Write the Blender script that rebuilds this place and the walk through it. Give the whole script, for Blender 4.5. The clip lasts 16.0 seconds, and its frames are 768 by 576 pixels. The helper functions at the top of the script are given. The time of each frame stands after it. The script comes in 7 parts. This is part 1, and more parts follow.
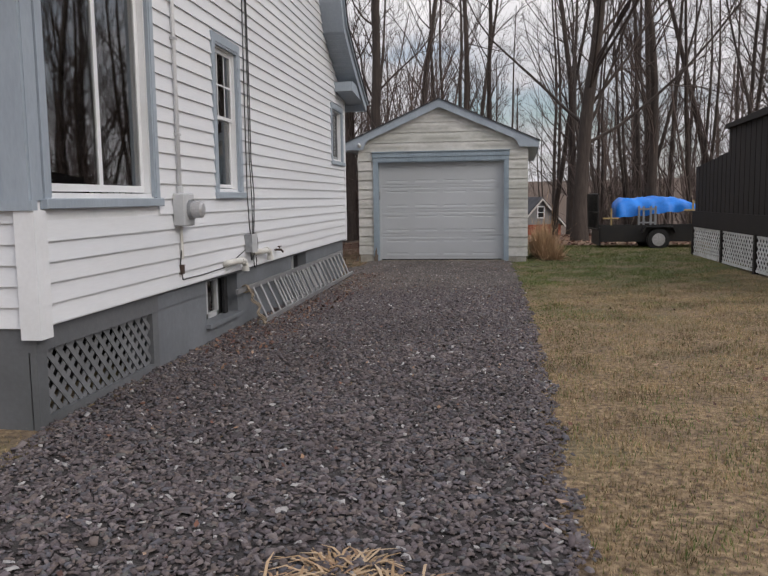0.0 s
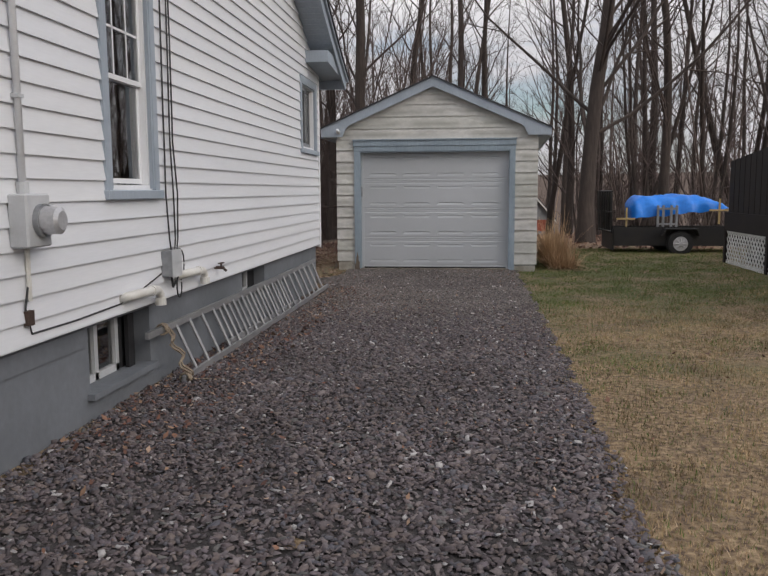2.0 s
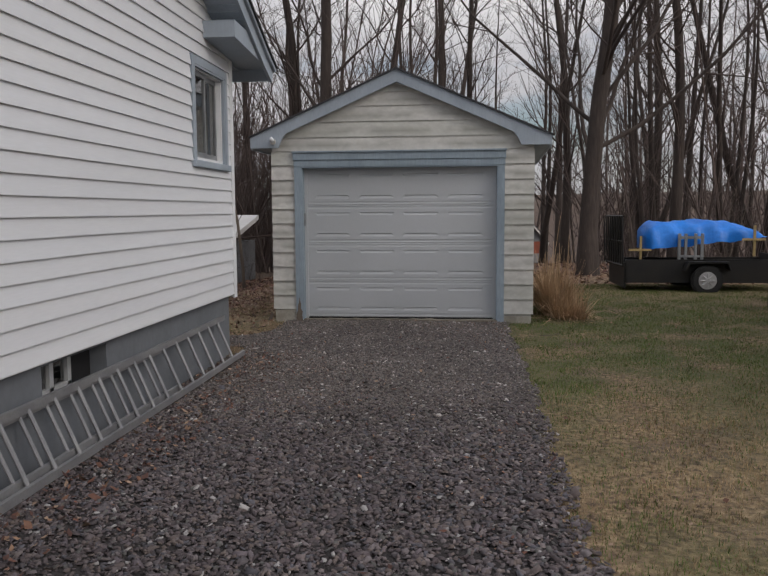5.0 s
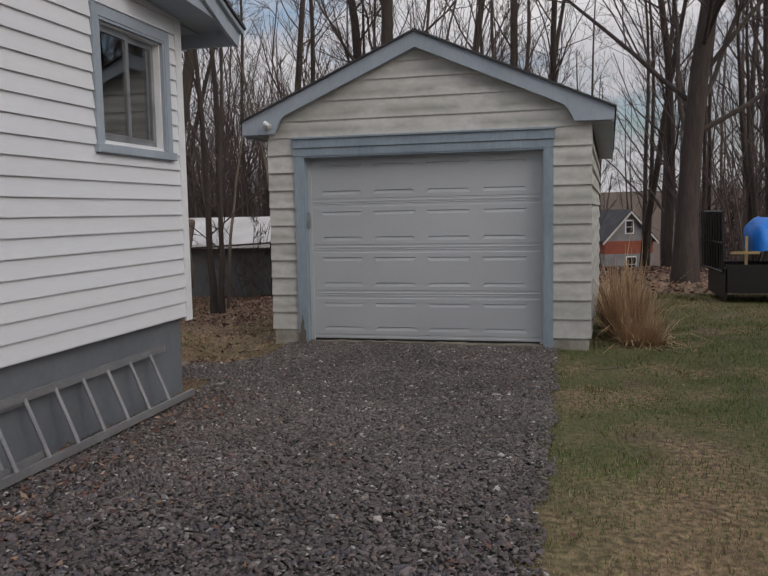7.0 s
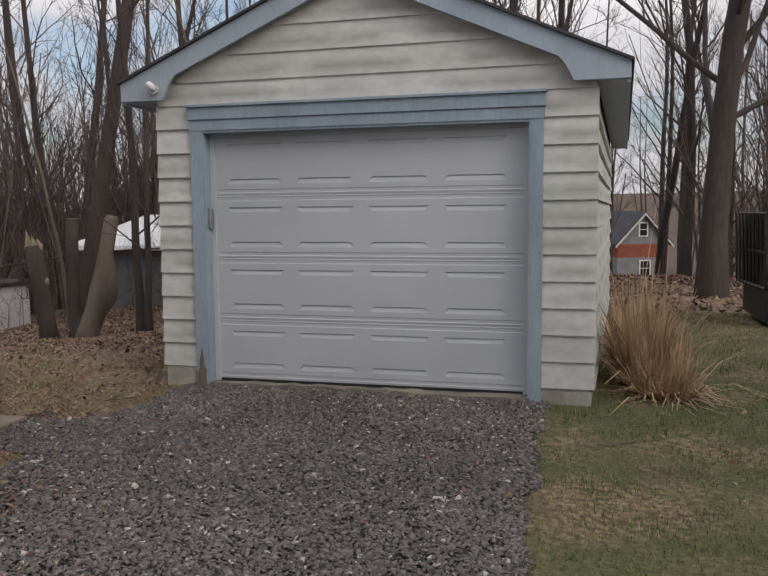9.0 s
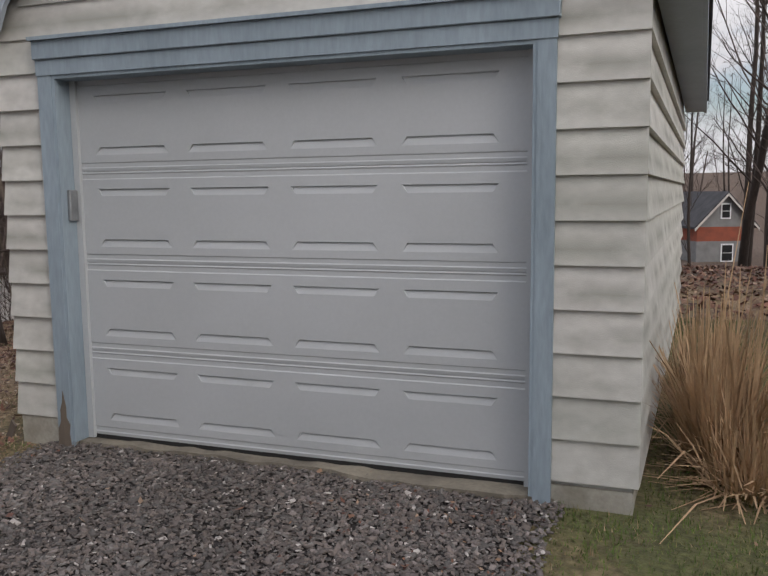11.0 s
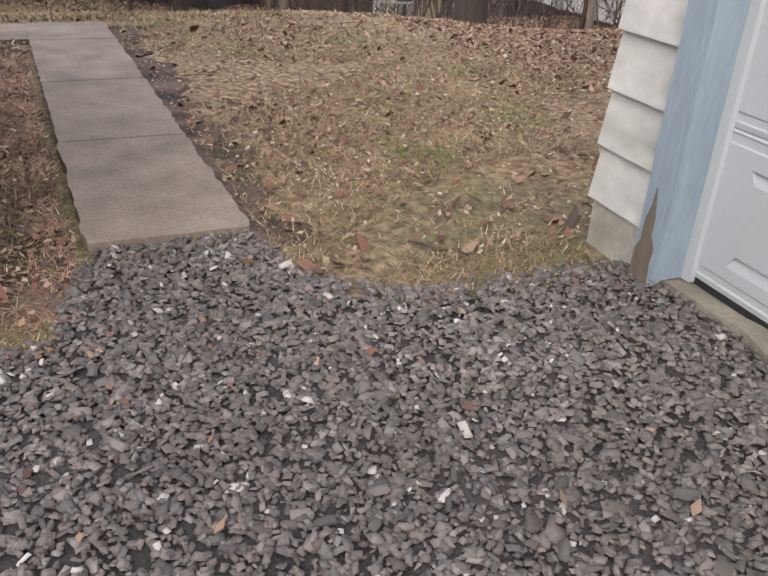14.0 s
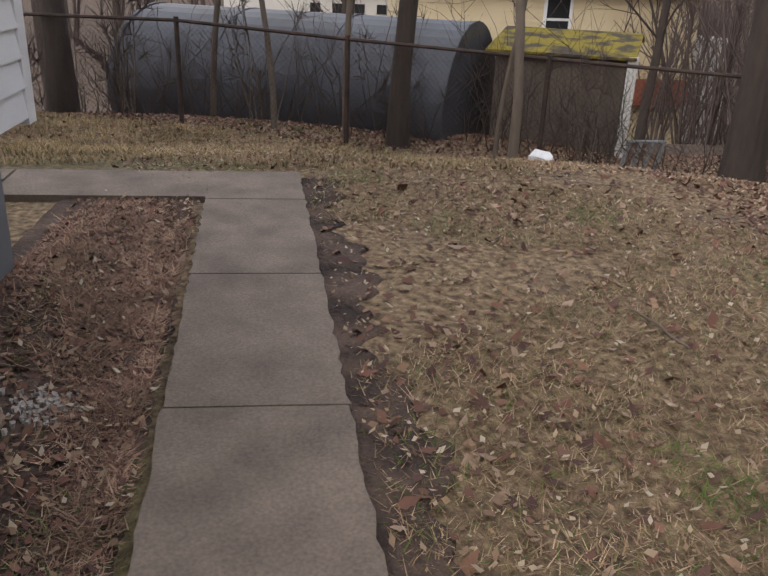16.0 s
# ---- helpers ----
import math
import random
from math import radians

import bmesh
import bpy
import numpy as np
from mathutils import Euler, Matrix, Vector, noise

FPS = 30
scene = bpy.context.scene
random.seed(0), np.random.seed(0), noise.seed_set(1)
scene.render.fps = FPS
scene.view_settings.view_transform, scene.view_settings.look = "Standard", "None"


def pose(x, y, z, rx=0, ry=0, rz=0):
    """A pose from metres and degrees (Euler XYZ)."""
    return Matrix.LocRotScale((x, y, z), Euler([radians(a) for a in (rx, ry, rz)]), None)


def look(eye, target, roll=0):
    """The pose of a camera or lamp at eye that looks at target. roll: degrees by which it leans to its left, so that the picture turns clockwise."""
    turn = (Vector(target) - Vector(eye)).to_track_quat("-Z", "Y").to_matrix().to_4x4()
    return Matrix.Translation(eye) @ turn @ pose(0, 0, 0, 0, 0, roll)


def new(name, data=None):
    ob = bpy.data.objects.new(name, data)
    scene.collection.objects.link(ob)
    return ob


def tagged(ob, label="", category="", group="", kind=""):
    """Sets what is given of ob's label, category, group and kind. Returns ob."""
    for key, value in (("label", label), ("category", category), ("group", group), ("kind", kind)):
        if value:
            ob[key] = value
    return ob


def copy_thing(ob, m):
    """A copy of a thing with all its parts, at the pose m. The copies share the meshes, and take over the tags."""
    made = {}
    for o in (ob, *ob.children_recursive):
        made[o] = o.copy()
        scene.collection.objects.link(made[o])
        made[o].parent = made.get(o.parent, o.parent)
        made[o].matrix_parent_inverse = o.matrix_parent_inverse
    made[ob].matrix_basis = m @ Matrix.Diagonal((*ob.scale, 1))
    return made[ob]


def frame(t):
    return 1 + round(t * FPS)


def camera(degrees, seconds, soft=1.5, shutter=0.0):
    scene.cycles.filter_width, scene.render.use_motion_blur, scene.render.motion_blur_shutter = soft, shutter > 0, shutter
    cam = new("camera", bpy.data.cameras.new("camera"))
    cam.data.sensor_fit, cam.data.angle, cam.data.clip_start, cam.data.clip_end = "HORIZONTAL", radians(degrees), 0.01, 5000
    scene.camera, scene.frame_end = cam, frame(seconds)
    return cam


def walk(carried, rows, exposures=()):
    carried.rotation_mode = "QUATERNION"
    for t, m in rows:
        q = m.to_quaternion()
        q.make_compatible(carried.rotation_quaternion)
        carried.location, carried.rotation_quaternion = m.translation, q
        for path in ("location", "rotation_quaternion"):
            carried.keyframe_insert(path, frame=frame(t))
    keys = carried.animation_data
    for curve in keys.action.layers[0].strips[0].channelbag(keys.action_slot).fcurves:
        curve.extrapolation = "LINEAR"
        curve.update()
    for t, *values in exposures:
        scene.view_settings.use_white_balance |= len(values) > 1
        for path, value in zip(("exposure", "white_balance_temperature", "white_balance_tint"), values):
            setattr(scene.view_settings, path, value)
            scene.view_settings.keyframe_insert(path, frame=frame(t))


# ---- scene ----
cam = camera(51.9, 16.0)
PATH = [
    (0, (0.056, 0.807, 1.341), (-0.205, 2.777, 1.116), -0.8),
    (0.5, (0.027, 1.433, 1.37), (-0.227, 3.403, 1.141), -0.8),
    (1, (-0.092, 2.096, 1.375), (-0.34, 4.067, 1.147), -0.7),
    (1.5, (-0.153, 2.791, 1.388), (-0.384, 4.763, 1.153), -0.5),
    (2, (-0.245, 3.469, 1.414), (-0.468, 5.441, 1.17), -0.3),
    (2.5, (-0.256, 4.112, 1.447), (-0.475, 6.085, 1.204), -0.3),
    (3, (-0.345, 4.714, 1.471), (-0.562, 6.688, 1.233), -0.1),
    (3.5, (-0.33, 5.321, 1.503), (-0.526, 7.298, 1.278), 0.1),
    (4, (-0.318, 5.904, 1.508), (-0.478, 7.888, 1.311), 0.1),
    (4.2, (-0.27, 6.11, 1.508), (-0.409, 8.096, 1.316), 0.1),
    (6.3, (0.455, 8.39, 1.537), (0.056, 10.339, 1.335), -1.1),
    (6.5, (0.575, 8.617, 1.506), (0.154, 10.563, 1.313), -1.0),
    (7, (0.725, 9.207, 1.481), (0.254, 11.141, 1.289), -1.1),
    (7.5, (0.73, 9.846, 1.462), (0.235, 11.773, 1.255), -1.0),
    (8, (0.782, 10.506, 1.452), (0.293, 12.434, 1.249), -0.8),
    (8.5, (0.821, 11.139, 1.449), (0.331, 13.068, 1.257), -0.6),
    (9, (0.829, 11.767, 1.448), (0.33, 13.694, 1.255), -0.5),
    (9.2, (0.791, 12.027, 1.459), (0.273, 13.948, 1.259), -0.7),
    (11.3, (0.989, 14.456, 1.451), (0.238, 16.292, 1.192), -0.5),
    (11.5, (0.909, 14.621, 1.422), (0.022, 16.387, 1.118), 0.1),
    (12, (0.771, 15.009, 1.349), (-0.423, 16.535, 0.854), 1.9),
    (12.5, (0.57, 15.345, 1.26), (-0.779, 16.587, 0.462), 3.7),
    (13, (0.278, 15.66, 1.132), (-1.053, 16.739, 0.099), 5.4),
    (13.5, (-0.024, 16.0, 1.134), (-1.459, 16.92, 0.088), 4.4),
    (14, (-0.466, 16.093, 1.197), (-2.087, 16.778, 0.247), 3.0),
    (14.5, (-0.843, 16.27, 1.283), (-2.651, 16.628, 0.506), 2.1),
    (15, (-1.261, 16.376, 1.291), (-3.127, 16.566, 0.597), 2.1),
    (15.5, (-1.707, 16.503, 1.305), (-3.575, 16.599, 0.597), 2.2),
    (16, (-2.167, 16.464, 1.274), (-4.007, 16.678, 0.519), 2.3),
]
walk(cam, [(t, look(eye, target, roll)) for t, eye, target, roll in PATH],
     [(0, -0.04), (2, -0.10), (4, -0.24), (6, -0.45), (7, -0.42), (9, -0.08), (11.5, 0.04), (12, 0.06), (12.5, -0.04), (13, 0.28), (13.5, 0.68), (14, 0.98), (14.5, 0.98), (15, 0.5), (15.5, 0.24), (16, 0.24)])

# ---- world, sun, light ----
world = bpy.data.worlds.new("overcast_sky")
scene.world = world
world.use_nodes = True
wn, wl = world.node_tree.nodes, world.node_tree.links
wn.clear()
w_out = wn.new("ShaderNodeOutputWorld")
w_bg = wn.new("ShaderNodeBackground")
w_sky = wn.new("ShaderNodeTexSky")
w_sky.sky_type = "NISHITA"
w_sky.sun_disc = False
w_sky.sun_elevation = radians(29)
w_sky.sun_rotation = radians(122)
w_sky.air_density, w_sky.dust_density, w_sky.ozone_density = 1.0, 2.0, 1.0
w_co = wn.new("ShaderNodeTexCoord")
w_map = wn.new("ShaderNodeMapping")
w_map.inputs["Scale"].default_value = (1.6, 1.6, 4.5)
w_noise = wn.new("ShaderNodeTexNoise")
w_noise.inputs["Scale"].default_value = 1.5
w_noise.inputs["Detail"].default_value = 7
w_noise.inputs["Roughness"].default_value = 0.55
w_ramp = wn.new("ShaderNodeValToRGB")
w_ramp.color_ramp.elements[0].position, w_ramp.color_ramp.elements[0].color = 0.36, (0, 0, 0, 1)
w_ramp.color_ramp.elements[1].position, w_ramp.color_ramp.elements[1].color = 0.50, (1, 1, 1, 1)
w_tone = wn.new("ShaderNodeValToRGB")
w_tone.color_ramp.elements[0].position, w_tone.color_ramp.elements[0].color = 0.42, (4.9, 4.85, 5.2, 1)
w_tone.color_ramp.elements[1].position, w_tone.color_ramp.elements[1].color = 0.66, (6.9, 6.7, 6.8, 1)
w_mix = wn.new("ShaderNodeMix")
w_mix.data_type = "RGBA"
wl.new(w_co.outputs["Generated"], w_map.inputs["Vector"])
wl.new(w_map.outputs["Vector"], w_noise.inputs["Vector"])
wl.new(w_noise.outputs["Fac"], w_ramp.inputs["Fac"])
wl.new(w_noise.outputs["Fac"], w_tone.inputs["Fac"])
wl.new(w_ramp.outputs["Color"], w_mix.inputs["Factor"])
wl.new(w_sky.outputs["Color"], w_mix.inputs["A"])
wl.new(w_tone.outputs["Color"], w_mix.inputs["B"])
w_sep = wn.new("ShaderNodeSeparateXYZ")
w_up = wn.new("ShaderNodeMapRange")
w_up.inputs["From Min"].default_value, w_up.inputs["From Max"].default_value = 0.15, 0.95
w_up.inputs["To Min"].default_value, w_up.inputs["To Max"].default_value = 0.95, 2.0
w_gain = wn.new("ShaderNodeVectorMath")
w_gain.operation = "SCALE"
wl.new(w_co.outputs["Generated"], w_sep.inputs["Vector"])
wl.new(w_sep.outputs["Z"], w_up.inputs["Value"])
wl.new(w_mix.outputs["Result"], w_gain.inputs[0])
wl.new(w_up.outputs["Result"], w_gain.inputs["Scale"])
wl.new(w_gain.outputs["Vector"], w_bg.inputs["Color"])
wl.new(w_bg.outputs["Background"], w_out.inputs["Surface"])
w_bg.inputs["Strength"].default_value = 0.135

sun = new("sun", bpy.data.lights.new("sun", "SUN"))
sun.data.energy = 1.15
sun.data.angle = radians(35)
sun.data.color = (1.0, 0.94, 0.87)
sun.matrix_world = look((0, 0, 0), (-0.75, 0.47, -0.48))


# ---- materials ----
def mat(name, base, base2=None, big=1.0, small=25.0, rough=0.8, metal=0.0, bump=0.2, bump_scale=60.0,
        depth=0.004, stretch=(1, 1, 1), random=None, island=None, fine=0.25, spec=0.4,
        shade=0.72, detail=4.0, edge=(0.35, 0.68), mildew=None):
    """A material with a large stain noise, a fine grain, and relief. random/island: list of colours picked per object or per loose piece."""
    m = bpy.data.materials.new(name)
    m.use_nodes = True
    n, l = m.node_tree.nodes, m.node_tree.links
    p = n["Principled BSDF"]
    geo = n.new("ShaderNodeNewGeometry")
    mp = n.new("ShaderNodeMapping")
    mp.inputs["Scale"].default_value = stretch
    l.new(geo.outputs["Position"], mp.inputs["Vector"])

    def noise_tex(scale, detail=4.0):
        t = n.new("ShaderNodeTexNoise")
        t.inputs["Scale"].default_value = scale
        t.inputs["Detail"].default_value = detail
        l.new(mp.outputs["Vector"], t.inputs["Vector"])
        return t

    def mix(a, b, fac, mode="MIX"):
        x = n.new("ShaderNodeMix")
        x.data_type, x.blend_type = "RGBA", mode
        for sock, v in (("A", a), ("B", b), ("Factor", fac)):
            if isinstance(v, (tuple, float, int)):
                x.inputs[sock].default_value = (*v, 1) if isinstance(v, tuple) else v
            else:
                l.new(v, x.inputs[sock])
        return x.outputs["Result"]

    base2 = base2 or tuple(c * 0.8 for c in base)
    t1 = noise_tex(big, detail)
    r1 = n.new("ShaderNodeMapRange")
    r1.inputs["From Min"].default_value, r1.inputs["From Max"].default_value = edge
    l.new(t1.outputs["Fac"], r1.inputs["Value"])
    if random or island:
        cols = random or island
        ramp = n.new("ShaderNodeValToRGB")
        ramp.color_ramp.interpolation = "CONSTANT" if island else "LINEAR"
        while len(ramp.color_ramp.elements) < len(cols):
            ramp.color_ramp.elements.new(0.5)
        for i, c in enumerate(cols):
            ramp.color_ramp.elements[i].position = i / len(cols)
            ramp.color_ramp.elements[i].color = (*c, 1)
        if name.startswith("crushed"):
            ramp.color_ramp.elements[-1].position = 0.980
        if random:
            info = n.new("ShaderNodeObjectInfo")
            l.new(info.outputs["Random"], ramp.inputs["Fac"])
        else:
            l.new(geo.outputs["Random Per Island"], ramp.inputs["Fac"])
        lo = mix(ramp.outputs["Color"], (shade, shade, shade), 1.0, "MULTIPLY")
        col = mix(lo, ramp.outputs["Color"], r1.outputs["Result"])
    else:
        col = mix(base, base2, r1.outputs["Result"])
    t2 = noise_tex(small, 6.0)
    r2 = n.new("ShaderNodeMapRange")
    r2.inputs["To Min"].default_value, r2.inputs["To Max"].default_value = 1 - fine, 1 + fine
    l.new(t2.outputs["Fac"], r2.inputs["Value"])
    cmb = n.new("ShaderNodeCombineColor")
    for s in ("Red", "Green", "Blue"):
        l.new(r2.outputs["Result"], cmb.inputs[s])
    col = mix(col, cmb.outputs["Color"], 1.0, "MULTIPLY")
    if mildew:
        # grime settled on the lower half of every shingle, in blotches
        tc, sx, rz = n.new("ShaderNodeTexCoord"), n.new("ShaderNodeSeparateXYZ"), n.new("ShaderNodeValToRGB")
        l.new(tc.outputs["Object"], sx.inputs["Vector"])
        zz = n.new("ShaderNodeMath")
        zz.operation = "DIVIDE"
        zz.inputs[1].default_value = 0.206
        l.new(sx.outputs["Z"], zz.inputs[0])
        for pos, v in ((0.12, 0.35), (0.36, 1.0), (0.72, 0.05)):
            e = rz.color_ramp.elements.new(pos)
            e.color = (v, v, v, 1)
        rz.color_ramp.elements[0].color, rz.color_ramp.elements[-1].color = (0.1, 0.1, 0.1, 1), (0, 0, 0, 1)
        l.new(zz.outputs["Value"], rz.inputs["Fac"])
        t4 = noise_tex(2.6, 5.0)
        r4 = n.new("ShaderNodeMapRange")
        r4.inputs["From Min"].default_value, r4.inputs["From Max"].default_value = 0.36, 0.58
        r4.inputs["To Max"].default_value = 0.85
        l.new(t4.outputs["Fac"], r4.inputs["Value"])
        mm = n.new("ShaderNodeMath")
        mm.operation = "MULTIPLY"
        l.new(rz.outputs["Color"], mm.inputs[0]), l.new(r4.outputs["Result"], mm.inputs[1])
        col = mix(col, mildew, mm.outputs["Value"])
    l.new(col, p.inputs["Base Color"])
    p.inputs["Roughness"].default_value = rough
    p.inputs["Metallic"].default_value = metal
    p.inputs["Specular IOR Level"].default_value = spec
    if bump:
        t3 = noise_tex(bump_scale, 5.0)
        b = n.new("ShaderNodeBump")
        b.inputs["Strength"].default_value = bump
        b.inputs["Distance"].default_value = depth
        l.new(t3.outputs["Fac"], b.inputs["Height"])
        l.new(b.outputs["Normal"], p.inputs["Normal"])
    return m


M = {}
M["vinyl"] = mat("white_vinyl", (0.74, 0.74, 0.75), (0.66, 0.66, 0.67), 0.7, 30, 0.45, bump=0.12, bump_scale=8, stretch=(1, 0.25, 3), fine=0.06,
                 random=[(0.76, 0.775, 0.80), (0.725, 0.74, 0.77), (0.755, 0.765, 0.78), (0.74, 0.75, 0.775)], shade=0.93)
M["white"] = mat("white_trim", (0.79, 0.80, 0.82), (0.70, 0.71, 0.72), 2, 40, 0.4, bump=0.08, fine=0.06)
M["cream"] = mat("cream_painted_shingle", (0.62, 0.60, 0.55), (0.54, 0.525, 0.48), 2.2, 14, 0.75, bump=0.3, bump_scale=120, stretch=(1, 1, 1.6), fine=0.2,
                 random=[(0.62, 0.61, 0.58), (0.58, 0.575, 0.54), (0.65, 0.635, 0.605), (0.57, 0.57, 0.53)], shade=0.86, mildew=(0.30, 0.30, 0.265))
M["bluegray"] = mat("blue_gray_paint", (0.355, 0.405, 0.46), (0.30, 0.345, 0.395), 2.5, 40, 0.6, bump=0.3, bump_scale=90, stretch=(1, 1, 0.3), fine=0.14)
M["bluetrim"] = mat("worn_blue_trim", (0.30, 0.365, 0.42), (0.23, 0.285, 0.33), 3.0, 50, 0.65, bump=0.5, bump_scale=70, stretch=(1, 1, 0.2), fine=0.22)
M["found"] = mat("gray_painted_block", (0.175, 0.187, 0.205), (0.125, 0.135, 0.148), 1.2, 20, 0.7, bump=0.4, bump_scale=35, fine=0.15)
M["porchgray"] = mat("dark_gray_board", (0.14, 0.145, 0.155), (0.10, 0.105, 0.11), 1.6, 30, 0.7, bump=0.3, fine=0.15)
M["door"] = mat("gray_white_steel", (0.47, 0.49, 0.51), (0.43, 0.45, 0.465), 0.9, 60, 0.4, bump=0.1, bump_scale=140, fine=0.05)
# near-black colour painting the shade of rooms and hollows; boards and panes share it
M["dark"] = mat("shade_and_board_black", (0.02, 0.02, 0.022), (0.012, 0.012, 0.014), 1, 10, 0.9, bump=0)
M["shingle"] = mat("asphalt_shingle", (0.07, 0.07, 0.075), (0.045, 0.045, 0.05), 1.5, 150, 0.95, bump=0.6, bump_scale=200, fine=0.3)
M["concrete"] = mat("weathered_concrete", (0.25, 0.20, 0.16), (0.135, 0.108, 0.088), 4.2, 85, 0.88, bump=0.8, bump_scale=140, fine=0.5, detail=14.0, edge=(0.28, 0.74))
M["footing"] = mat("whitewashed_footing", (0.50, 0.48, 0.43), (0.27, 0.25, 0.21), 4, 40, 0.9, bump=0.7, bump_scale=60, fine=0.25, detail=9.0)
M["oldconcrete"] = mat("stained_concrete", (0.27, 0.24, 0.19), (0.13, 0.115, 0.095), 3, 40, 0.9, bump=0.8, bump_scale=50, fine=0.3)
M["alu"] = mat("weathered_aluminium", (0.36, 0.36, 0.36), (0.27, 0.27, 0.28), 3, 60, 0.5, metal=0.55, bump=0.15, fine=0.15)
M["galv"] = mat("galvanised_steel", (0.36, 0.37, 0.38), (0.26, 0.27, 0.28), 6, 60, 0.45, metal=0.6, bump=0.1, fine=0.15)
M["meterbox"] = mat("gray_enamel", (0.52, 0.53, 0.54), (0.43, 0.44, 0.45), 4, 60, 0.45, bump=0.1, fine=0.08)
M["pvc"] = mat("dirty_white_pvc", (0.68, 0.67, 0.63), (0.55, 0.53, 0.48), 5, 60, 0.35, bump=0.05, fine=0.1)
M["cable"] = mat("black_cable", (0.03, 0.03, 0.032), None, 5, 60, 0.6, bump=0)
M["rope"] = mat("tan_rope", (0.32, 0.26, 0.19), (0.2, 0.16, 0.12), 20, 200, 0.9, bump=0.8, bump_scale=300, fine=0.3)
M["stain"] = mat("dark_stained_wood", (0.017, 0.012, 0.011), (0.012, 0.009, 0.008), 2, 40, 0.75, bump=0.4, bump_scale=50, stretch=(1, 1, 0.2), fine=0.25)
M["lattice"] = mat("white_lattice", (0.66, 0.66, 0.64), (0.5, 0.5, 0.47), 3, 50, 0.6, bump=0.2, fine=0.12)
M["greylattice"] = mat("gray_lattice", (0.18, 0.185, 0.195), (0.13, 0.135, 0.14), 3, 50, 0.7, bump=0.2, fine=0.15)
M["black"] = mat("black_paint", (0.012, 0.012, 0.013), (0.02, 0.018, 0.016), 3, 50, 0.55, bump=0.2, fine=0.3)
M["rubber"] = mat("rubber", (0.02, 0.02, 0.02), None, 3, 50, 0.85, bump=0.2)
M["rim"] = mat("silver_rim", (0.55, 0.55, 0.56), None, 3, 50, 0.35, metal=0.4, bump=0.05)
M["tarp"] = mat("blue_tarp", (0.02, 0.22, 0.75), (0.015, 0.17, 0.62), 2, 20, 0.4, bump=0.6, bump_scale=9, depth=0.02, fine=0.15)
M["yellow"] = mat("yellow_wood", (0.42, 0.31, 0.14), None, 3, 30, 0.7, bump=0.2)
M["rust"] = mat("rusted_steel", (0.07, 0.045, 0.035), (0.035, 0.028, 0.025), 8, 60, 0.85, bump=0.4, fine=0.3)
M["bedstraw"] = mat("reddish_straw", (0.1, 0.1, 0.1), None, 3.0, 12, 0.9, bump=0, fine=0.35, shade=0.55, detail=7.0, edge=(0.42, 0.6),
                    island=[(0.42, 0.245, 0.17), (0.30, 0.165, 0.12), (0.54, 0.37, 0.26), (0.19, 0.11, 0.085), (0.36, 0.21, 0.155), (0.48, 0.33, 0.23)])
M["mortar"] = mat("old_mortar", (0.40, 0.37, 0.34), (0.24, 0.21, 0.19), 9, 60, 0.9, bump=0.4, fine=0.3)
M["tank"] = mat("dark_gray_tank_steel", (0.080, 0.086, 0.102), (0.045, 0.045, 0.052), 1.2, 12, 0.42, metal=0.2, bump=0.35, bump_scale=6, depth=0.01, fine=0.2)
M["moss"] = mat("mossy_roof", (0.215, 0.17, 0.018), (0.06, 0.047, 0.034), 3.6, 24, 0.95, bump=0.9, bump_scale=30, depth=0.02, fine=0.5, detail=9.0, edge=(0.44, 0.58))
M["planks"] = mat("weathered_gray_brown_board", (0.17, 0.138, 0.115), (0.095, 0.078, 0.066), 2, 30, 0.85, bump=0.4, stretch=(1, 1, 0.2), fine=0.25)
M["ysiding"] = mat("yellow_siding", (0.64, 0.54, 0.36), (0.58, 0.48, 0.31), 1, 20, 0.6, bump=0.1, fine=0.06)
M["wsiding"] = mat("pale_siding", (0.58, 0.56, 0.52), (0.5, 0.48, 0.45), 1, 20, 0.6, bump=0.1, fine=0.06)
M["greyroof"] = mat("gray_roof", (0.12, 0.115, 0.12), (0.085, 0.08, 0.085), 1, 40, 0.95, bump=0.3, fine=0.2)
M["brick"] = mat("red_brick", (0.30, 0.085, 0.05), (0.22, 0.07, 0.045), 2, 30, 0.85, bump=0.3, fine=0.2)
M["graysiding"] = mat("gray_siding", (0.24, 0.24, 0.24), (0.18, 0.18, 0.18), 2, 30, 0.8, bump=0.2, fine=0.15)
M["whitesheet"] = mat("white_sheet", (0.66, 0.65, 0.64), (0.5, 0.49, 0.48), 0.8, 10, 0.5, bump=0.5, bump_scale=3, depth=0.03, fine=0.06)
M["curtain"] = mat("pale_teal_blind", (0.68, 0.74, 0.73), (0.58, 0.64, 0.63), 1, 20, 0.8, bump=0.2, fine=0.1)
M["bark"] = mat("gray_brown_bark", (0.074, 0.058, 0.050), (0.046, 0.036, 0.031), 2.5, 18, 0.95, bump=1.0, bump_scale=16, depth=0.03, stretch=(1, 1, 0.22), fine=0.4)
M["barkpale"] = mat("pale_bark", (0.19, 0.155, 0.125), (0.11, 0.088, 0.07), 3, 24, 0.95, bump=0.9, bump_scale=24, depth=0.02, stretch=(1, 1, 0.25), fine=0.35)
M["twig"] = mat("twig_bark", (0.085, 0.064, 0.056), (0.060, 0.046, 0.040), 0.6, 8, 0.95, bump=0, fine=0.3)
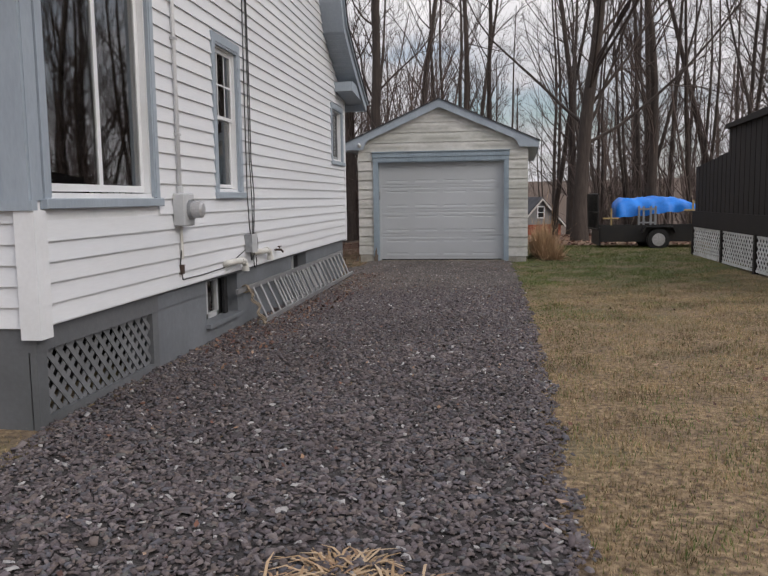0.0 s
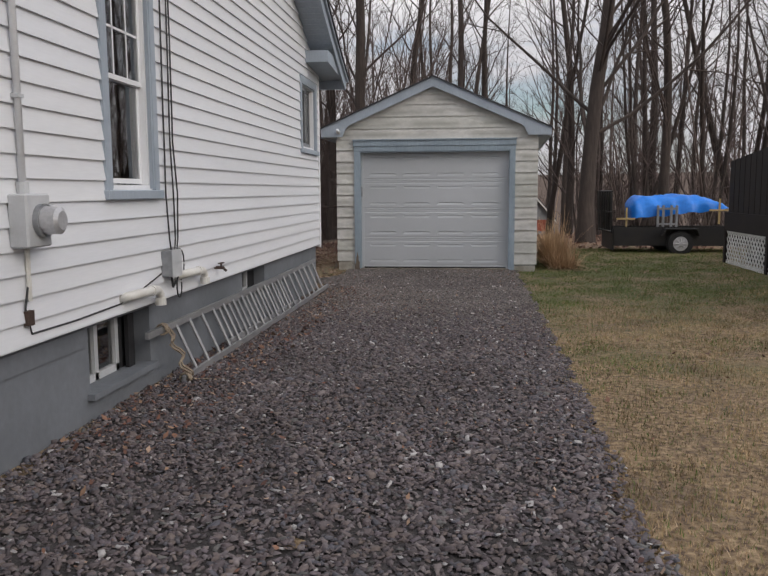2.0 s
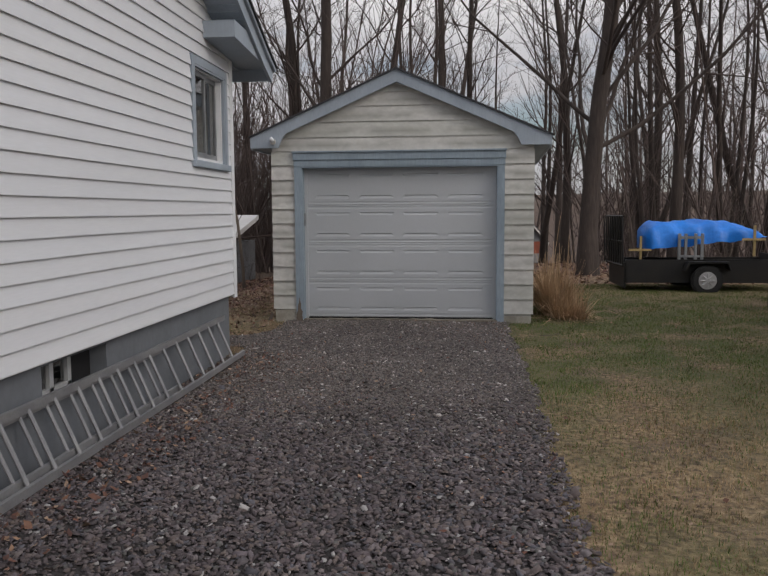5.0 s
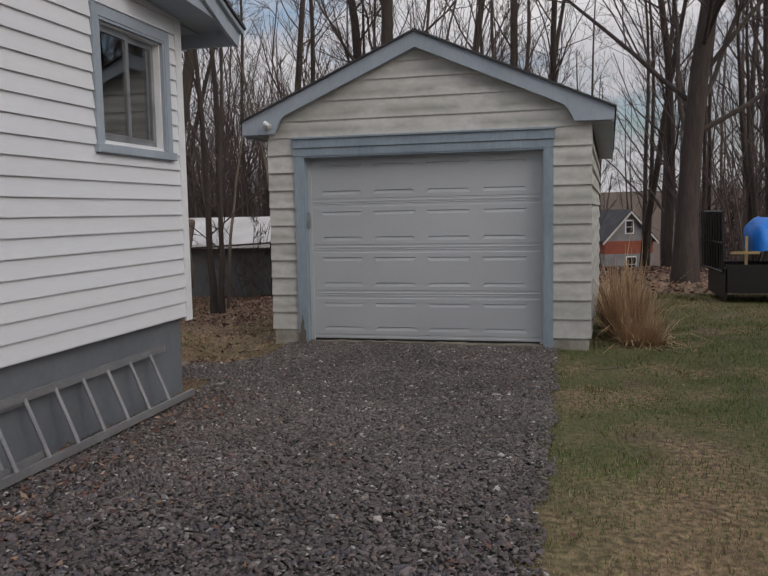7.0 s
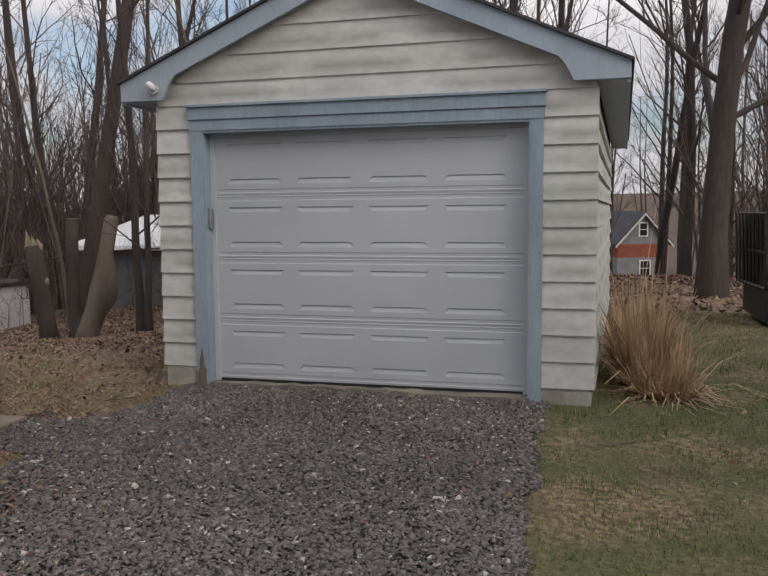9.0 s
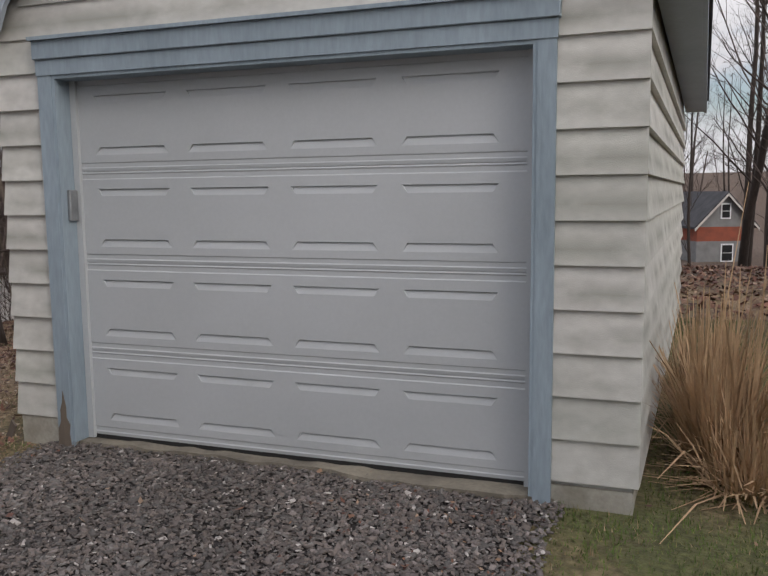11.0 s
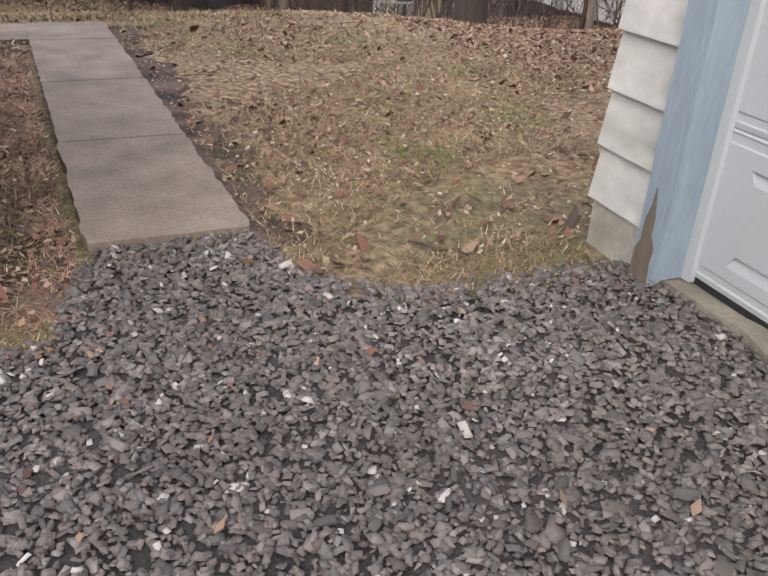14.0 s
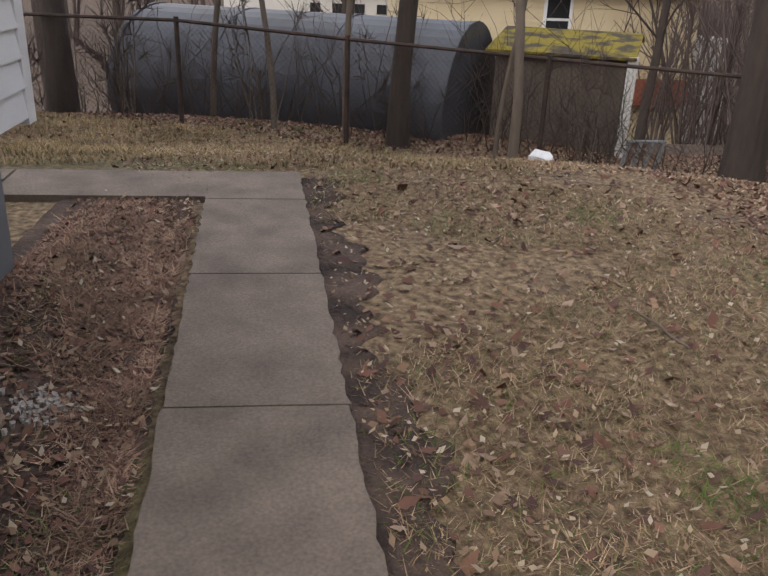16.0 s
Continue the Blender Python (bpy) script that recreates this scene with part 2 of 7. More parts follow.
# paler copy of the twig bark; distance haze is put into the colour
M["farwood"] = mat("hazy_far_bark", (0.135, 0.103, 0.092), (0.088, 0.067, 0.060), 0.05, 1.5, 1.0, bump=0, fine=0.3)
M["stone"] = mat("crushed_stone", (0.1, 0.1, 0.1), None, 0.9, 120, 0.75, bump=0.35, bump_scale=250, fine=0.22,
                 island=[(0.135, 0.109, 0.113), (0.094, 0.077, 0.081), (0.181, 0.151, 0.150), (0.115, 0.111, 0.126), (0.148, 0.118, 0.108), (0.103, 0.082, 0.084),
                         (0.219, 0.186, 0.180), (0.077, 0.066, 0.068), (0.129, 0.124, 0.118), (0.161, 0.134, 0.145), (0.110, 0.090, 0.090), (0.168, 0.134, 0.120),
                         (0.097, 0.093, 0.103), (0.193, 0.167, 0.169), (0.129, 0.106, 0.106), (0.142, 0.118, 0.120), (0.113, 0.099, 0.103), (0.155, 0.124, 0.118),
                         (0.090, 0.074, 0.076), (0.416, 0.400, 0.388)])
M["stone_near"] = mat("crushed_gray_stone", (0.1, 0.1, 0.1), None, 0.9, 120, 0.75, bump=0.35, bump_scale=250, fine=0.25,
                      island=[(0.162, 0.139, 0.130), (0.110, 0.100, 0.093), (0.224, 0.186, 0.168), (0.161, 0.138, 0.129), (0.161, 0.147, 0.138), (0.125, 0.105, 0.094), (0.265, 0.229, 0.213), (0.091, 0.084, 0.079), (0.173, 0.144, 0.130), (0.199, 0.171, 0.160), (0.125, 0.115, 0.108), (0.197, 0.164, 0.147), (0.132, 0.114, 0.107), (0.228, 0.211, 0.196), (0.158, 0.131, 0.118), (0.173, 0.147, 0.138), (0.136, 0.125, 0.117), (0.185, 0.154, 0.138), (0.110, 0.094, 0.087), (0.519, 0.480, 0.447)])
# bed colour darkened to paint the shade in the gaps between stones
M["gravelbed"] = mat("shaded_stone_dust_bed", (0.05, 0.044, 0.043), (0.032, 0.028, 0.027), 1.2, 90, 0.95, bump=1.0, bump_scale=70, depth=0.01, fine=0.5)
M["grassstuff"] = mat("winter_grass", (0.1, 0.1, 0.1), None, 1.7, 9, 0.9, bump=0, fine=0.42, shade=0.55, detail=6.0, edge=(0.42, 0.58),
                      island=[(0.366, 0.258, 0.138), (0.439, 0.318, 0.186), (0.293, 0.210, 0.110), (0.270, 0.220, 0.105), (0.403, 0.288, 0.159), (0.190, 0.185, 0.072),
                              (0.342, 0.240, 0.138), (0.464, 0.348, 0.221)])
M["greengrass"] = mat("green_grass", (0.1, 0.1, 0.1), None, 1.9, 9, 0.9, bump=0, fine=0.34, shade=0.65, detail=6.0,
                      island=[(0.12, 0.185, 0.035), (0.085, 0.145, 0.028), (0.17, 0.205, 0.055), (0.25, 0.225, 0.095), (0.10, 0.165, 0.032), (0.13, 0.185, 0.045)])
M["litter"] = mat("dead_leaves", (0.1, 0.1, 0.1), None, 2.4, 60, 0.85, bump=0, fine=0.2, shade=0.6,
                  island=[(0.17, 0.085, 0.06), (0.25, 0.135, 0.09), (0.10, 0.052, 0.042), (0.32, 0.20, 0.13), (0.13, 0.068, 0.055), (0.21, 0.10, 0.07), (0.40, 0.28, 0.20)])
M["drylitter"] = mat("dry_leaf_bits", (0.1, 0.1, 0.1), None, 0.8, 60, 0.85, bump=0, fine=0.2,
                     island=[(0.36, 0.26, 0.17), (0.28, 0.19, 0.12), (0.44, 0.34, 0.23), (0.22, 0.14, 0.09), (0.50, 0.42, 0.32), (0.33, 0.22, 0.13)])
M["grassdead"] = mat("flattened_dead_grass", (0.1, 0.1, 0.1), None, 1.6, 8, 0.9, bump=0, fine=0.38, shade=0.62, detail=7.0,
                     island=[(0.40, 0.285, 0.175), (0.25, 0.16, 0.10), (0.52, 0.39, 0.25), (0.27, 0.20, 0.11), (0.19, 0.115, 0.08), (0.16, 0.155, 0.06), (0.34, 0.225, 0.14)])
M["darksoil"] = mat("dark_bare_soil", (0.13, 0.088, 0.068), (0.035, 0.025, 0.021), 4, 60, 0.97, bump=1.0, bump_scale=40, depth=0.02, fine=0.5)
M["reed"] = mat("dry_reed_stalks", (0.55, 0.38, 0.23), (0.36, 0.24, 0.14), 3, 30, 0.85, bump=0, fine=0.3)
M["straw"] = mat("dry_straw", (0.1, 0.1, 0.1), None, 0.8, 30, 0.85, bump=0, fine=0.2,
                 island=[(0.46, 0.32, 0.19), (0.38, 0.25, 0.14), (0.54, 0.40, 0.26), (0.32, 0.20, 0.12), (0.48, 0.34, 0.21)])


def ground_material():
    """Bare soil, thatch and greener patches, mixed by broad noise and by where the beds and the lawn lie."""
    m = bpy.data.materials.new("yard_ground")
    m.use_nodes = True
    n, l = m.node_tree.nodes, m.node_tree.links
    p = n["Principled BSDF"]
    geo = n.new("ShaderNodeNewGeometry")

    def tex(scale, detail=5):
        t = n.new("ShaderNodeTexNoise")
        t.inputs["Scale"].default_value, t.inputs["Detail"].default_value = scale, detail
        l.new(geo.outputs["Position"], t.inputs["Vector"])
        return t.outputs["Fac"]

    def ramp(src, stops):
        r = n.new("ShaderNodeValToRGB")
        while len(r.color_ramp.elements) < len(stops):
            r.color_ramp.elements.new(0.5)
        for i, (pos, c) in enumerate(stops):
            r.color_ramp.elements[i].position, r.color_ramp.elements[i].color = pos, (*c, 1)
        l.new(src, r.inputs["Fac"])
        return r.outputs["Color"]

    def mix(a, b, f, mode="MIX"):
        x = n.new("ShaderNodeMix")
        x.data_type, x.blend_type = "RGBA", mode
        l.new(a, x.inputs["A"]), l.new(b, x.inputs["B"])
        if isinstance(f, float):
            x.inputs["Factor"].default_value = f
        else:
            l.new(f, x.inputs["Factor"])
        return x.outputs["Result"]

    thatch = ramp(tex(22, 8), [(0.32, (0.075, 0.048, 0.032)), (0.5, (0.21, 0.145, 0.083)), (0.68, (0.36, 0.265, 0.155))])
    green = ramp(tex(30, 8), [(0.3, (0.045, 0.055, 0.018)), (0.7, (0.12, 0.13, 0.045))])
    soil = ramp(tex(40, 8), [(0.3, (0.045, 0.031, 0.024)), (0.7, (0.15, 0.108, 0.08))])
    patch = ramp(tex(0.55, 4), [(0.52, (0, 0, 0)), (0.66, (0.5, 0.5, 0.5))])
    bare = ramp(tex(1.6, 9), [(0.50, (0, 0, 0)), (0.72, (0.7, 0.7, 0.7))])
    def near(cx, cy, r0, r1):
        d = n.new("ShaderNodeVectorMath")
        d.operation = "DISTANCE"
        flat = n.new("ShaderNodeVectorMath")
        flat.operation = "MULTIPLY"
        flat.inputs[1].default_value = (1, 1, 0)
        l.new(geo.outputs["Position"], flat.inputs[0])
        l.new(flat.outputs["Vector"], d.inputs[0])
        d.inputs[1].default_value = (cx, cy, 0)
        r = n.new("ShaderNodeMapRange")
        r.inputs["From Min"].default_value, r.inputs["From Max"].default_value = r0, r1
        l.new(d.outputs["Value"], r.inputs["Value"])
        return r.outputs["Result"]

    lush = mix(ramp(tex(1.1, 5), [(0.35, (0, 0, 0)), (0.55, (0.85, 0.85, 0.85))]), ramp(near(2.6, 17.0, 6.5, 2.0), [(0, (0, 0, 0)), (1, (1, 1, 1))]), 1.0, "MULTIPLY")
    woodfloor = ramp(tex(6, 8), [(0.3, (0.045, 0.03, 0.022)), (0.7, (0.13, 0.085, 0.058))])
    col = mix(mix(thatch, green, patch), soil, bare)
    col = mix(col, green, lush)
    col = mix(col, woodfloor, near(1.0, 9.0, 17.5, 21.0))
    l.new(col, p.inputs["Base Color"])
    p.inputs["Roughness"].default_value = 0.95
    b = n.new("ShaderNodeBump")
    b.inputs["Strength"].default_value, b.inputs["Distance"].default_value = 0.9, 0.02
    l.new(tex(45, 8), b.inputs["Height"])
    l.new(b.outputs["Normal"], p.inputs["Normal"])
    return m


M["ground"] = ground_material()


def glass_material():
    m = bpy.data.materials.new("window_glass")
    m.use_nodes = True
    n, l = m.node_tree.nodes, m.node_tree.links
    n.clear()
    out, g, t = n.new("ShaderNodeOutputMaterial"), n.new("ShaderNodeBsdfGlossy"), n.new("ShaderNodeBsdfTransparent")
    g.inputs["Roughness"].default_value = 0.02
    t.inputs["Color"].default_value = (0.80, 0.84, 0.86, 1)
    f = n.new("ShaderNodeFresnel")
    f.inputs["IOR"].default_value = 3.8
    x = n.new("ShaderNodeMixShader")
    l.new(f.outputs["Fac"], x.inputs["Fac"]), l.new(t.outputs["BSDF"], x.inputs[1]), l.new(g.outputs["BSDF"], x.inputs[2])
    l.new(x.outputs["Shader"], out.inputs["Surface"])
    return m


M["glass"] = glass_material()


# ---- mesh helpers ----
def where(ob):
    """World place of a thing or a part; none of them is turned."""
    p = Vector((0, 0, 0))
    while ob:
        p += ob.location
        ob = ob.parent
    return p


def thing(name, loc, label, category="", group="", kind=""):
    ob = new(name)
    ob.location = loc
    ob.empty_display_size = 0.1
    return tagged(ob, label, category, group, kind)


def part(name, bm, material, parent=None, label="", smooth=False):
    """One mesh object from a bmesh in world coordinates, under a thing or a part."""
    me = bpy.data.meshes.new(name)
    bmesh.ops.recalc_face_normals(bm, faces=bm.faces)
    if parent:
        bmesh.ops.translate(bm, verts=bm.verts, vec=-where(parent))
    bm.to_mesh(me)
    bm.free()
    me.materials.append(M[material])
    if smooth:
        me.shade_smooth()
    ob = new(name, me)
    if parent:
        ob.parent = parent
    return tagged(ob, label)


def box(bm, x0, x1, y0, y1, z0, z1, bevel=0.0):
    vs = [bm.verts.new(v) for v in ((x0, y0, z0), (x1, y0, z0), (x1, y1, z0), (x0, y1, z0), (x0, y0, z1), (x1, y0, z1), (x1, y1, z1), (x0, y1, z1))]
    fs = [bm.faces.new([vs[i] for i in f]) for f in ((3, 2, 1, 0), (4, 5, 6, 7), (0, 1, 5, 4), (1, 2, 6, 5), (2, 3, 7, 6), (3, 0, 4, 7))]
    if bevel:
        es = {e for f in fs for e in f.edges}
        bmesh.ops.bevel(bm, geom=list(es), offset=bevel, segments=1, affect="EDGES")
    return bm


def prism(bm, pts, axis, a, b):
    """A plate: the outline pts in the two other axes, drawn from a to b along axis ('x', 'y' or 'z')."""
    def at(p, v):
        return {"x": (v, p[0], p[1]), "y": (p[0], v, p[1]), "z": (p[0], p[1], v)}[axis]
    lo, hi = [bm.verts.new(at(p, a)) for p in pts], [bm.verts.new(at(p, b)) for p in pts]
    bm.faces.new(lo[::-1]), bm.faces.new(hi)
    for i in range(len(pts)):
        j = (i + 1) % len(pts)
        bm.faces.new((lo[i], lo[j], hi[j], hi[i]))
    return bm


def tube(bm, pts, radii, sides=8, cap=True):
    """A round bar along pts."""
    pts = [Vector(p) for p in pts]
    if not isinstance(radii, (list, tuple)):
        radii = [radii] * len(pts)
    rings = []
    up = Vector((0.13, 0.07, 1)).normalized()
    for i, p in enumerate(pts):
        d = (pts[min(i + 1, len(pts) - 1)] - pts[max(i - 1, 0)]).normalized()
        u = d.cross(up if abs(d.dot(up)) < 0.95 else Vector((1, 0, 0))).normalized()
        v = d.cross(u)
        rings.append([bm.verts.new(p + radii[i] * (math.cos(a) * u + math.sin(a) * v)) for a in (2 * math.pi * k / sides for k in range(sides))])
    for r0, r1 in zip(rings, rings[1:]):
        for k in range(sides):
            bm.faces.new((r0[k], r0[(k + 1) % sides], r1[(k + 1) % sides], r1[k]))
    if cap:
        bm.faces.new(rings[0][::-1]), bm.faces.new(rings[-1])
    return bm


def B():
    return bmesh.new()


def mesh_np(name, verts, faces, material, parent=None):
    """A mesh from numpy arrays; all faces have the same number of corners."""
    me = bpy.data.meshes.new(name)
    k = faces.shape[1]
    me.vertices.add(len(verts))
    me.vertices.foreach_set("co", verts.astype(np.float32).ravel())
    me.loops.add(faces.size)
    me.loops.foreach_set("vertex_index", faces.astype(np.int32).ravel())
    me.polygons.add(len(faces))
    me.polygons.foreach_set("loop_start", np.arange(0, faces.size, k, dtype=np.int32))
    me.polygons.foreach_set("loop_total", np.full(len(faces), k, dtype=np.int32))
    me.update(calc_edges=True)
    me.materials.append(M[material])
    ob = new(name, me)
    if parent:
        ob.parent = parent
    return ob


def smooth01(v):
    v = np.clip(v, 0, 1)
    return v * v * (3 - 2 * v)


def gz(x, y):
    """Height of the ground."""
    x, y = np.asarray(x, float), np.asarray(y, float)
    z = -0.045 - 0.05 * smooth01((y - 8) / 7) + 0 * x
    z = z - (0.42 + 0.17 * smooth01((y - 14.5) / 4.2)) * smooth01((-x - 7.6) / 3.2) - 0.26 * smooth01((y - 18.2) / 3.6) * smooth01((-x - 3.6) / 3)
    z = z - 1.0 * smooth01((-x - 11.8) / 4) - 2.2 * smooth01((-x - 16) / 14)
    z = z + 0.05 * smooth01((y - 16.5) / 1.3) * smooth01((x + 4.4) / 1.4) * smooth01((25.0 - y) / 3)
    z = z - 4.0 * smooth01((y - 29) / 32)
    z = z + 9.0 * smooth01((np.hypot(x, y - 10) - 95) / 70)
    return z


# ---- ground ----
def ground_grid():
    def axis(lo, hi, c0, c1, fine):
        a = list(np.arange(c0, c1, fine))
        s, v = fine, c0
        while v > lo:
            s *= 1.25
            v -= s
            a.insert(0, max(v, lo))
        s, v = fine, a[-1]
        while v < hi:
            s *= 1.25
            v += s
            a.append(min(v, hi))
        return np.array(a)
    xs, ys = axis(-900, 900, -16, 8, 0.25), axis(-900, 900, 0, 30, 0.25)
    X, Y = np.meshgrid(xs, ys, indexing="ij")
    rs = np.random.RandomState(3)
    Z = gz(X, Y) + rs.uniform(-0.008, 0.008, X.shape) * (np.abs(X) < 16)
    v = np.stack([X, Y, Z], -1).reshape(-1, 3)
    nx, ny = X.shape
    i = np.arange((nx - 1))[:, None] * ny + np.arange(ny - 1)[None, :]
    f = np.stack([i, i + ny, i + ny + 1, i + 1], -1).reshape(-1, 4)
    ob = mesh_np("ground", v, f, "ground")
    ob.data.shade_smooth()
    return tagged(ob, "patchy winter lawn and bare soil falling away behind the yard", "ground", kind="structure")


ground_grid()

GRAVEL_L = [(-3, -2.9), (3.0, -2.75), (4.6, -2.55), (5.2, -2.62), (15.2, -2.62), (15.6, -2.56), (15.95, -2.6), (16.05, -3.05), (16.12, -3.2), (16.68, -3.2), (16.78, -2.8), (17.1, -2.55), (17.9, -2.5)]
GRAVEL_R = [(-3, 0.45), (4, 0.42), (6, 0.47), (8, 0.5), (11, 0.54), (14, 0.55), (16.4, 0.53), (17.5, 0.5), (17.9, 0.5)]


def gravel_left(y):
    return np.interp(y, [p[0] for p in GRAVEL_L], [p[1] for p in GRAVEL_L])


def gravel_right(y):
    y = np.asarray(y, float)
    return np.interp(y, [p[0] for p in GRAVEL_R], [p[1] for p in GRAVEL_R]) + 0.025 * np.sin(y * 5.1) + 0.02 * np.sin(y * 11.7 + 1)


def gravel_bed():
    ys = np.arange(-3, 17.9, 0.08)
    n = 28
    t = np.linspace(0, 1, n)
    L, R = gravel_left(ys)[:, None], gravel_right(ys)[:, None]
    X = L + (R - L) * t[None, :]
    Y = np.repeat(ys[:, None], n, 1)
    Z = gz(X, Y) + 0.012 + 0.006 * np.sin(X * 9 + Y * 3) * np.sin(Y * 7)
    Z[:, 0] -= 0.03
    Z[:, -1] -= 0.03
    v = np.stack([X, Y, Z], -1).reshape(-1, 3)
    i = np.arange(len(ys) - 1)[:, None] * n + np.arange(n - 1)[None, :]
    f = np.stack([i, i + 1, i + n + 1, i + n], -1).reshape(-1, 4)
    return tagged(mesh_np("driveway", v, f, "gravelbed"), "stone-dust bed of the gravel driveway beside the house, shade between stones painted in", "driveway", kind="structure")


gravel_bed()


def scatter_stones():
    """Crushed stones lying on the driveway, denser and smaller where it meets the walkway."""
    rs = np.random.RandomState(11)
    oct_v = np.array([(1, 0, 0), (-1, 0, 0), (0, 1, 0), (0, -1, 0), (0, 0, 1), (0, 0, -1)], float)
    cube = np.array([(-1, -1, -1), (1, -1, -1), (1, 1, -1), (-1, 1, -1), (-0.85, -0.85, 1), (0.85, -0.85, 1), (0.85, 0.85, 1), (-0.85, 0.85, 1)], float)
    faces = np.array([(4, 5, 6, 7), (0, 1, 5, 4), (1, 2, 6, 5), (2, 3, 7, 6), (3, 0, 4, 7)])
    for name, y0, y1, dens, size in (("gravel_near_garage", 11.4, 17.95, 4400, 0.0082), ("gravel_mid", 8.0, 14.8, 2050, 0.0100), ("gravel_front", 2.2, 8.0, 1950, 0.0100)):
        n = int((y1 - y0) * 3.9 * dens)
        y = rs.uniform(y0, y1, n)
        x = rs.uniform(-3.35, 0.62, n)
        near = smooth01((y - 11.4) / 3.4)
        keep = rs.rand(n) < (near if y1 > 15 else 1 - near)
        keep &= (x > gravel_left(y) - 0.03 * rs.rand(n)) & (x < gravel_right(y) + 0.05 * rs.rand(n))
        x, y = x[keep], y[keep]
        n = len(x)
        s = size * np.exp(rs.normal(0, 0.28, n))
        s[rs.rand(n) < 0.012] *= 1.6
        sc = np.stack([s * rs.uniform(0.95, 1.9, n), s * rs.uniform(0.6, 1.1, n), s * rs.uniform(0.25, 0.5, n)], -1)
        v = cube[None] * sc[:, None, :] * rs.uniform(0.45, 1.25, (n, 8, 3))
        tx, ty, tz = rs.normal(0, 0.3, n), rs.normal(0, 0.3, n), rs.uniform(0, 6.283, n)
        cx, sx, cy, sy, cz, sz = np.cos(tx), np.sin(tx), np.cos(ty), np.sin(ty), np.cos(tz), np.sin(tz)
        a, b, c = v[..., 0], v[..., 1], v[..., 2]
        b, c = b * cx[:, None] - c * sx[:, None], b * sx[:, None] + c * cx[:, None]
        a, c = a * cy[:, None] + c * sy[:, None], -a * sy[:, None] + c * cy[:, None]
        a, b = a * cz[:, None] - b * sz[:, None], a * sz[:, None] + b * cz[:, None]
        z = gz(x, y) + 0.016 + rs.uniform(0, 0.012, n)
        v = np.stack([a + x[:, None], b + y[:, None], c + z[:, None]], -1).reshape(-1, 3)
        f = (faces[None] + 8 * np.arange(n)[:, None, None]).reshape(-1, 4)
        tagged(mesh_np(name, v, f, "stone_near" if "garage" in name else "stone"), "loose gray and purplish crushed stone covering the driveway", "gravel", kind="stuff")


scatter_stones()

# ---- house ----
HX = -2.62          # face of the gable wall
GABLE = [(5.2, 0.59), (15.585, 0.59), (15.585, 3.2), (14.9, 3.5), (14.3, 3.78), (13.8, 4.05), (13.55, 4.45), (13.3, 5.1), (12.6, 6.5), (10.4, 7.4),
         (8.2, 6.5), (7.5, 5.1), (7.25, 4.45), (7.0, 4.05), (6.5, 3.78), (5.9, 3.5), (5.2, 3.2)]
TOPLINE = sorted((p for p in GABLE if p[1] > 1), key=lambda p: p[0])
OPENINGS = [(5.36, 6.93, 1.38, 3.10), (8.45, 9.16, 1.44, 2.90), (14.36, 15.30, 2.02, 2.92)]


def gable_top(y):
    return float(np.interp(y, [p[0] for p in TOPLINE], [p[1] for p in TOPLINE]))


def gable_span(z):
    """From where to where the gable wall runs at height z."""
    ys = np.linspace(5.2, 15.585, 400)
    ok = [y for y in ys if gable_top(y) >= z]
    return (ok[0], ok[-1]) if ok else None


PLANKS = {}


def plank_mesh(length, h, proud, material):
    key = (round(length, 2), h, proud, material)
    if key not in PLANKS:
        bm = B()
        prism(bm, [(0, 0), (proud, 0), (proud, 0.006), (0.004, h), (0, h)], "x", 0, key[0])
        me = bpy.data.meshes.new("siding_course")
        bmesh.ops.recalc_face_normals(bm, faces=bm.faces)
        bm.to_mesh(me)
        bm.free()
        me.materials.append(M[material])
        PLANKS[key] = me
    return PLANKS[key]


def plank(parent, x, y, z, length, angle, h, proud, material, name="siding_course"):
    """A lap of siding, from (x, y) along the angle; it stands proud to the right of that way when angle is as given."""
    ob = new(name, plank_mesh(length, h, proud, material))
    ob.parent = parent
    ob.location = Vector((x, y, z)) - where(parent)
    ob.rotation_euler = (0, 0, radians(angle))
    return ob


# plank mesh: length along local x, proud along local +y
def siding_runs(z, h, y0, y1, openings):
    """What is left of the run y0..y1 at this course beside the openings."""
    runs = [(y0, y1)]
    for a, b, z0, z1 in openings:
        if z + h * 0.5 > z0 and z + h * 0.5 < z1:
            runs = [r for s, e in runs for r in ((s, min(e, a)), (max(s, b), e)) if r[1] - r[0] > 0.03]
    return runs


house = thing("house", (-6, 10.4, 0), "white vinyl-sided two-storey house with blue-gray trim and a gray painted foundation", "house")


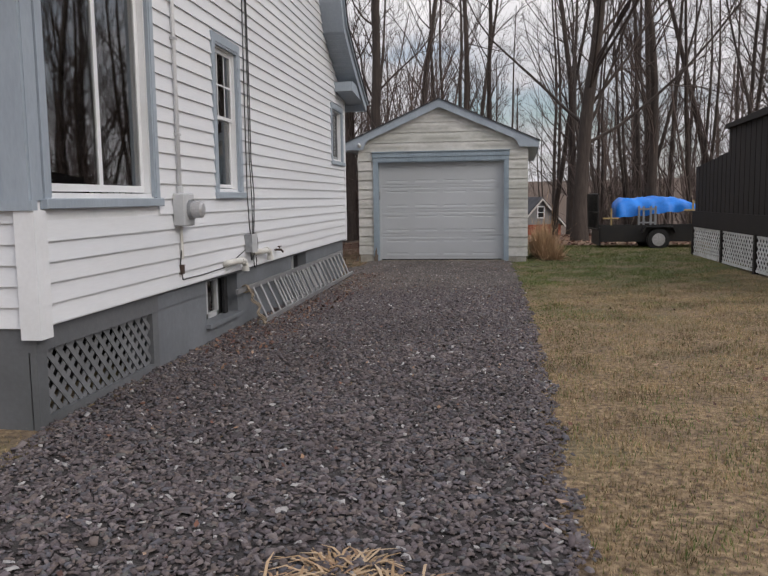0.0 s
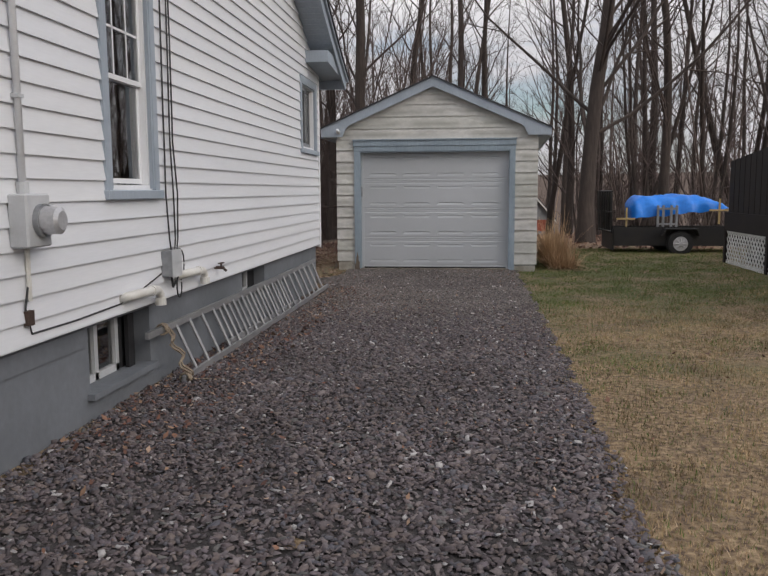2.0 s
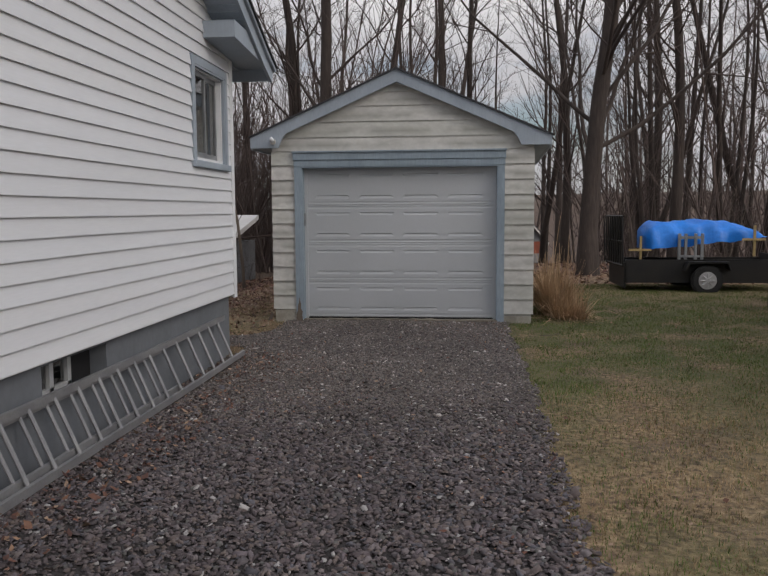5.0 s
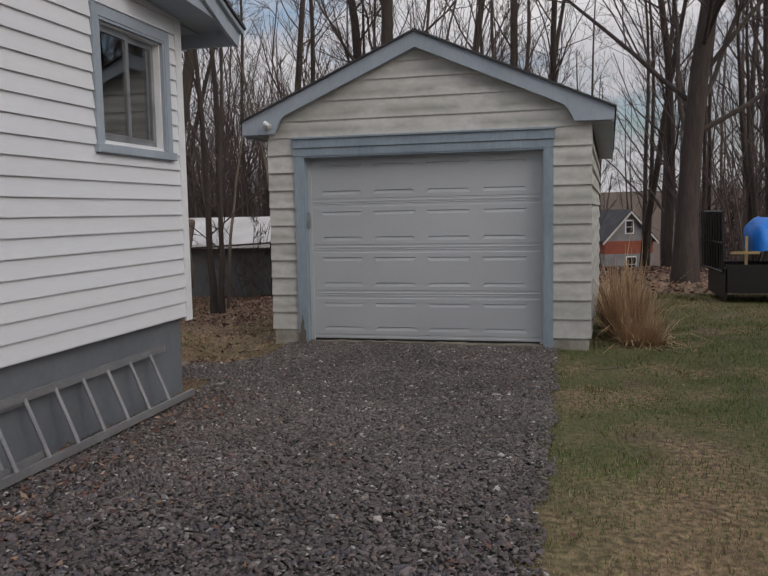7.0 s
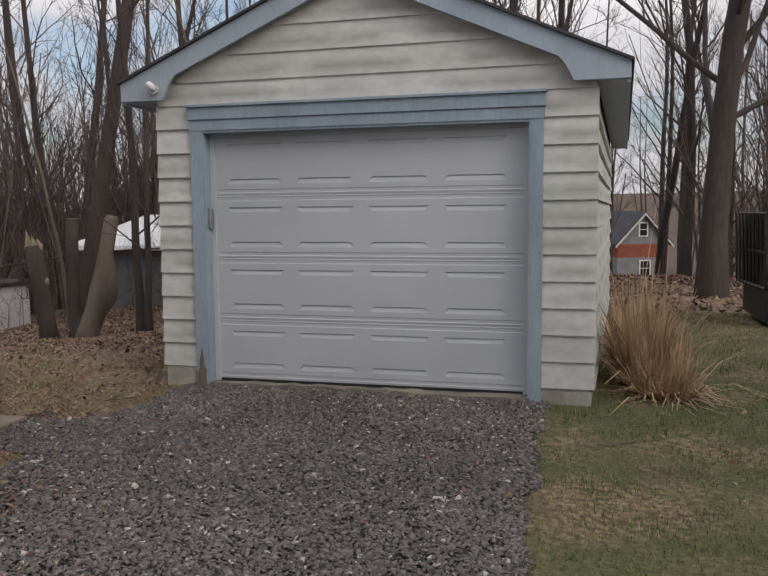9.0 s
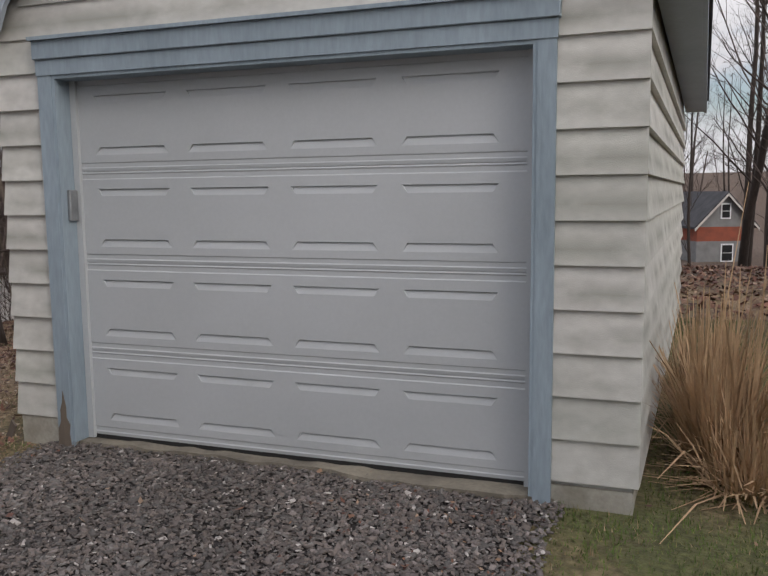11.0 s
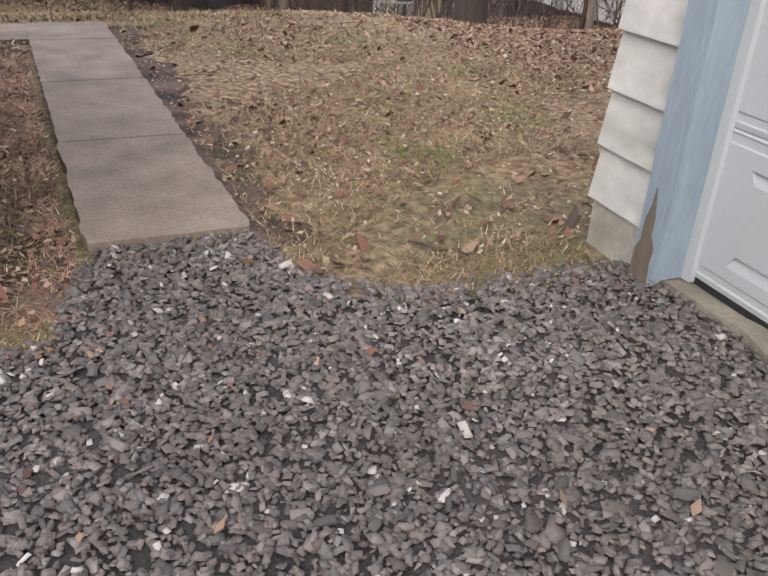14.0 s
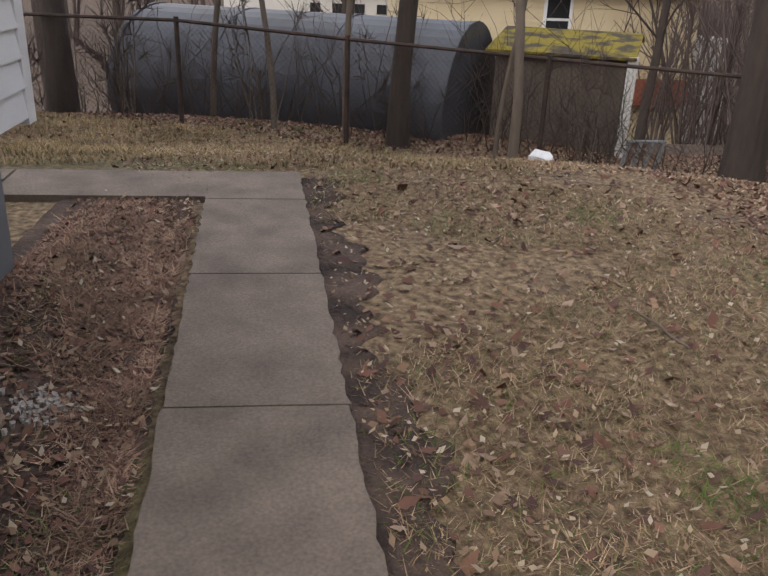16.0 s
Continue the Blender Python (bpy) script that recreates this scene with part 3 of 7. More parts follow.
def house_shell():
    # gable wall in upright pieces, with real openings
    bm = B()
    cuts = sorted({5.2, 15.585, *[o[0] for o in OPENINGS], *[o[1] for o in OPENINGS], *[p[0] for p in TOPLINE]})
    for a, b in zip(cuts, cuts[1:]):
        mid = (a + b) / 2
        holes = [o for o in OPENINGS if o[0] - 1e-6 <= a and b <= o[1] + 1e-6]
        lo = 0.59
        for o in holes:
            box(bm, HX - 0.16, HX, a, b, lo, o[2])
            lo = o[3]
        prism(bm, [(a, lo), (b, lo), (b, gable_top(b)), (a, gable_top(a))], "x", HX - 0.16, HX)
    wall = part("wall_east", bm, "white", house, "white gable wall behind the vinyl siding")
    bm = B()
    box(bm, -5.87, HX - 0.16, 15.1, 15.25, 0.59, 3.25)
    box(bm, -3.15, HX - 0.16, 15.25, 15.585, 0.59, 3.25)
    box(bm, -5.87, HX - 0.16, 5.2, 5.35, 0.59, 3.3)
    prism(bm, [(5.35, 0.59), (15.1, 0.59)] + [(p[0], p[1] - 0.03) for p in reversed(TOPLINE) if 5.36 < p[0] < 15.09], "x", -5.87, -5.72)
    north = part("wall_north", bm, "white", house, "white rear wall of the house")
    # added near-black surfaces: the room's darkness behind the glass is painted, not lit
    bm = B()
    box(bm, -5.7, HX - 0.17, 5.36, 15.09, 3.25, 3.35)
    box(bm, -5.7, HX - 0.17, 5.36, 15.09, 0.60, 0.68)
    part("inner_floors", bm, "dark", house, "added near-black floor and ceiling with the room's shade painted in")
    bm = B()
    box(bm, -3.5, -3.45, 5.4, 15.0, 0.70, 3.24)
    part("inner_wall", bm, "dark", house, "added near-black wall painting the dim room behind the windows")
    return wall, north


wall_east, wall_north = house_shell()


def house_trim():
    bm = B()
    box(bm, HX, HX + 0.022, 15.50, 15.605, 0.56, 3.2)
    box(bm, HX - 0.08, HX, 15.585, 15.607, 0.56, 3.2)
    part("corner_board", bm, "white", house, "white vinyl corner post at the rear of the house")
    bm = B()
    box(bm, HX, HX + 0.03, 5.18, 5.29, 0.525, 1.30)
    box(bm, HX - 0.10, HX + 0.03, 5.155, 5.18, 0.525, 1.30)
    part("corner_board", bm, "white", house, "white corner post at the front of the house")
    bm = B()
    box(bm, -5.95, -5.85, 15.23, 15.27, 0.56, 3.2)
    part("corner_board", bm, "white", house)
    # rake: soffit, fascia, crown and roof following the bell-cast gable
    line = [p for p in TOPLINE if p[0] > 5.15]
    line = [(4.75, 3.02)] + line + [(15.75, 3.13), (16.05, 3.02)]

    def offset(pl, d):
        out = []
        for i, p in enumerate(pl):
            a, b = Vector(pl[max(i - 1, 0)]), Vector(pl[min(i + 1, len(pl) - 1)])
            t = (b - a).normalized()
            out.append((p[0] - t.y * d, p[1] + t.x * d))
        return out

    def ribbon(bm, pl, d0, d1, x0, x1):
        lo, hi = offset(pl, d0), offset(pl, d1)
        for i in range(len(pl) - 1):
            prism(bm, [lo[i], lo[i + 1], hi[i + 1], hi[i]], "x", x0, x1)

    bm = B()
    ribbon(bm, line[1:-2], -0.02, 0.02, HX, HX + 0.36)
    for i in range(len(line) - 4):
        a, b = Vector(line[i + 1]), Vector(line[i + 2])
        steps = max(1, int((b - a).length / 0.11))
        for k in range(steps):
            p = a.lerp(b, (k + 0.5) / steps)
            box(bm, HX + 0.002, HX + 0.35, p.x - 0.006, p.x + 0.006, p.y - 0.028, p.y - 0.018)
    part("rake_soffit", bm, "bluegray", house, "blue-gray grooved soffit under the curved rake")
    bm = B()
    ribbon(bm, line, -0.03, 0.10, HX + 0.33, HX + 0.365)
    part("rake_fascia", bm, "bluegray", house, "blue-gray curved rake board")
    bm = B()
    ribbon(bm, line, 0.101, 0.14, HX + 0.34, HX + 0.40)
    part("rake_crown", bm, "bluegray", house, "blue-gray crown moulding along the rake")
    bm = B()
    ribbon(bm, line, 0.141, 0.165, -6.3, HX + 0.42)
    part("roof", bm, "shingle", house, "dark shingled gambrel roof")
    # boxed eave return
    for a, b, nm in ((14.68, 16.0, "rear"), (4.8, 6.0, "front")):
        bm = B()
        prism(bm, [(a, 3.22), (b - 0.02, 3.13) if nm == "rear" else (b, 3.22), (b, 3.20) if nm == "rear" else (b, 3.36), (b - 0.25, 3.36) if nm == "rear" else (a, 3.36), (a, 3.38)], "x", HX + 0.0, HX + 0.33)
        part("eave_return", bm, "bluegray", house, "blue-gray boxed eave return at the gable's foot")
    bm = B()
    box(bm, -6.2, HX + 0.001, 15.59, 16.0, 3.12, 3.16)
    box(bm, -6.2, HX + 0.34, 15.98, 16.02, 3.0, 3.16)
    part("eave_soffit", bm, "bluegray", house, "blue-gray soffit of the rear eave")


house_trim()


def house_foundation():
    bm = B()
    FX = HX - 0.05
    win = [(8.16, 9.12, 0.13, 0.56), (11.55, 12.45, 0.30, 0.56)]
    cuts = [6.95, 8.16, 9.12, 11.55, 12.45, 15.5]
    blocks = [(-5.75, FX - 0.25, 15.0, 15.15, -0.8, 0.59), (-3.1, FX - 0.252, 15.152, 15.498, -0.4, 0.589), (-5.75, -5.5, 5.4, 15.0, -0.8, 0.59)]
    for a, b in zip(cuts, cuts[1:]):
        w = [q for q in win if q[0] == a and q[1] == b]
        blocks += [(FX - 0.25, FX, a, b, -0.4, w[0][2]), (FX - 0.25, FX, a, b, w[0][3], 0.59)] if w else [(FX - 0.25, FX, a, b, -0.4, 0.59)]
    for q in blocks:
        bm.free()
        bm = B()
        box(bm, *q)
        part("foundation", bm, "found", house, "gray painted block foundation")
        bm = B()
    box(bm, FX, FX + 0.012, 6.96, 8.1, 0.45, 0.565)
    part("render_patch", bm, "found", house, "raised patch of gray render")
    # basement windows
    bm = B()
    x0, x1 = FX - 0.17, FX - 0.12
    box(bm, FX - 0.25, FX + 0.05, 8.12, 9.14, 0.10, 0.14)
    part("window_sill", bm, "found", house, "gray sloping concrete basement sill")
    for y0, y1, z0 in ((8.16, 8.84, 0.14), (11.62, 12.15, 0.30)):
        bm = B()
        for a, b, c, d in ((y0, y0 + 0.05, z0, 0.56), (y1 - 0.05, y1, z0, 0.56), (y0, y1, z0, z0 + 0.05), (y0, y1, 0.52, 0.56), ((y0 + y1) / 2 - 0.025, (y0 + y1) / 2 + 0.025, z0, 0.56)):
            box(bm, x0, x1, a, b, c, d)
        w = part("basement_window", bm, "meterbox", house, "dirty white two-light basement window")
        bm = B()
        box(bm, x0 + 0.02, x0 + 0.024, y0 + 0.04, y1 - 0.04, z0 + 0.04, 0.53)
        part("pane", bm, "glass", w)
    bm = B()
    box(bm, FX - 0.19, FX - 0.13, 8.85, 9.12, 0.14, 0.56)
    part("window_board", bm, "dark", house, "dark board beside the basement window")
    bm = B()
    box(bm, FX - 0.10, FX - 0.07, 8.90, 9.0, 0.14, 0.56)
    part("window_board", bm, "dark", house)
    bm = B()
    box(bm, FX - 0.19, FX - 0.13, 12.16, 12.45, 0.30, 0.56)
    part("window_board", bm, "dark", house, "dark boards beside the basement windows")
    # added slab, its near-black colour stands in for the unlit cellar
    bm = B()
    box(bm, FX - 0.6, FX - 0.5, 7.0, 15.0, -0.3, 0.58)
    part("cellar", bm, "dark", house, "near-black slab painting the cellar's shade behind the basement windows")


house_foundation()


def porch_base():
    """Framed lattice skirt under the front of the house."""
    FX = HX - 0.03
    bm = B()
    box(bm, FX - 0.06, FX, 5.2, 6.98, 0.44, 0.59)
    box(bm, FX - 0.05, FX - 0.005, 5.2, 5.31, -0.2, 0.44)
    box(bm, FX - 0.05, FX - 0.005, 6.87, 6.98, -0.2, 0.44)
    box(bm, FX - 0.05, FX - 0.005, 5.31, 6.87, -0.2, 0.02)
    box(bm, -5.75, FX - 0.06, 5.2, 5.26, 0.40, 0.59)
    box(bm, -2.98, FX - 0.06, 5.2, 5.26, -0.2, 0.40)
    box(bm, -5.75, -2.98, 5.2, 5.26, -0.2, 0.02)
    part("skirt_frame", bm, "porchgray", house, "dark gray boards framing the lattice skirt")

    def lattice(parent, along, o, a, b, z0, z1, t, step, w, mat_name, name="slat"):
        """Crossed slats; along 'y' stands in the plane x = o, along 'x' in the plane y = o."""
        H = z1 - z0
        for k, sgn in ((0, 1), (1, -1)):
            s = a - H
            while s < b:
                p0, p1 = (s, z0), (s + H, z1)
                lo, hi = max(a, s), min(b, s + H)
                if hi - lo > 0.02:
                    q0, q1 = (lo, z0 + lo - s), (hi, z0 + hi - s)
                    if sgn < 0:
                        q0, q1 = (a + b - q0[0], q0[1]), (a + b - q1[0], q1[1])
                    d = w / 2
                    bm = B()
                    e = d * 0.7071
                    sx = 1 if sgn > 0 else -1
                    pts = [(q0[0] - e * sx * 1, q0[1] + e), (q0[0] + e * sx, q0[1] - e), (q1[0] + e * sx, q1[1] - e), (q1[0] - e * sx, q1[1] + e)]
                    ax = "x" if along == "y" else "y"
                    prism(bm, pts, ax, o + k * t, o + (k + 1) * t)
                    part(name, bm, mat_name, parent)
                s += step
    panel = thing("lattice_panel", (FX - 0.03, 6.1, 0), "gray painted wooden lattice under the porch", "lattice", "lattice panels")
    lattice(panel, "y", FX - 0.045, 5.31, 6.87, 0.02, 0.44, 0.007, 0.128, 0.042, "greylattice")
    panel.parent = house
    panel.location = Vector((FX - 0.03, 6.1, 0)) - house.location
    tagged(panel, kind="")
    panel2 = thing("lattice_panel", (-3.6, 5.23, 0), "gray painted wooden lattice on the porch front", "lattice", "lattice panels")
    lattice(panel2, "x", 5.225, -4.6, -2.98, 0.02, 0.40, 0.007, 0.16, 0.045, "greylattice")
    # solid near-black box: shade under the porch is put into its colour
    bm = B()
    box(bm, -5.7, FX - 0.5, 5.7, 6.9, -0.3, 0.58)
    part("crawl_space", bm, "dark", house, "near-black box painting the crawl space's shade behind the lattice")
    return lattice


lattice = porch_base()


def porch_front():
    """Blue-gray panelled porch wall over a white sided apron, at the front corner."""
    bm = B()
    box(bm, -5.9, HX + 0.03, 5.14, 5.2, 1.30, 1.36)
    part("sill_band", bm, "bluegray", house, "blue-gray sill band round the enclosed porch")
    bm = B()
    box(bm, -5.9, HX + 0.0, 5.165, 5.2, 1.36, 3.1)
    part("porch_panel", bm, "bluegray", house, "blue-gray boarded panels of the enclosed porch")
    for x in (-2.70, -3.02, -3.9, -4.8):
        bm = B()
        box(bm, x - 0.07, x + 0.09, 5.145, 5.166, 1.36, 3.1)
        part("batten", bm, "bluegray", house)
    bm = B()
    box(bm, HX, HX + 0.018, 5.165, 5.285, 1.36, 3.1)
    part("porch_panel", bm, "bluegray", house)


porch_front()


def window_unit(name, y0, y1, z0, z1, trim, label, style):
    """A window in the gable wall: casing, frame, sashes, panes. y0..z1 is the opening."""
    w = thing(name, (HX, (y0 + y1) / 2, z0), label, "window", kind="structure")
    bm = B()
    t, p = trim, 0.028
    sill = 0.075
    box(bm, HX, HX + p, y0 - t, y0, z0 - 0.01, z1 + t)
    box(bm, HX, HX + p, y1, y1 + t, z0 - 0.01, z1 + t)
    box(bm, HX, HX + p, y0, y1, z1, z1 + t)
    for a, b, c, d in ((y0, y0 + 0.022, z0, z1), (y1 - 0.022, y1, z0, z1), (y0 + 0.022, y1 - 0.022, z1 - 0.022, z1)):
        box(bm, HX - 0.008, HX + p - 0.006, a, b, c, d)
    part("casing", bm, "bluegray", w, "blue-gray casing")
    bm = B()
    box(bm, HX - 0.02, HX + 0.055, y0 - t - 0.02, y1 + t + 0.02, z0 - sill, z0 - 0.01, 0.006)
    part("window_sill", bm, "bluegray", w, "blue-gray sill")
    f = 0.036
    xi, xo = HX - 0.09, HX - 0.01

    def frame_rect(bm, a, b, c, d, f, x0, x1):
        box(bm, x0, x1, a, a + f, c, d), box(bm, x0, x1, b - f, b, c, d)
        box(bm, x0, x1, a + f, b - f, c, c + f), box(bm, x0, x1, a + f, b - f, d - f, d)

    bm = B()
    frame_rect(bm, y0, y1, z0 - 0.01, z1, f, xi, xo)
    frame = part("window_frame", bm, "white", w, "white vinyl frame")
    m = (y0 + y1) / 2
    if style == "hung":
        parts = [(y0 + f, y1 - f, (z0 + z1) / 2, z1 - f, HX - 0.05), (y0 + f, y1 - f, z0 + f, (z0 + z1) / 2 + 0.03, HX - 0.075)]
    else:
        parts = [(y0 + f, m + 0.02, z0 + f, z1 - f, HX - 0.05), (m - 0.02, y1 - f, z0 + f, z1 - f, HX - 0.075)]
    for a, b, c, d, x in parts:
        bm = B()
        frame_rect(bm, a, b, c, d, 0.05 if style == "slider" else 0.035, x - 0.012, x + 0.012)
        if style == "hung" and d > (z0 + z1) / 2 + 0.1:
            for yy in (a + (b - a) / 3, a + 2 * (b - a) / 3):
                box(bm, x - 0.004, x + 0.006, yy - 0.008, yy + 0.008, c + 0.03, d - 0.03)
            box(bm, x - 0.004, x + 0.006, a + 0.03, b - 0.03, (c + d) / 2 - 0.008, (c + d) / 2 + 0.008)
        if style == "casement":
            frame_rect(bm, a + 0.035, b - 0.035, c + 0.035, d - 0.035, 0.012, x + 0.0, x + 0.016)
        s = part("sash", bm, "white" if style != "casement" else "galv", w, "white vinyl sash" if style != "casement" else "dull metal storm sash")
        bm = B()
        box(bm, x - 0.003, x + 0.003, a + 0.03, b - 0.03, c + 0.03, d - 0.03)
        part("pane", bm, "glass", s)
    if style == "casement":
        bm = B()
        box(bm, HX - 0.115, HX - 0.10, y0 + 0.02, y1 - 0.02, z0, z1)
        part("blind", bm, "curtain", w, "pale drawn blind behind the glass")
    if style == "slider":
        bm = B()
        for k in range(16, 31):
            box(bm, HX - 0.15, HX - 0.145 + 0.012 * (k % 2), y0 + 0.01 + k * 0.05, y0 + 0.06 + k * 0.05, z0, z1)
        part("curtain", bm, "curtain", w, "grayish net curtain drawn behind the glass")
    if style == "hung":
        bm = B()
        for k in range(14):
            box(bm, HX - 0.17, HX - 0.165 + 0.02 * (k % 2), y0 + 0.03 + k * 0.05, y0 + 0.08 + k * 0.05, z0, z0 + 1.25)
        part("curtain", bm, "curtain", w, "grayish net curtain in the dark room")
    return w


window_unit("window_1", 5.36, 6.93, 1.38, 3.10, 0.065, "wide sliding window in blue-gray trim reflecting bare trees", "slider")
window_unit("window_2", 8.45, 9.16, 1.44, 2.90, 0.08, "narrow double-hung window with a grille in its upper sash", "hung")
window_unit("window_3", 14.36, 15.30, 2.02, 2.92, 0.075, "small two-light window with a drawn pale blind", "casement")


# ---- things on the house wall ----
def meter():
    t = thing("electric_meter", (HX, 7.4, 1.27), "gray electric meter box with a round glass dial", "electric meter")
    bm = B()
    box(bm, HX + 0.012, HX + 0.12, 7.27, 7.50, 1.13, 1.41, 0.01)
    part("meter_box", bm, "meterbox", t, "gray enamelled box")
    bm = B()
    tube(bm, [(HX + 0.12, 7.40, 1.27), (HX + 0.15, 7.40, 1.27)], 0.088, 20)
    part("collar", bm, "galv", t, "dull metal ring")
    bm = B()
    tube(bm, [(HX + 0.15, 7.40, 1.27), (HX + 0.225, 7.40, 1.27), (HX + 0.24, 7.40, 1.27)], [0.074, 0.072, 0.05], 20)
    part("dome", bm, "rim", t, "pale glossy dome")
    bm = B()
    tube(bm, [(HX + 0.151, 7.40, 1.27), (HX + 0.215, 7.40, 1.27)], 0.062, 16)
    part("dial", bm, "white", t, "white dial drum")
    c = thing("conduit", (HX, 7.38, 3.0), "painted conduit running up the siding above the meter", "conduit")
    bm = B()
    tube(bm, [(HX + 0.04, 7.38, 1.41), (HX + 0.04, 7.38, 5.0)], 0.019, 8)
    part("pipe", bm, "white", c, smooth=True)
    bm = B()
    tube(bm, [(HX + 0.04, 7.38, 1.41), (HX + 0.04, 7.38, 1.47)], 0.032, 8)
    part("coupling", bm, "meterbox", c, "gray pipe coupling")
    for z in (1.9, 2.7, 3.5):
        bm = B()
        box(bm, HX + 0.012, HX + 0.062, 7.355, 7.405, z, z + 0.02)
        part("clamp", bm, "meterbox", c, "gray clamp")
    bm = B()
    g = thing("ground_wire", (HX, 7.4, 0.9), "thin ground wire with a small dark clamp below the meter", "wire")
    tube(bm, [(HX + 0.03, 7.40, 1.13), (HX + 0.03, 7.40, 0.95), (HX + 0.026, 7.36, 0.80), (HX + 0.02, 7.42, 0.66), (HX + 0.02, 7.9, 0.655), (HX + 0.02, 8.6, 0.67), (HX + 0.03, 9.2, 0.80)], 0.006, 5)
    part("wire", bm, "cable", g)
    bm = B()
    tube(bm, [(HX + 0.03, 7.40, 1.13), (HX + 0.03, 7.40, 0.84)], 0.014, 6)
    part("sleeve", bm, "pvc", g, "dirty white sleeve")
    bm = B()
    box(bm, HX + 0.012, HX + 0.04, 7.36, 7.42, 0.71, 0.79)
    part("clamp", bm, "rust", g, "dark clamp")


meter()


def service_lines():
    t = thing("junction_box", (HX, 9.35, 0.87), "small gray junction box on the siding", "junction box")
    bm = B()
    box(bm, HX + 0.012, HX + 0.10, 9.24, 9.42, 0.77, 0.97, 0.006)
    part("case", bm, "galv", t)
    bm = B()
    box(bm, HX + 0.10, HX + 0.106, 9.235, 9.425, 0.765, 0.975)
    part("cover", bm, "meterbox", t, "gray cover")
    c = thing("cable_run", (HX, 9.45, 2.5), "black cables hanging down the siding into a coil", "cable")
    rs = random.Random(4)
    for k, y in enumerate((9.36, 9.46, 9.49)):
        bm = B()
        pts = [(HX + 0.03 + 0.006 * k, y + 0.012 * math.sin(z * 2.3 + k), z) for z in (5.0, 4.2, 3.4, 2.6, 2.0, 1.8)]
        pts += [(HX + 0.035 + 0.01 * k, y + 0.03 * (k - 1), 1.4), (HX + 0.04, y + 0.02 * k, 1.05), (HX + 0.05, 9.36 + 0.04 * k, 0.96 - 0.1 * (k > 0))]
        tube(bm, pts, 0.007, 5)
        part("cable", bm, "cable", c)
    bm = B()
    tube(bm, [(HX + 0.05, 9.52 + 0.10 * math.cos(a), 0.85 + 0.12 * math.sin(a)) for a in np.linspace(0, 6.2, 16)], 0.006, 5)
    part("loop", bm, "cable", c)
    bm = B()
    tube(bm, [(HX + 0.05, 9.50 + 0.05 * math.cos(a), 0.67 + 0.09 * math.sin(a)) for a in np.linspace(0.5, 6.6, 14)], 0.006, 5)
    tube(bm, [(HX + 0.05, 9.34, 0.77), (HX + 0.05, 9.37, 0.68), (HX + 0.05, 9.44, 0.72)], 0.010, 5)
    part("loop", bm, "cable", c)
    for (y0, y1, z, nm) in ((8.54, 9.04, 0.71, "vent_pipe"), (9.50, 10.02, 0.755, "vent_pipe")):
        v = thing(nm, (HX, y0, z), "white plastic elbow vent pipe coming out of the siding", "vent pipe", "vent pipes")
        bm = B()
        pts = [(HX + 0.0, y0, z - 0.02), (HX + 0.05, y0 + 0.01, z), (HX + 0.075, y0 + 0.06, z + 0.005), (HX + 0.08, y1 - 0.12, z), (HX + 0.08, y1 - 0.05, z - 0.01), (HX + 0.08, y1 - 0.01, z - 0.045), (HX + 0.08, y1, z - 0.11)]
        tube(bm, pts, 0.034, 12)
        part("pipe", bm, "pvc", v, smooth=True)
        bm = B()
        tube(bm, [(HX + 0.08, y1, z - 0.07), (HX + 0.08, y1, z - 0.125)], 0.041, 12)
        part("socket", bm, "pvc", v, "thicker pipe socket")
        bm = B()
        tube(bm, [(HX + 0.08, y1 - 0.17, z), (HX + 0.08, y1 - 0.12, z)], 0.040, 12)
        part("socket", bm, "pvc", v, "thicker pipe socket")
    s = thing("outdoor_tap", (HX, 10.5, 0.72), "small weathered brass outdoor tap", "tap")
    bm = B()
    tube(bm, [(HX, 10.5, 0.72), (HX + 0.09, 10.5, 0.72), (HX + 0.11, 10.52, 0.69)], 0.014, 8)
    part("spout", bm, "rust", s)
    bm = B()
    tube(bm, [(HX + 0.07, 10.5, 0.72), (HX + 0.07, 10.5, 0.76)], 0.008, 6)
    box(bm, HX + 0.055, HX + 0.085, 10.45, 10.55, 0.757, 0.767)
    part("valve_handle", bm, "rust", s)


service_lines()


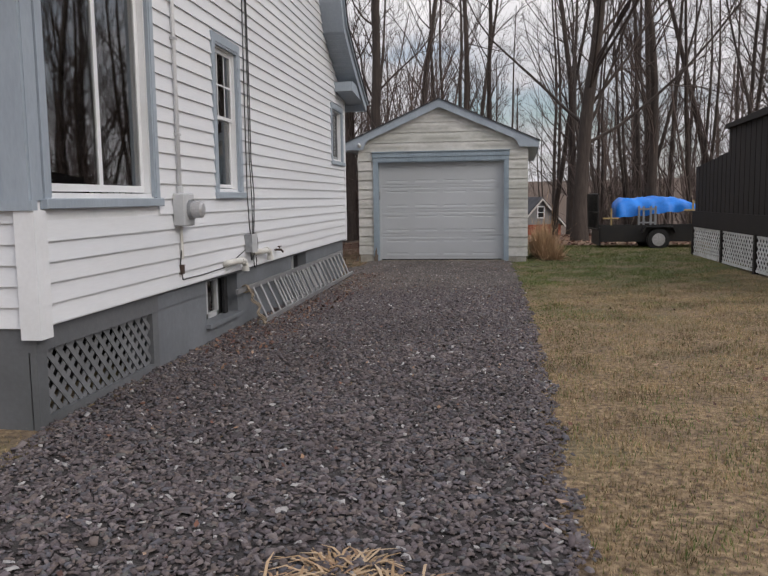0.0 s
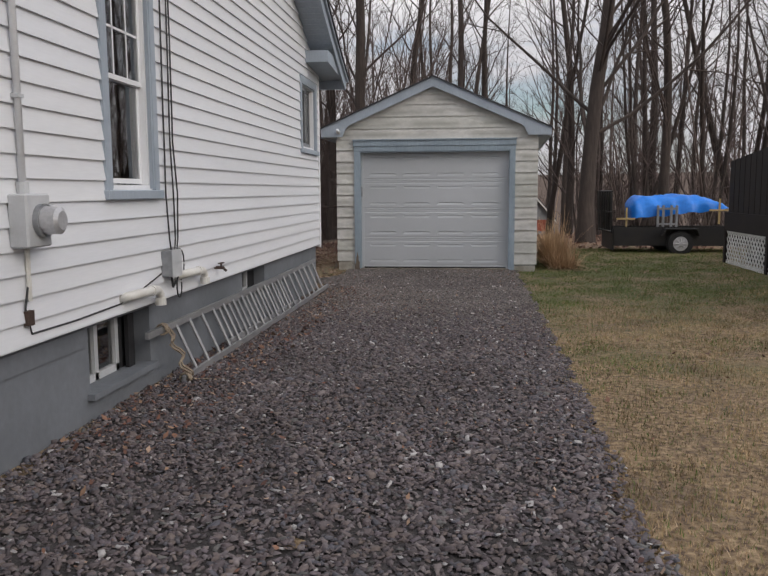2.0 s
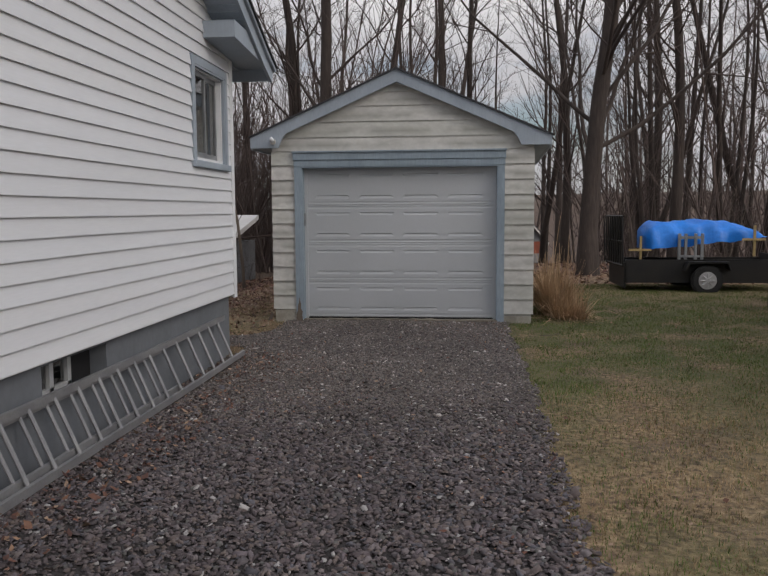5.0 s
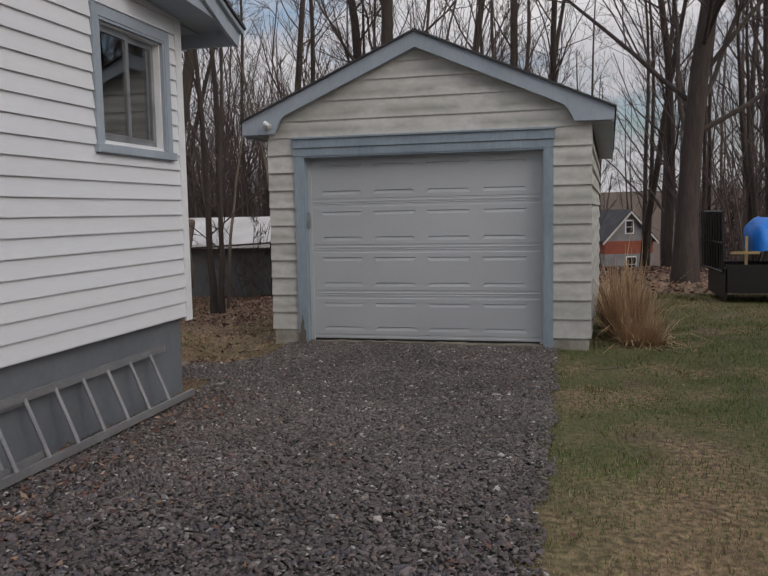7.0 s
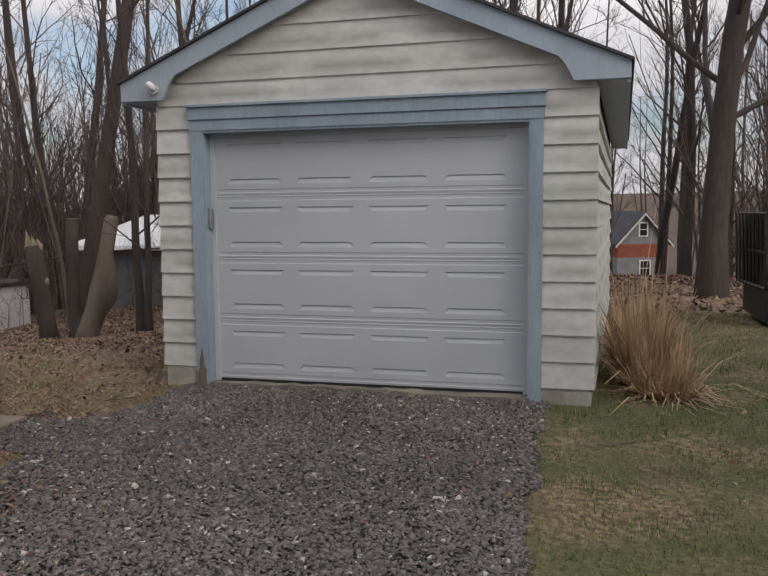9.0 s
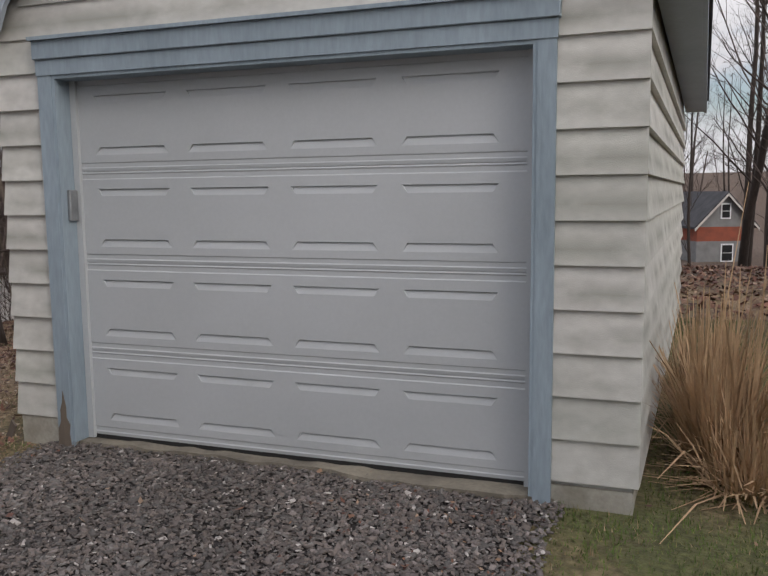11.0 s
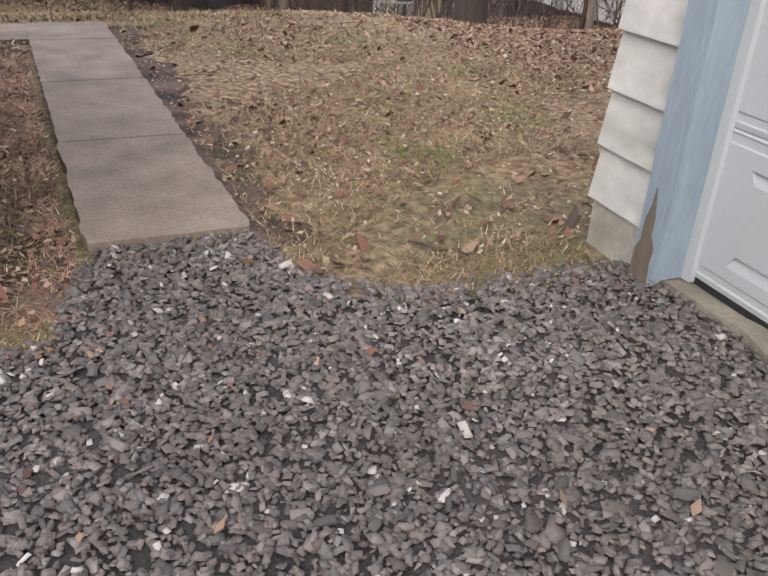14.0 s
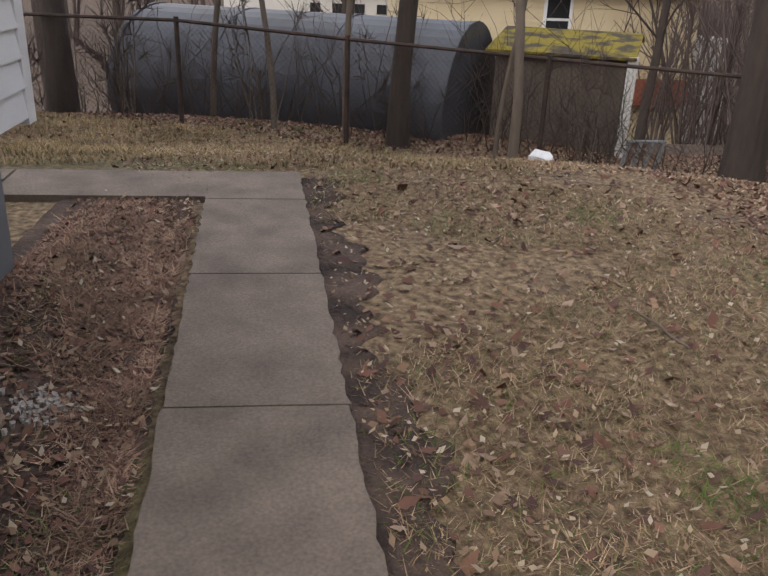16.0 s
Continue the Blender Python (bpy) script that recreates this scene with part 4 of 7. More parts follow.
def ladder():
    t = thing("extension_ladder", (-2.48, 12.1, 0), "weathered aluminium extension ladder lying on its side against the foundation", "ladder")

    def P(y, u):
        """A place on the ladder: y along it, u from its lower rail (0) to its upper rail (1)."""
        g = float(gz(-2.45, y)) + 0.045
        k = (y - 9) / 6
        return Vector((-2.43 - 0.17 * u - 0.01 * k, y, g + 0.035 * k + (0.375 + 0.025 * k) * u))

    def rail(u, y0, y1, w, off):
        bm = B()
        pts = [P(y, u) + Vector((off, 0, 0)) for y in np.linspace(y0, y1, 6)]
        rings = []
        for p in pts:
            rings.append([bm.verts.new(p + Vector(d)) for d in ((-0.014, 0, -w), (0.014, 0, -w), (0.014, 0, w), (-0.014, 0, w))])
        for a, b in zip(rings, rings[1:]):
            for k in range(4):
                bm.faces.new((a[k], a[(k + 1) % 4], b[(k + 1) % 4], b[k]))
        bm.faces.new(rings[0][::-1]), bm.faces.new(rings[-1])
        return bm

    part("rail", rail(0, 9.15, 15.25, 0.026, 0), "alu", t, "long lower side rail")
    part("rail", rail(1, 8.90, 15.10, 0.026, 0), "alu", t, "long upper side rail")
    part("rail", rail(0.09, 10.5, 13.4, 0.022, -0.035), "alu", t, "lower rail of the sliding section")
    part("rail", rail(0.92, 10.5, 13.4, 0.022, -0.035), "alu", t, "upper rail of the sliding section")
    for k in range(19):
        y = 9.46 + 0.30 * k
        bm = B()
        tube(bm, [P(y, 0.02), P(y, 0.98)], 0.015, 8)
        part("rung", bm, "alu", t)
    for k in range(9):
        y = 10.60 + 0.30 * k
        bm = B()
        tube(bm, [P(y, 0.1) + Vector((-0.035, 0, 0)), P(y, 0.9) + Vector((-0.035, 0, 0))], 0.013, 8)
        part("rung", bm, "alu", t)
    r = thing("rope", (-2.5, 9.1, 0.1), "knotted tan rope tied round the ladder's end", "rope")
    bm = B()
    for c, rad, n in ((P(9.2, 1), 0.04, 3), (P(9.2, 0.0), 0.04, 3)):
        pts = [c + Vector((rad * math.cos(a), 0.02 * a / 6 - 0.03, rad * math.sin(a))) for a in np.linspace(0, 6.28 * n, 14 * n)]
        tube(bm, pts, 0.008, 5)
    pts = [P(9.2, u) + Vector((0.03 + 0.02 * math.sin(u * 17), 0.03 * math.cos(u * 13), 0)) for u in np.linspace(1, 0.0, 14)]
    tube(bm, pts, 0.009, 5)
    tube(bm, [p + Vector((0.01, 0.02, 0.01)) for p in pts], 0.009, 5)
    tube(bm, [P(9.2, 0.0) + Vector(d) for d in ((0, 0, 0), (0.1, 0.05, -0.02), (0.3, 0.12, -0.03), (0.45, 0.2, -0.03))], 0.006, 5)
    part("strand", bm, "rope", r)


ladder()


# ---- garage ----
SKEW = 0.042        # the long walls stand a little off square to the front


def skewed(bm):
    for v in bm.verts:
        v.co.x += SKEW * max(0.0, v.co.y - 17.9)
    return bm


GL, GR, GF, GB = -2.72, 0.88, 17.87, 24.3
PEAKX = (GL + GR) / 2 - 0.05
garage = thing("garage", (PEAKX, 21, 0), "gable-roofed garage with cream shingle siding and blue-gray trim", "garage")
OL, OR, OT = -2.31, 0.41, 2.13


def garage_shell():
    bm = B()
    box(bm, GL + 0.02, GL + 0.12, GF + 0.02, GB, -0.1, 2.5)
    box(bm, GR - 0.12, GR - 0.02, GF + 0.02, GB, -0.1, 2.5)
    box(bm, GL + 0.02, GR - 0.02, GB - 0.1, GB, -0.1, 2.5)
    box(bm, GL + 0.12, OL, GF + 0.02, GF + 0.12, -0.1, OT)
    box(bm, OR, GR - 0.12, GF + 0.02, GF + 0.12, -0.1, OT)
    box(bm, GL + 0.12, GR - 0.12, GF + 0.02, GF + 0.12, OT, 2.449)
    prism(bm, [(GL + 0.02, 2.45), (GR - 0.02, 2.45), (GR - 0.02, 2.62), (PEAKX, 3.405), (GL + 0.02, 2.62)], "y", GF + 0.015, GF + 0.12)
    prism(bm, [(GL + 0.02, 2.5), (GR - 0.02, 2.5), (PEAKX, 3.28)], "y", GB - 0.1, GB)
    wall = part("wall", skewed(bm), "cream", garage, "cream painted garage walls")
    bm = B()
    box(bm, GL + 0.01, OL + 0.0, GF, GF + 0.2, -0.25, 0.13)
    box(bm, OR + 0.0, GR - 0.01, GF, GF + 0.2, -0.25, 0.06)
    box(bm, GR - 0.14, GR - 0.01, GF + 0.2, GB, -0.25, 0.06)
    box(bm, GL + 0.01, GL + 0.14, GF + 0.2, GB, -0.4, 0.08)
    part("footing", skewed(bm), "footing", garage, "dirty whitewashed concrete footing of the garage")
    bm = B()
    box(bm, OL - 0.1, OR + 0.1, 17.893, 18.25, -0.2, 0.0)
    rs = random.Random(9)
    bmesh.ops.subdivide_edges(bm, edges=[e for e in bm.edges if abs((e.verts[0].co - e.verts[1].co).x) > 1], cuts=24)
    for v in bm.verts:
        if v.co.y < 17.9:
            v.co.y += rs.uniform(-0.02, 0.025) - (0.05 if v.co.x > -0.6 else 0)
            v.co.z += rs.uniform(-0.012, 0.004)
    part("threshold", bm, "oldconcrete", garage, "chipped mossy concrete threshold under the garage door")
    return wall


gwall = garage_shell()


def garage_roof():
    s = 0.4375
    ytop = 3.44
    y0, y1 = 17.76, 24.55
    for sgn, xe in ((-1, -3.02), (1, 1.13)):
        bm = B()
        ze = ytop - abs(xe - PEAKX) * s
        prism(bm, [(PEAKX, ytop), (xe, ze), (xe, ze - 0.022), (PEAKX, ytop - 0.022)], "y", y0 - 0.02, y1)
        part("roof", skewed(bm), "shingle", garage, "thin dark shingled roof slope")
        # rake board with its cut return
        bm = B()
        xf = xe - sgn * 0.02
        zf = ytop - 0.024 - abs(xf - PEAKX) * s
        xin = 0.60 if sgn > 0 else -2.50
        zin = 3.25 - abs(xin - PEAKX) * s
        x2 = xin + sgn * 0.09
        pts = [(PEAKX, ytop - 0.024), (xf, zf), (xf, 2.385), (x2 + sgn * 0.02, 2.385), (x2, 2.43), (xin + sgn * 0.05, zin - 0.06), (xin, zin), (PEAKX, 3.25)]
        prism(bm, pts, "y", y0 + 0.01, y0 + 0.04)
        part("rake_board", skewed(bm), "bluegray", garage, "blue-gray rake board with a curved foot")
        # eave fascia and soffit
        bm = B()
        box(bm, min(xf, xf - sgn * 0.03), max(xf, xf - sgn * 0.03), y0 + 0.042, y1 - 0.02, 2.36, zf - 0.005)
        part("fascia", skewed(bm), "bluegray", garage, "blue-gray eave fascia")
        bm = B()
        a, b = (GR, xf - 0.031) if sgn > 0 else (xf + 0.031, GL)
        box(bm, a, b, y0 + 0.042, y1 - 0.02, 2.375, 2.395)
        part("soffit", skewed(bm), "bluegray", garage, "blue-gray soffit")
    bm = B()
    prism(bm, [(PEAKX, 3.40), (-2.9, 2.55), (-2.9, 2.52), (PEAKX, 3.25), (1.0, 2.52), (1.0, 2.55)], "y", y0 + 0.045, GF + 0.015)
    part("rake_soffit", bm, "bluegray", garage, "soffit between rake board and wall")


garage_roof()


def garage_trim():
    bm = B()
    box(bm, OL - 0.095, OL, GF - 0.035, GF + 0.0, -0.03, OT)
    part("casing", bm, "bluetrim", garage, "peeling blue-gray side casing with a split foot")
    bm = B()
    prism(bm, [(OL - 0.096, -0.03), (OL - 0.001, -0.03), (OL - 0.012, 0.05), (OL - 0.005, 0.11), (OL - 0.03, 0.15), (OL - 0.028, 0.21), (OL - 0.048, 0.31), (OL - 0.056, 0.24), (OL - 0.07, 0.20), (OL - 0.072, 0.12), (OL - 0.092, 0.08)], "y", GF - 0.039, GF - 0.0352)
    part("rotten_foot", bm, "barkpale", garage, "bare rotten wood at the casing's foot")
    bm = B()
    box(bm, OR, OR + 0.085, GF - 0.035, GF + 0.0, -0.03, OT)
    part("casing", bm, "bluetrim", garage, "worn blue-gray side casing")
    bm = B()
    box(bm, OL, OL + 0.02, GF - 0.03, 18.0, -0.0, OT)
    part("jamb", bm, "bluetrim", garage, "blue-gray door jamb")
    bm = B()
    box(bm, OR - 0.02, OR, GF - 0.03, 18.0, -0.0, OT)
    part("jamb", bm, "bluetrim", garage, "blue-gray door jamb")
    bm = B()
    box(bm, OL + 0.02, OR - 0.02, GF - 0.03, 18.0, OT - 0.02, OT)
    part("jamb", bm, "bluetrim", garage, "blue-gray door head jamb")
    bm = B()
    box(bm, OL - 0.10, OR + 0.09, GF - 0.04, GF, OT, OT + 0.085)
    part("header_board", bm, "bluetrim", garage, "chipped lower header board")
    bm = B()
    box(bm, OL - 0.11, OR + 0.10, GF - 0.055, GF, OT + 0.087, OT + 0.19, 0.004)
    box(bm, OL - 0.12, OR + 0.11, GF - 0.075, GF, OT + 0.19, OT + 0.21)
    part("header_board", bm, "bluetrim", garage, "upper header board with a narrow cap")
    bm = B()
    box(bm, OL + 0.021, OL + 0.06, 17.955, 17.99, 0.0, OT - 0.02)
    part("door_stop", bm, "door", garage, "pale weather strip")
    bm = B()
    box(bm, OR - 0.06, OR - 0.021, 17.955, 17.99, 0.0, OT - 0.02)
    part("door_stop", bm, "door", garage, "pale weather strip")
    bm = B()
    box(bm, OL + 0.021, OL + 0.045, 17.885, 17.952, 1.31, 1.49, 0.005)
    part("latch", bm, "galv", garage, "small gray metal latch bracket")


garage_trim()


def garage_door():
    d = thing("garage_door", (-0.94, 18.0, 0), "closed pale gray overhead garage door with four embossed panel rows", "garage door")
    x0, x1 = OL + 0.03, OR - 0.03
    zs = [0.02, 0.535, 1.065, 1.595, 2.125]
    cols = [(-2.14 + 0.62 * k, -1.65 + 0.62 * k) for k in range(4)]
    yf = 17.975
    for r in range(4):
        z0, z1 = zs[r], zs[r + 1] - 0.003
        pz0, pz1 = z0 + 0.092, z1 - 0.098
        bm = B()
        gx = sorted({x0, x1, *[c for p in cols for c in p]})
        gzs = [z0, z0 + 0.018, z0 + 0.024, z0 + 0.045, z0 + 0.051, pz0, pz0 + 0.045, pz1 - 0.042, pz1, z1 - 0.045, z1 - 0.039, z1 - 0.016, z1 - 0.008, z1]
        dep = {z0: 0.003, z0 + 0.018: 0.0, z0 + 0.024: 0.004, z0 + 0.045: 0.004, z0 + 0.051: 0.0, z1 - 0.045: 0.0, z1 - 0.039: 0.004, z1 - 0.016: 0.004, z1 - 0.008: 0.0, z1: 0.004}
        grid = {}
        for x in gx:
            for z in gzs:
                grid[x, z] = bm.verts.new((x, yf + dep.get(z, 0), z))
        for xa, xb in zip(gx, gx[1:]):
            for za, zb in zip(gzs, gzs[1:]):
                if za in (pz0, pz1 - 0.042) and (xa, xb) in cols:
                    continue
                bm.faces.new((grid[xa, za], grid[xb, za], grid[xb, zb], grid[xa, zb]))
        # embossed bars: a sharp step in along the top edge, then a slope back out
        e, dd = 0.028, 0.012
        for xa, xb in cols:
            zt, zm = pz1, pz1 - 0.042
            tl, tr, bl, br = grid[xa, zt], grid[xb, zt], grid[xa, zm], grid[xb, zm]
            p1, p2 = bm.verts.new((xa + 0.006, yf + dd, zt - 0.005)), bm.verts.new((xb - 0.006, yf + dd, zt - 0.005))
            q1, q2 = bm.verts.new((xa + e, yf, zm)), bm.verts.new((xb - e, yf, zm))
            for f in ((tl, tr, p2, p1), (p1, p2, q2, q1), (tl, p1, q1), (tr, q2, p2), (tl, q1, bl), (tr, br, q2)):
                bm.faces.new(f)
            zt, zm = pz0 + 0.045, pz0
            tl, tr, bl, br = grid[xa, zt], grid[xb, zt], grid[xa, zm], grid[xb, zm]
            q1, q2 = bm.verts.new((xa + e, yf, zt)), bm.verts.new((xb - e, yf, zt))
            p1, p2 = bm.verts.new((xa + e, yf + dd, zt - 0.005)), bm.verts.new((xb - e, yf + dd, zt - 0.005))
            for f in ((q1, q2, p2, p1), (p1, p2, br, bl), (q1, p1, bl), (q2, br, p2), (tl, q1, bl), (tr, br, q2)):
                bm.faces.new(f)
        # sides and back
        gb = [bm.verts.new(p) for p in ((x0, yf + 0.04, z0), (x1, yf + 0.04, z0), (x1, yf + 0.04, z1), (x0, yf + 0.04, z1))]
        bm.faces.new(gb[::-1])
        part("door_section", bm, "door", d)
    bm = B()
    box(bm, x0, x1, 17.978, 18.01, -0.005, 0.02)
    part("bottom_seal", bm, "rubber", d, "black rubber seal")


garage_door()


def garage_details():
    lamp = thing("porch_light", (-2.68, 17.74, 2.48), "small white bare lamp socket on the garage rake", "lamp")
    bm = B()
    tube(bm, [(-2.68, 17.768, 2.47), (-2.68, 17.74, 2.47)], 0.04, 12)
    part("base_plate", bm, "pvc", lamp)
    bm = B()
    tube(bm, [(-2.68, 17.745, 2.47), (-2.68, 17.70, 2.49), (-2.68, 17.67, 2.51)], [0.028, 0.032, 0.022], 12)
    part("socket", bm, "white", lamp, smooth=True)
    b = thing("broken_shingle", (-2.79, 17.77, 0.0), "broken gray shingle piece leaning on the garage corner", "board")
    bm = B()
    prism(bm, [(-2.865, -0.13), (-2.82, -0.14), (-2.73, 0.06), (-2.76, 0.10)], "y", 17.83, 17.845)
    part("board", bm, "planks", b, "weathered broken piece")


garage_details()


# ---- neighbour's dark deck ----
def dark_deck():
    d = thing("dark_deck", (6, 17, 0), "near-black stained wooden deck shed with a high board screen", "shed")
    X = 4.8
    bm = B()
    box(bm, X - 0.03, 9.0, 11.5, 19.95, 0.62, 0.66)
    box(bm, X - 0.05, X, 11.5, 19.95, 0.60, 0.96)
    box(bm, X, 9.0, 19.9, 19.95, 0.60, 0.96)
    part("rim", bm, "stain", d, "dark rim boards of the deck")
    for k in range(58):
        y = 11.5 + k * 0.145
        top = 1.95 + (19.9 - y) * 0.09 if y > 17.4 else 2.68 + (17.4 - y) * 0.03
        bm = B()
        box(bm, X + 0.0 + 0.006 * (k % 2), X + 0.03, y + 0.003, y + 0.142, 0.96, top)
        part("board", bm, "stain", d)
    for k in range(28):
        x = X + 0.03 + k * 0.145
        bm = B()
        box(bm, x, x + 0.142, 19.87 + 0.006 * (k % 2), 19.9, 0.96, 1.95)
        part("board", bm, "stain", d)
    bm = B()
    prism(bm, [(11.5, 2.75), (17.45, 2.62), (17.45, 2.70), (11.5, 2.95)], "x", X - 0.08, 9.0)
    part("roof", bm, "stain", d, "dark flat roof edge")
    for y in (19.88, 17.6, 15.55, 13.4, 11.5):
        bm = B()
        box(bm, X - 0.06, X + 0.03, y - 0.05, y + 0.05, -0.15, 0.62)
        part("post", bm, "stain", d)
    for a, b in ((17.68, 19.80), (15.63, 17.52), (13.48, 15.47), (11.58, 13.32)):
        p = thing("lattice_panel", (X - 0.02, (a + b) / 2, 0.3), "white plastic lattice panel skirting the dark deck", "lattice", "deck lattice panels")
        lattice(p, "y", X - 0.035, a, b, 0.0, 0.58, 0.006, 0.150, 0.040, "lattice")
        bm = B()
        box(bm, X - 0.04, X - 0.02, a, b, 0.56, 0.60)
        box(bm, X - 0.04, X - 0.02, a, b, -0.05, 0.0)
        part("rail", bm, "lattice", p)
    # filler box behind the lattice, coloured near-black as the shade below the deck
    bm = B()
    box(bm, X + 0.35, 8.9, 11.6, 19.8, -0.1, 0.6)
    part("underside", bm, "dark", d, "near-black box painting the shade under the deck")


dark_deck()


# ---- trailer ----
def trailer():
    t = thing("utility_trailer", (4.6, 23, 0), "black utility trailer parked on the grass", "trailer")
    g = -0.1
    bm = B()
    box(bm, 3.0, 6.0, 22.35, 23.85, 0.36, 0.42)
    box(bm, 3.0, 6.0, 22.33, 22.37, 0.12, 0.56)
    box(bm, 3.0, 6.0, 23.83, 23.87, 0.20, 0.52)
    box(bm, 2.98, 3.02, 22.33, 23.87, 0.02, 0.5)
    box(bm, 5.98, 6.02, 22.33, 23.87, 0.20, 0.62)
    part("bed", bm, "black", t, "black steel bed")
    bm = B()
    tube(bm, [(6.0, 22.6, 0.28), (7.6, 23.1, 0.30)], 0.04, 6)
    tube(bm, [(6.0, 23.6, 0.28), (7.6, 23.1, 0.30)], 0.04, 6)
    tube(bm, [(7.2, 23.1, 0.28), (7.2, 23.1, -0.1)], 0.03, 6)
    part("tongue", bm, "black", t)
    bm = B()
    box(bm, 2.955, 2.965, 22.36, 23.8, 0.44, 1.35)
    gate = part("tailgate", bm, "black", t, "upright black mesh ramp gate")
    for k in range(9):
        bm = B()
        tube(bm, [(2.97 - 0.01 * k, 22.36 + k * 0.185, 0.42), (2.93 - 0.01 * k, 22.36 + k * 0.185, 1.38)], 0.016, 4)
        part("bar", bm, "black", gate)
    for z in (0.45, 0.9, 1.38):
        bm = B()
        tube(bm, [(2.95, 22.33, z), (2.90, 23.87, z)], 0.022, 4)
        part("rail", bm, "black", gate)
    for y, s in ((22.16, -1), (23.9, 1)):
        bm = B()
        tube(bm, [(4.47, y - 0.02, 0.18), (4.47, y + 0.16, 0.18)], 0.29, 24)
        bmesh.ops.bevel(bm, geom=[e for e in bm.edges if abs(e.verts[0].co.y - e.verts[1].co.y) < 1e-4], offset=0.03, segments=2, affect="EDGES")
        w = part("tyre", bm, "rubber", t, "black tyre")
        bm = B()
        yy = y - 0.025 if s < 0 else y + 0.165
        tube(bm, [(4.47, yy, 0.18), (4.47, yy + 0.01, 0.18)], 0.165, 20)
        for k in range(8):
            a = k * math.pi / 4
            tube(bm, [(4.47 + 0.125 * math.cos(a), yy - 0.012, 0.18 + 0.125 * math.sin(a)), (4.47 + 0.04 * math.cos(a), yy - 0.012, 0.18 + 0.04 * math.sin(a))], 0.018, 5)
        tube(bm, [(4.47, yy - 0.03, 0.18), (4.47, yy, 0.18)], 0.04, 8)
        part("rim", bm, "rim", w, "silver spoked rim")
    bm = B()
    prism(bm, [(4.05, 0.36), (4.12, 0.53), (4.85, 0.53), (4.92, 0.36), (4.88, 0.36), (4.82, 0.50), (4.15, 0.50), (4.09, 0.36)], "y", 22.12, 22.34)
    part("fender", bm, "black", t)
    # load
    tp = thing("blue_tarp", (4.6, 23, 0.9), "bright blue tarp stretched over the load on the trailer", "tarp")
    bm = B()
    rs = random.Random(5)
    nx, ny = 26, 12
    top = lambda u: 1.31 - 0.07 * u - 0.03 * math.sin(u * 9) - 0.22 * max(0, (u - 0.72) / 0.28) ** 2 - 0.12 * max(0, (0.12 - u) / 0.12) ** 2
    rings = []
    for i in range(nx + 1):
        u = i / nx
        x = 3.5 + 2.12 * u
        bot = 0.74 + 0.22 * u
        ring = []
        for k in range(ny + 1):
            a = math.pi * k / ny
            wv = 0.028 * math.sin(i * 1.3 + k * 0.8) + 0.02 * math.sin(i * 0.55 - k * 1.7) + rs.uniform(-0.008, 0.008)
            y = 23.1 - (0.62 + wv) * math.copysign(abs(math.cos(a)) ** 0.55, math.cos(a))
            z = bot + (top(u) - bot) * (math.sin(a) ** 0.6 if 0 < k < ny else 0) + wv * 0.6
            ring.append(bm.verts.new((x, y, z)))
        rings.append(ring)
    for a, b in zip(rings, rings[1:]):
        for k in range(ny):
            bm.faces.new((a[k], a[k + 1], b[k + 1], b[k]))
    bm.faces.new(rings[0]), bm.faces.new(rings[-1][::-1])
    part("sheet", bm, "tarp", tp, smooth=True)
    fr = thing("wooden_cross_frame", (3.25, 22.5, 0.42), "yellow wooden cross frames standing on the trailer", "frame", "wooden frames")
    bm = B()
    box(bm, 3.29, 3.33, 22.45, 22.49, 0.42, 1.0)
    part("upright", bm, "yellow", fr)
    bm = B()
    box(bm, 3.08, 3.50, 22.42, 22.45, 0.72, 0.76)
    part("crosspiece", bm, "yellow", fr)
    copy_thing(fr, pose(5.30, 22.4, 0.62))
    ch = thing("metal_chair_frame", (4.2, 22.42, 0.42), "gray metal chair frame leaning on the tarp", "chair")
    bm = B()
    for x in (3.98, 4.1, 4.28, 4.4):
        box(bm, x, x + 0.05, 22.38, 22.42, 0.42, 1.05)
    box(bm, 3.98, 4.45, 22.37, 22.40, 0.95, 1.0), box(bm, 3.98, 4.45, 22.37, 22.40, 0.6, 0.64)
    part("frame", bm, "galv", ch)


trailer()


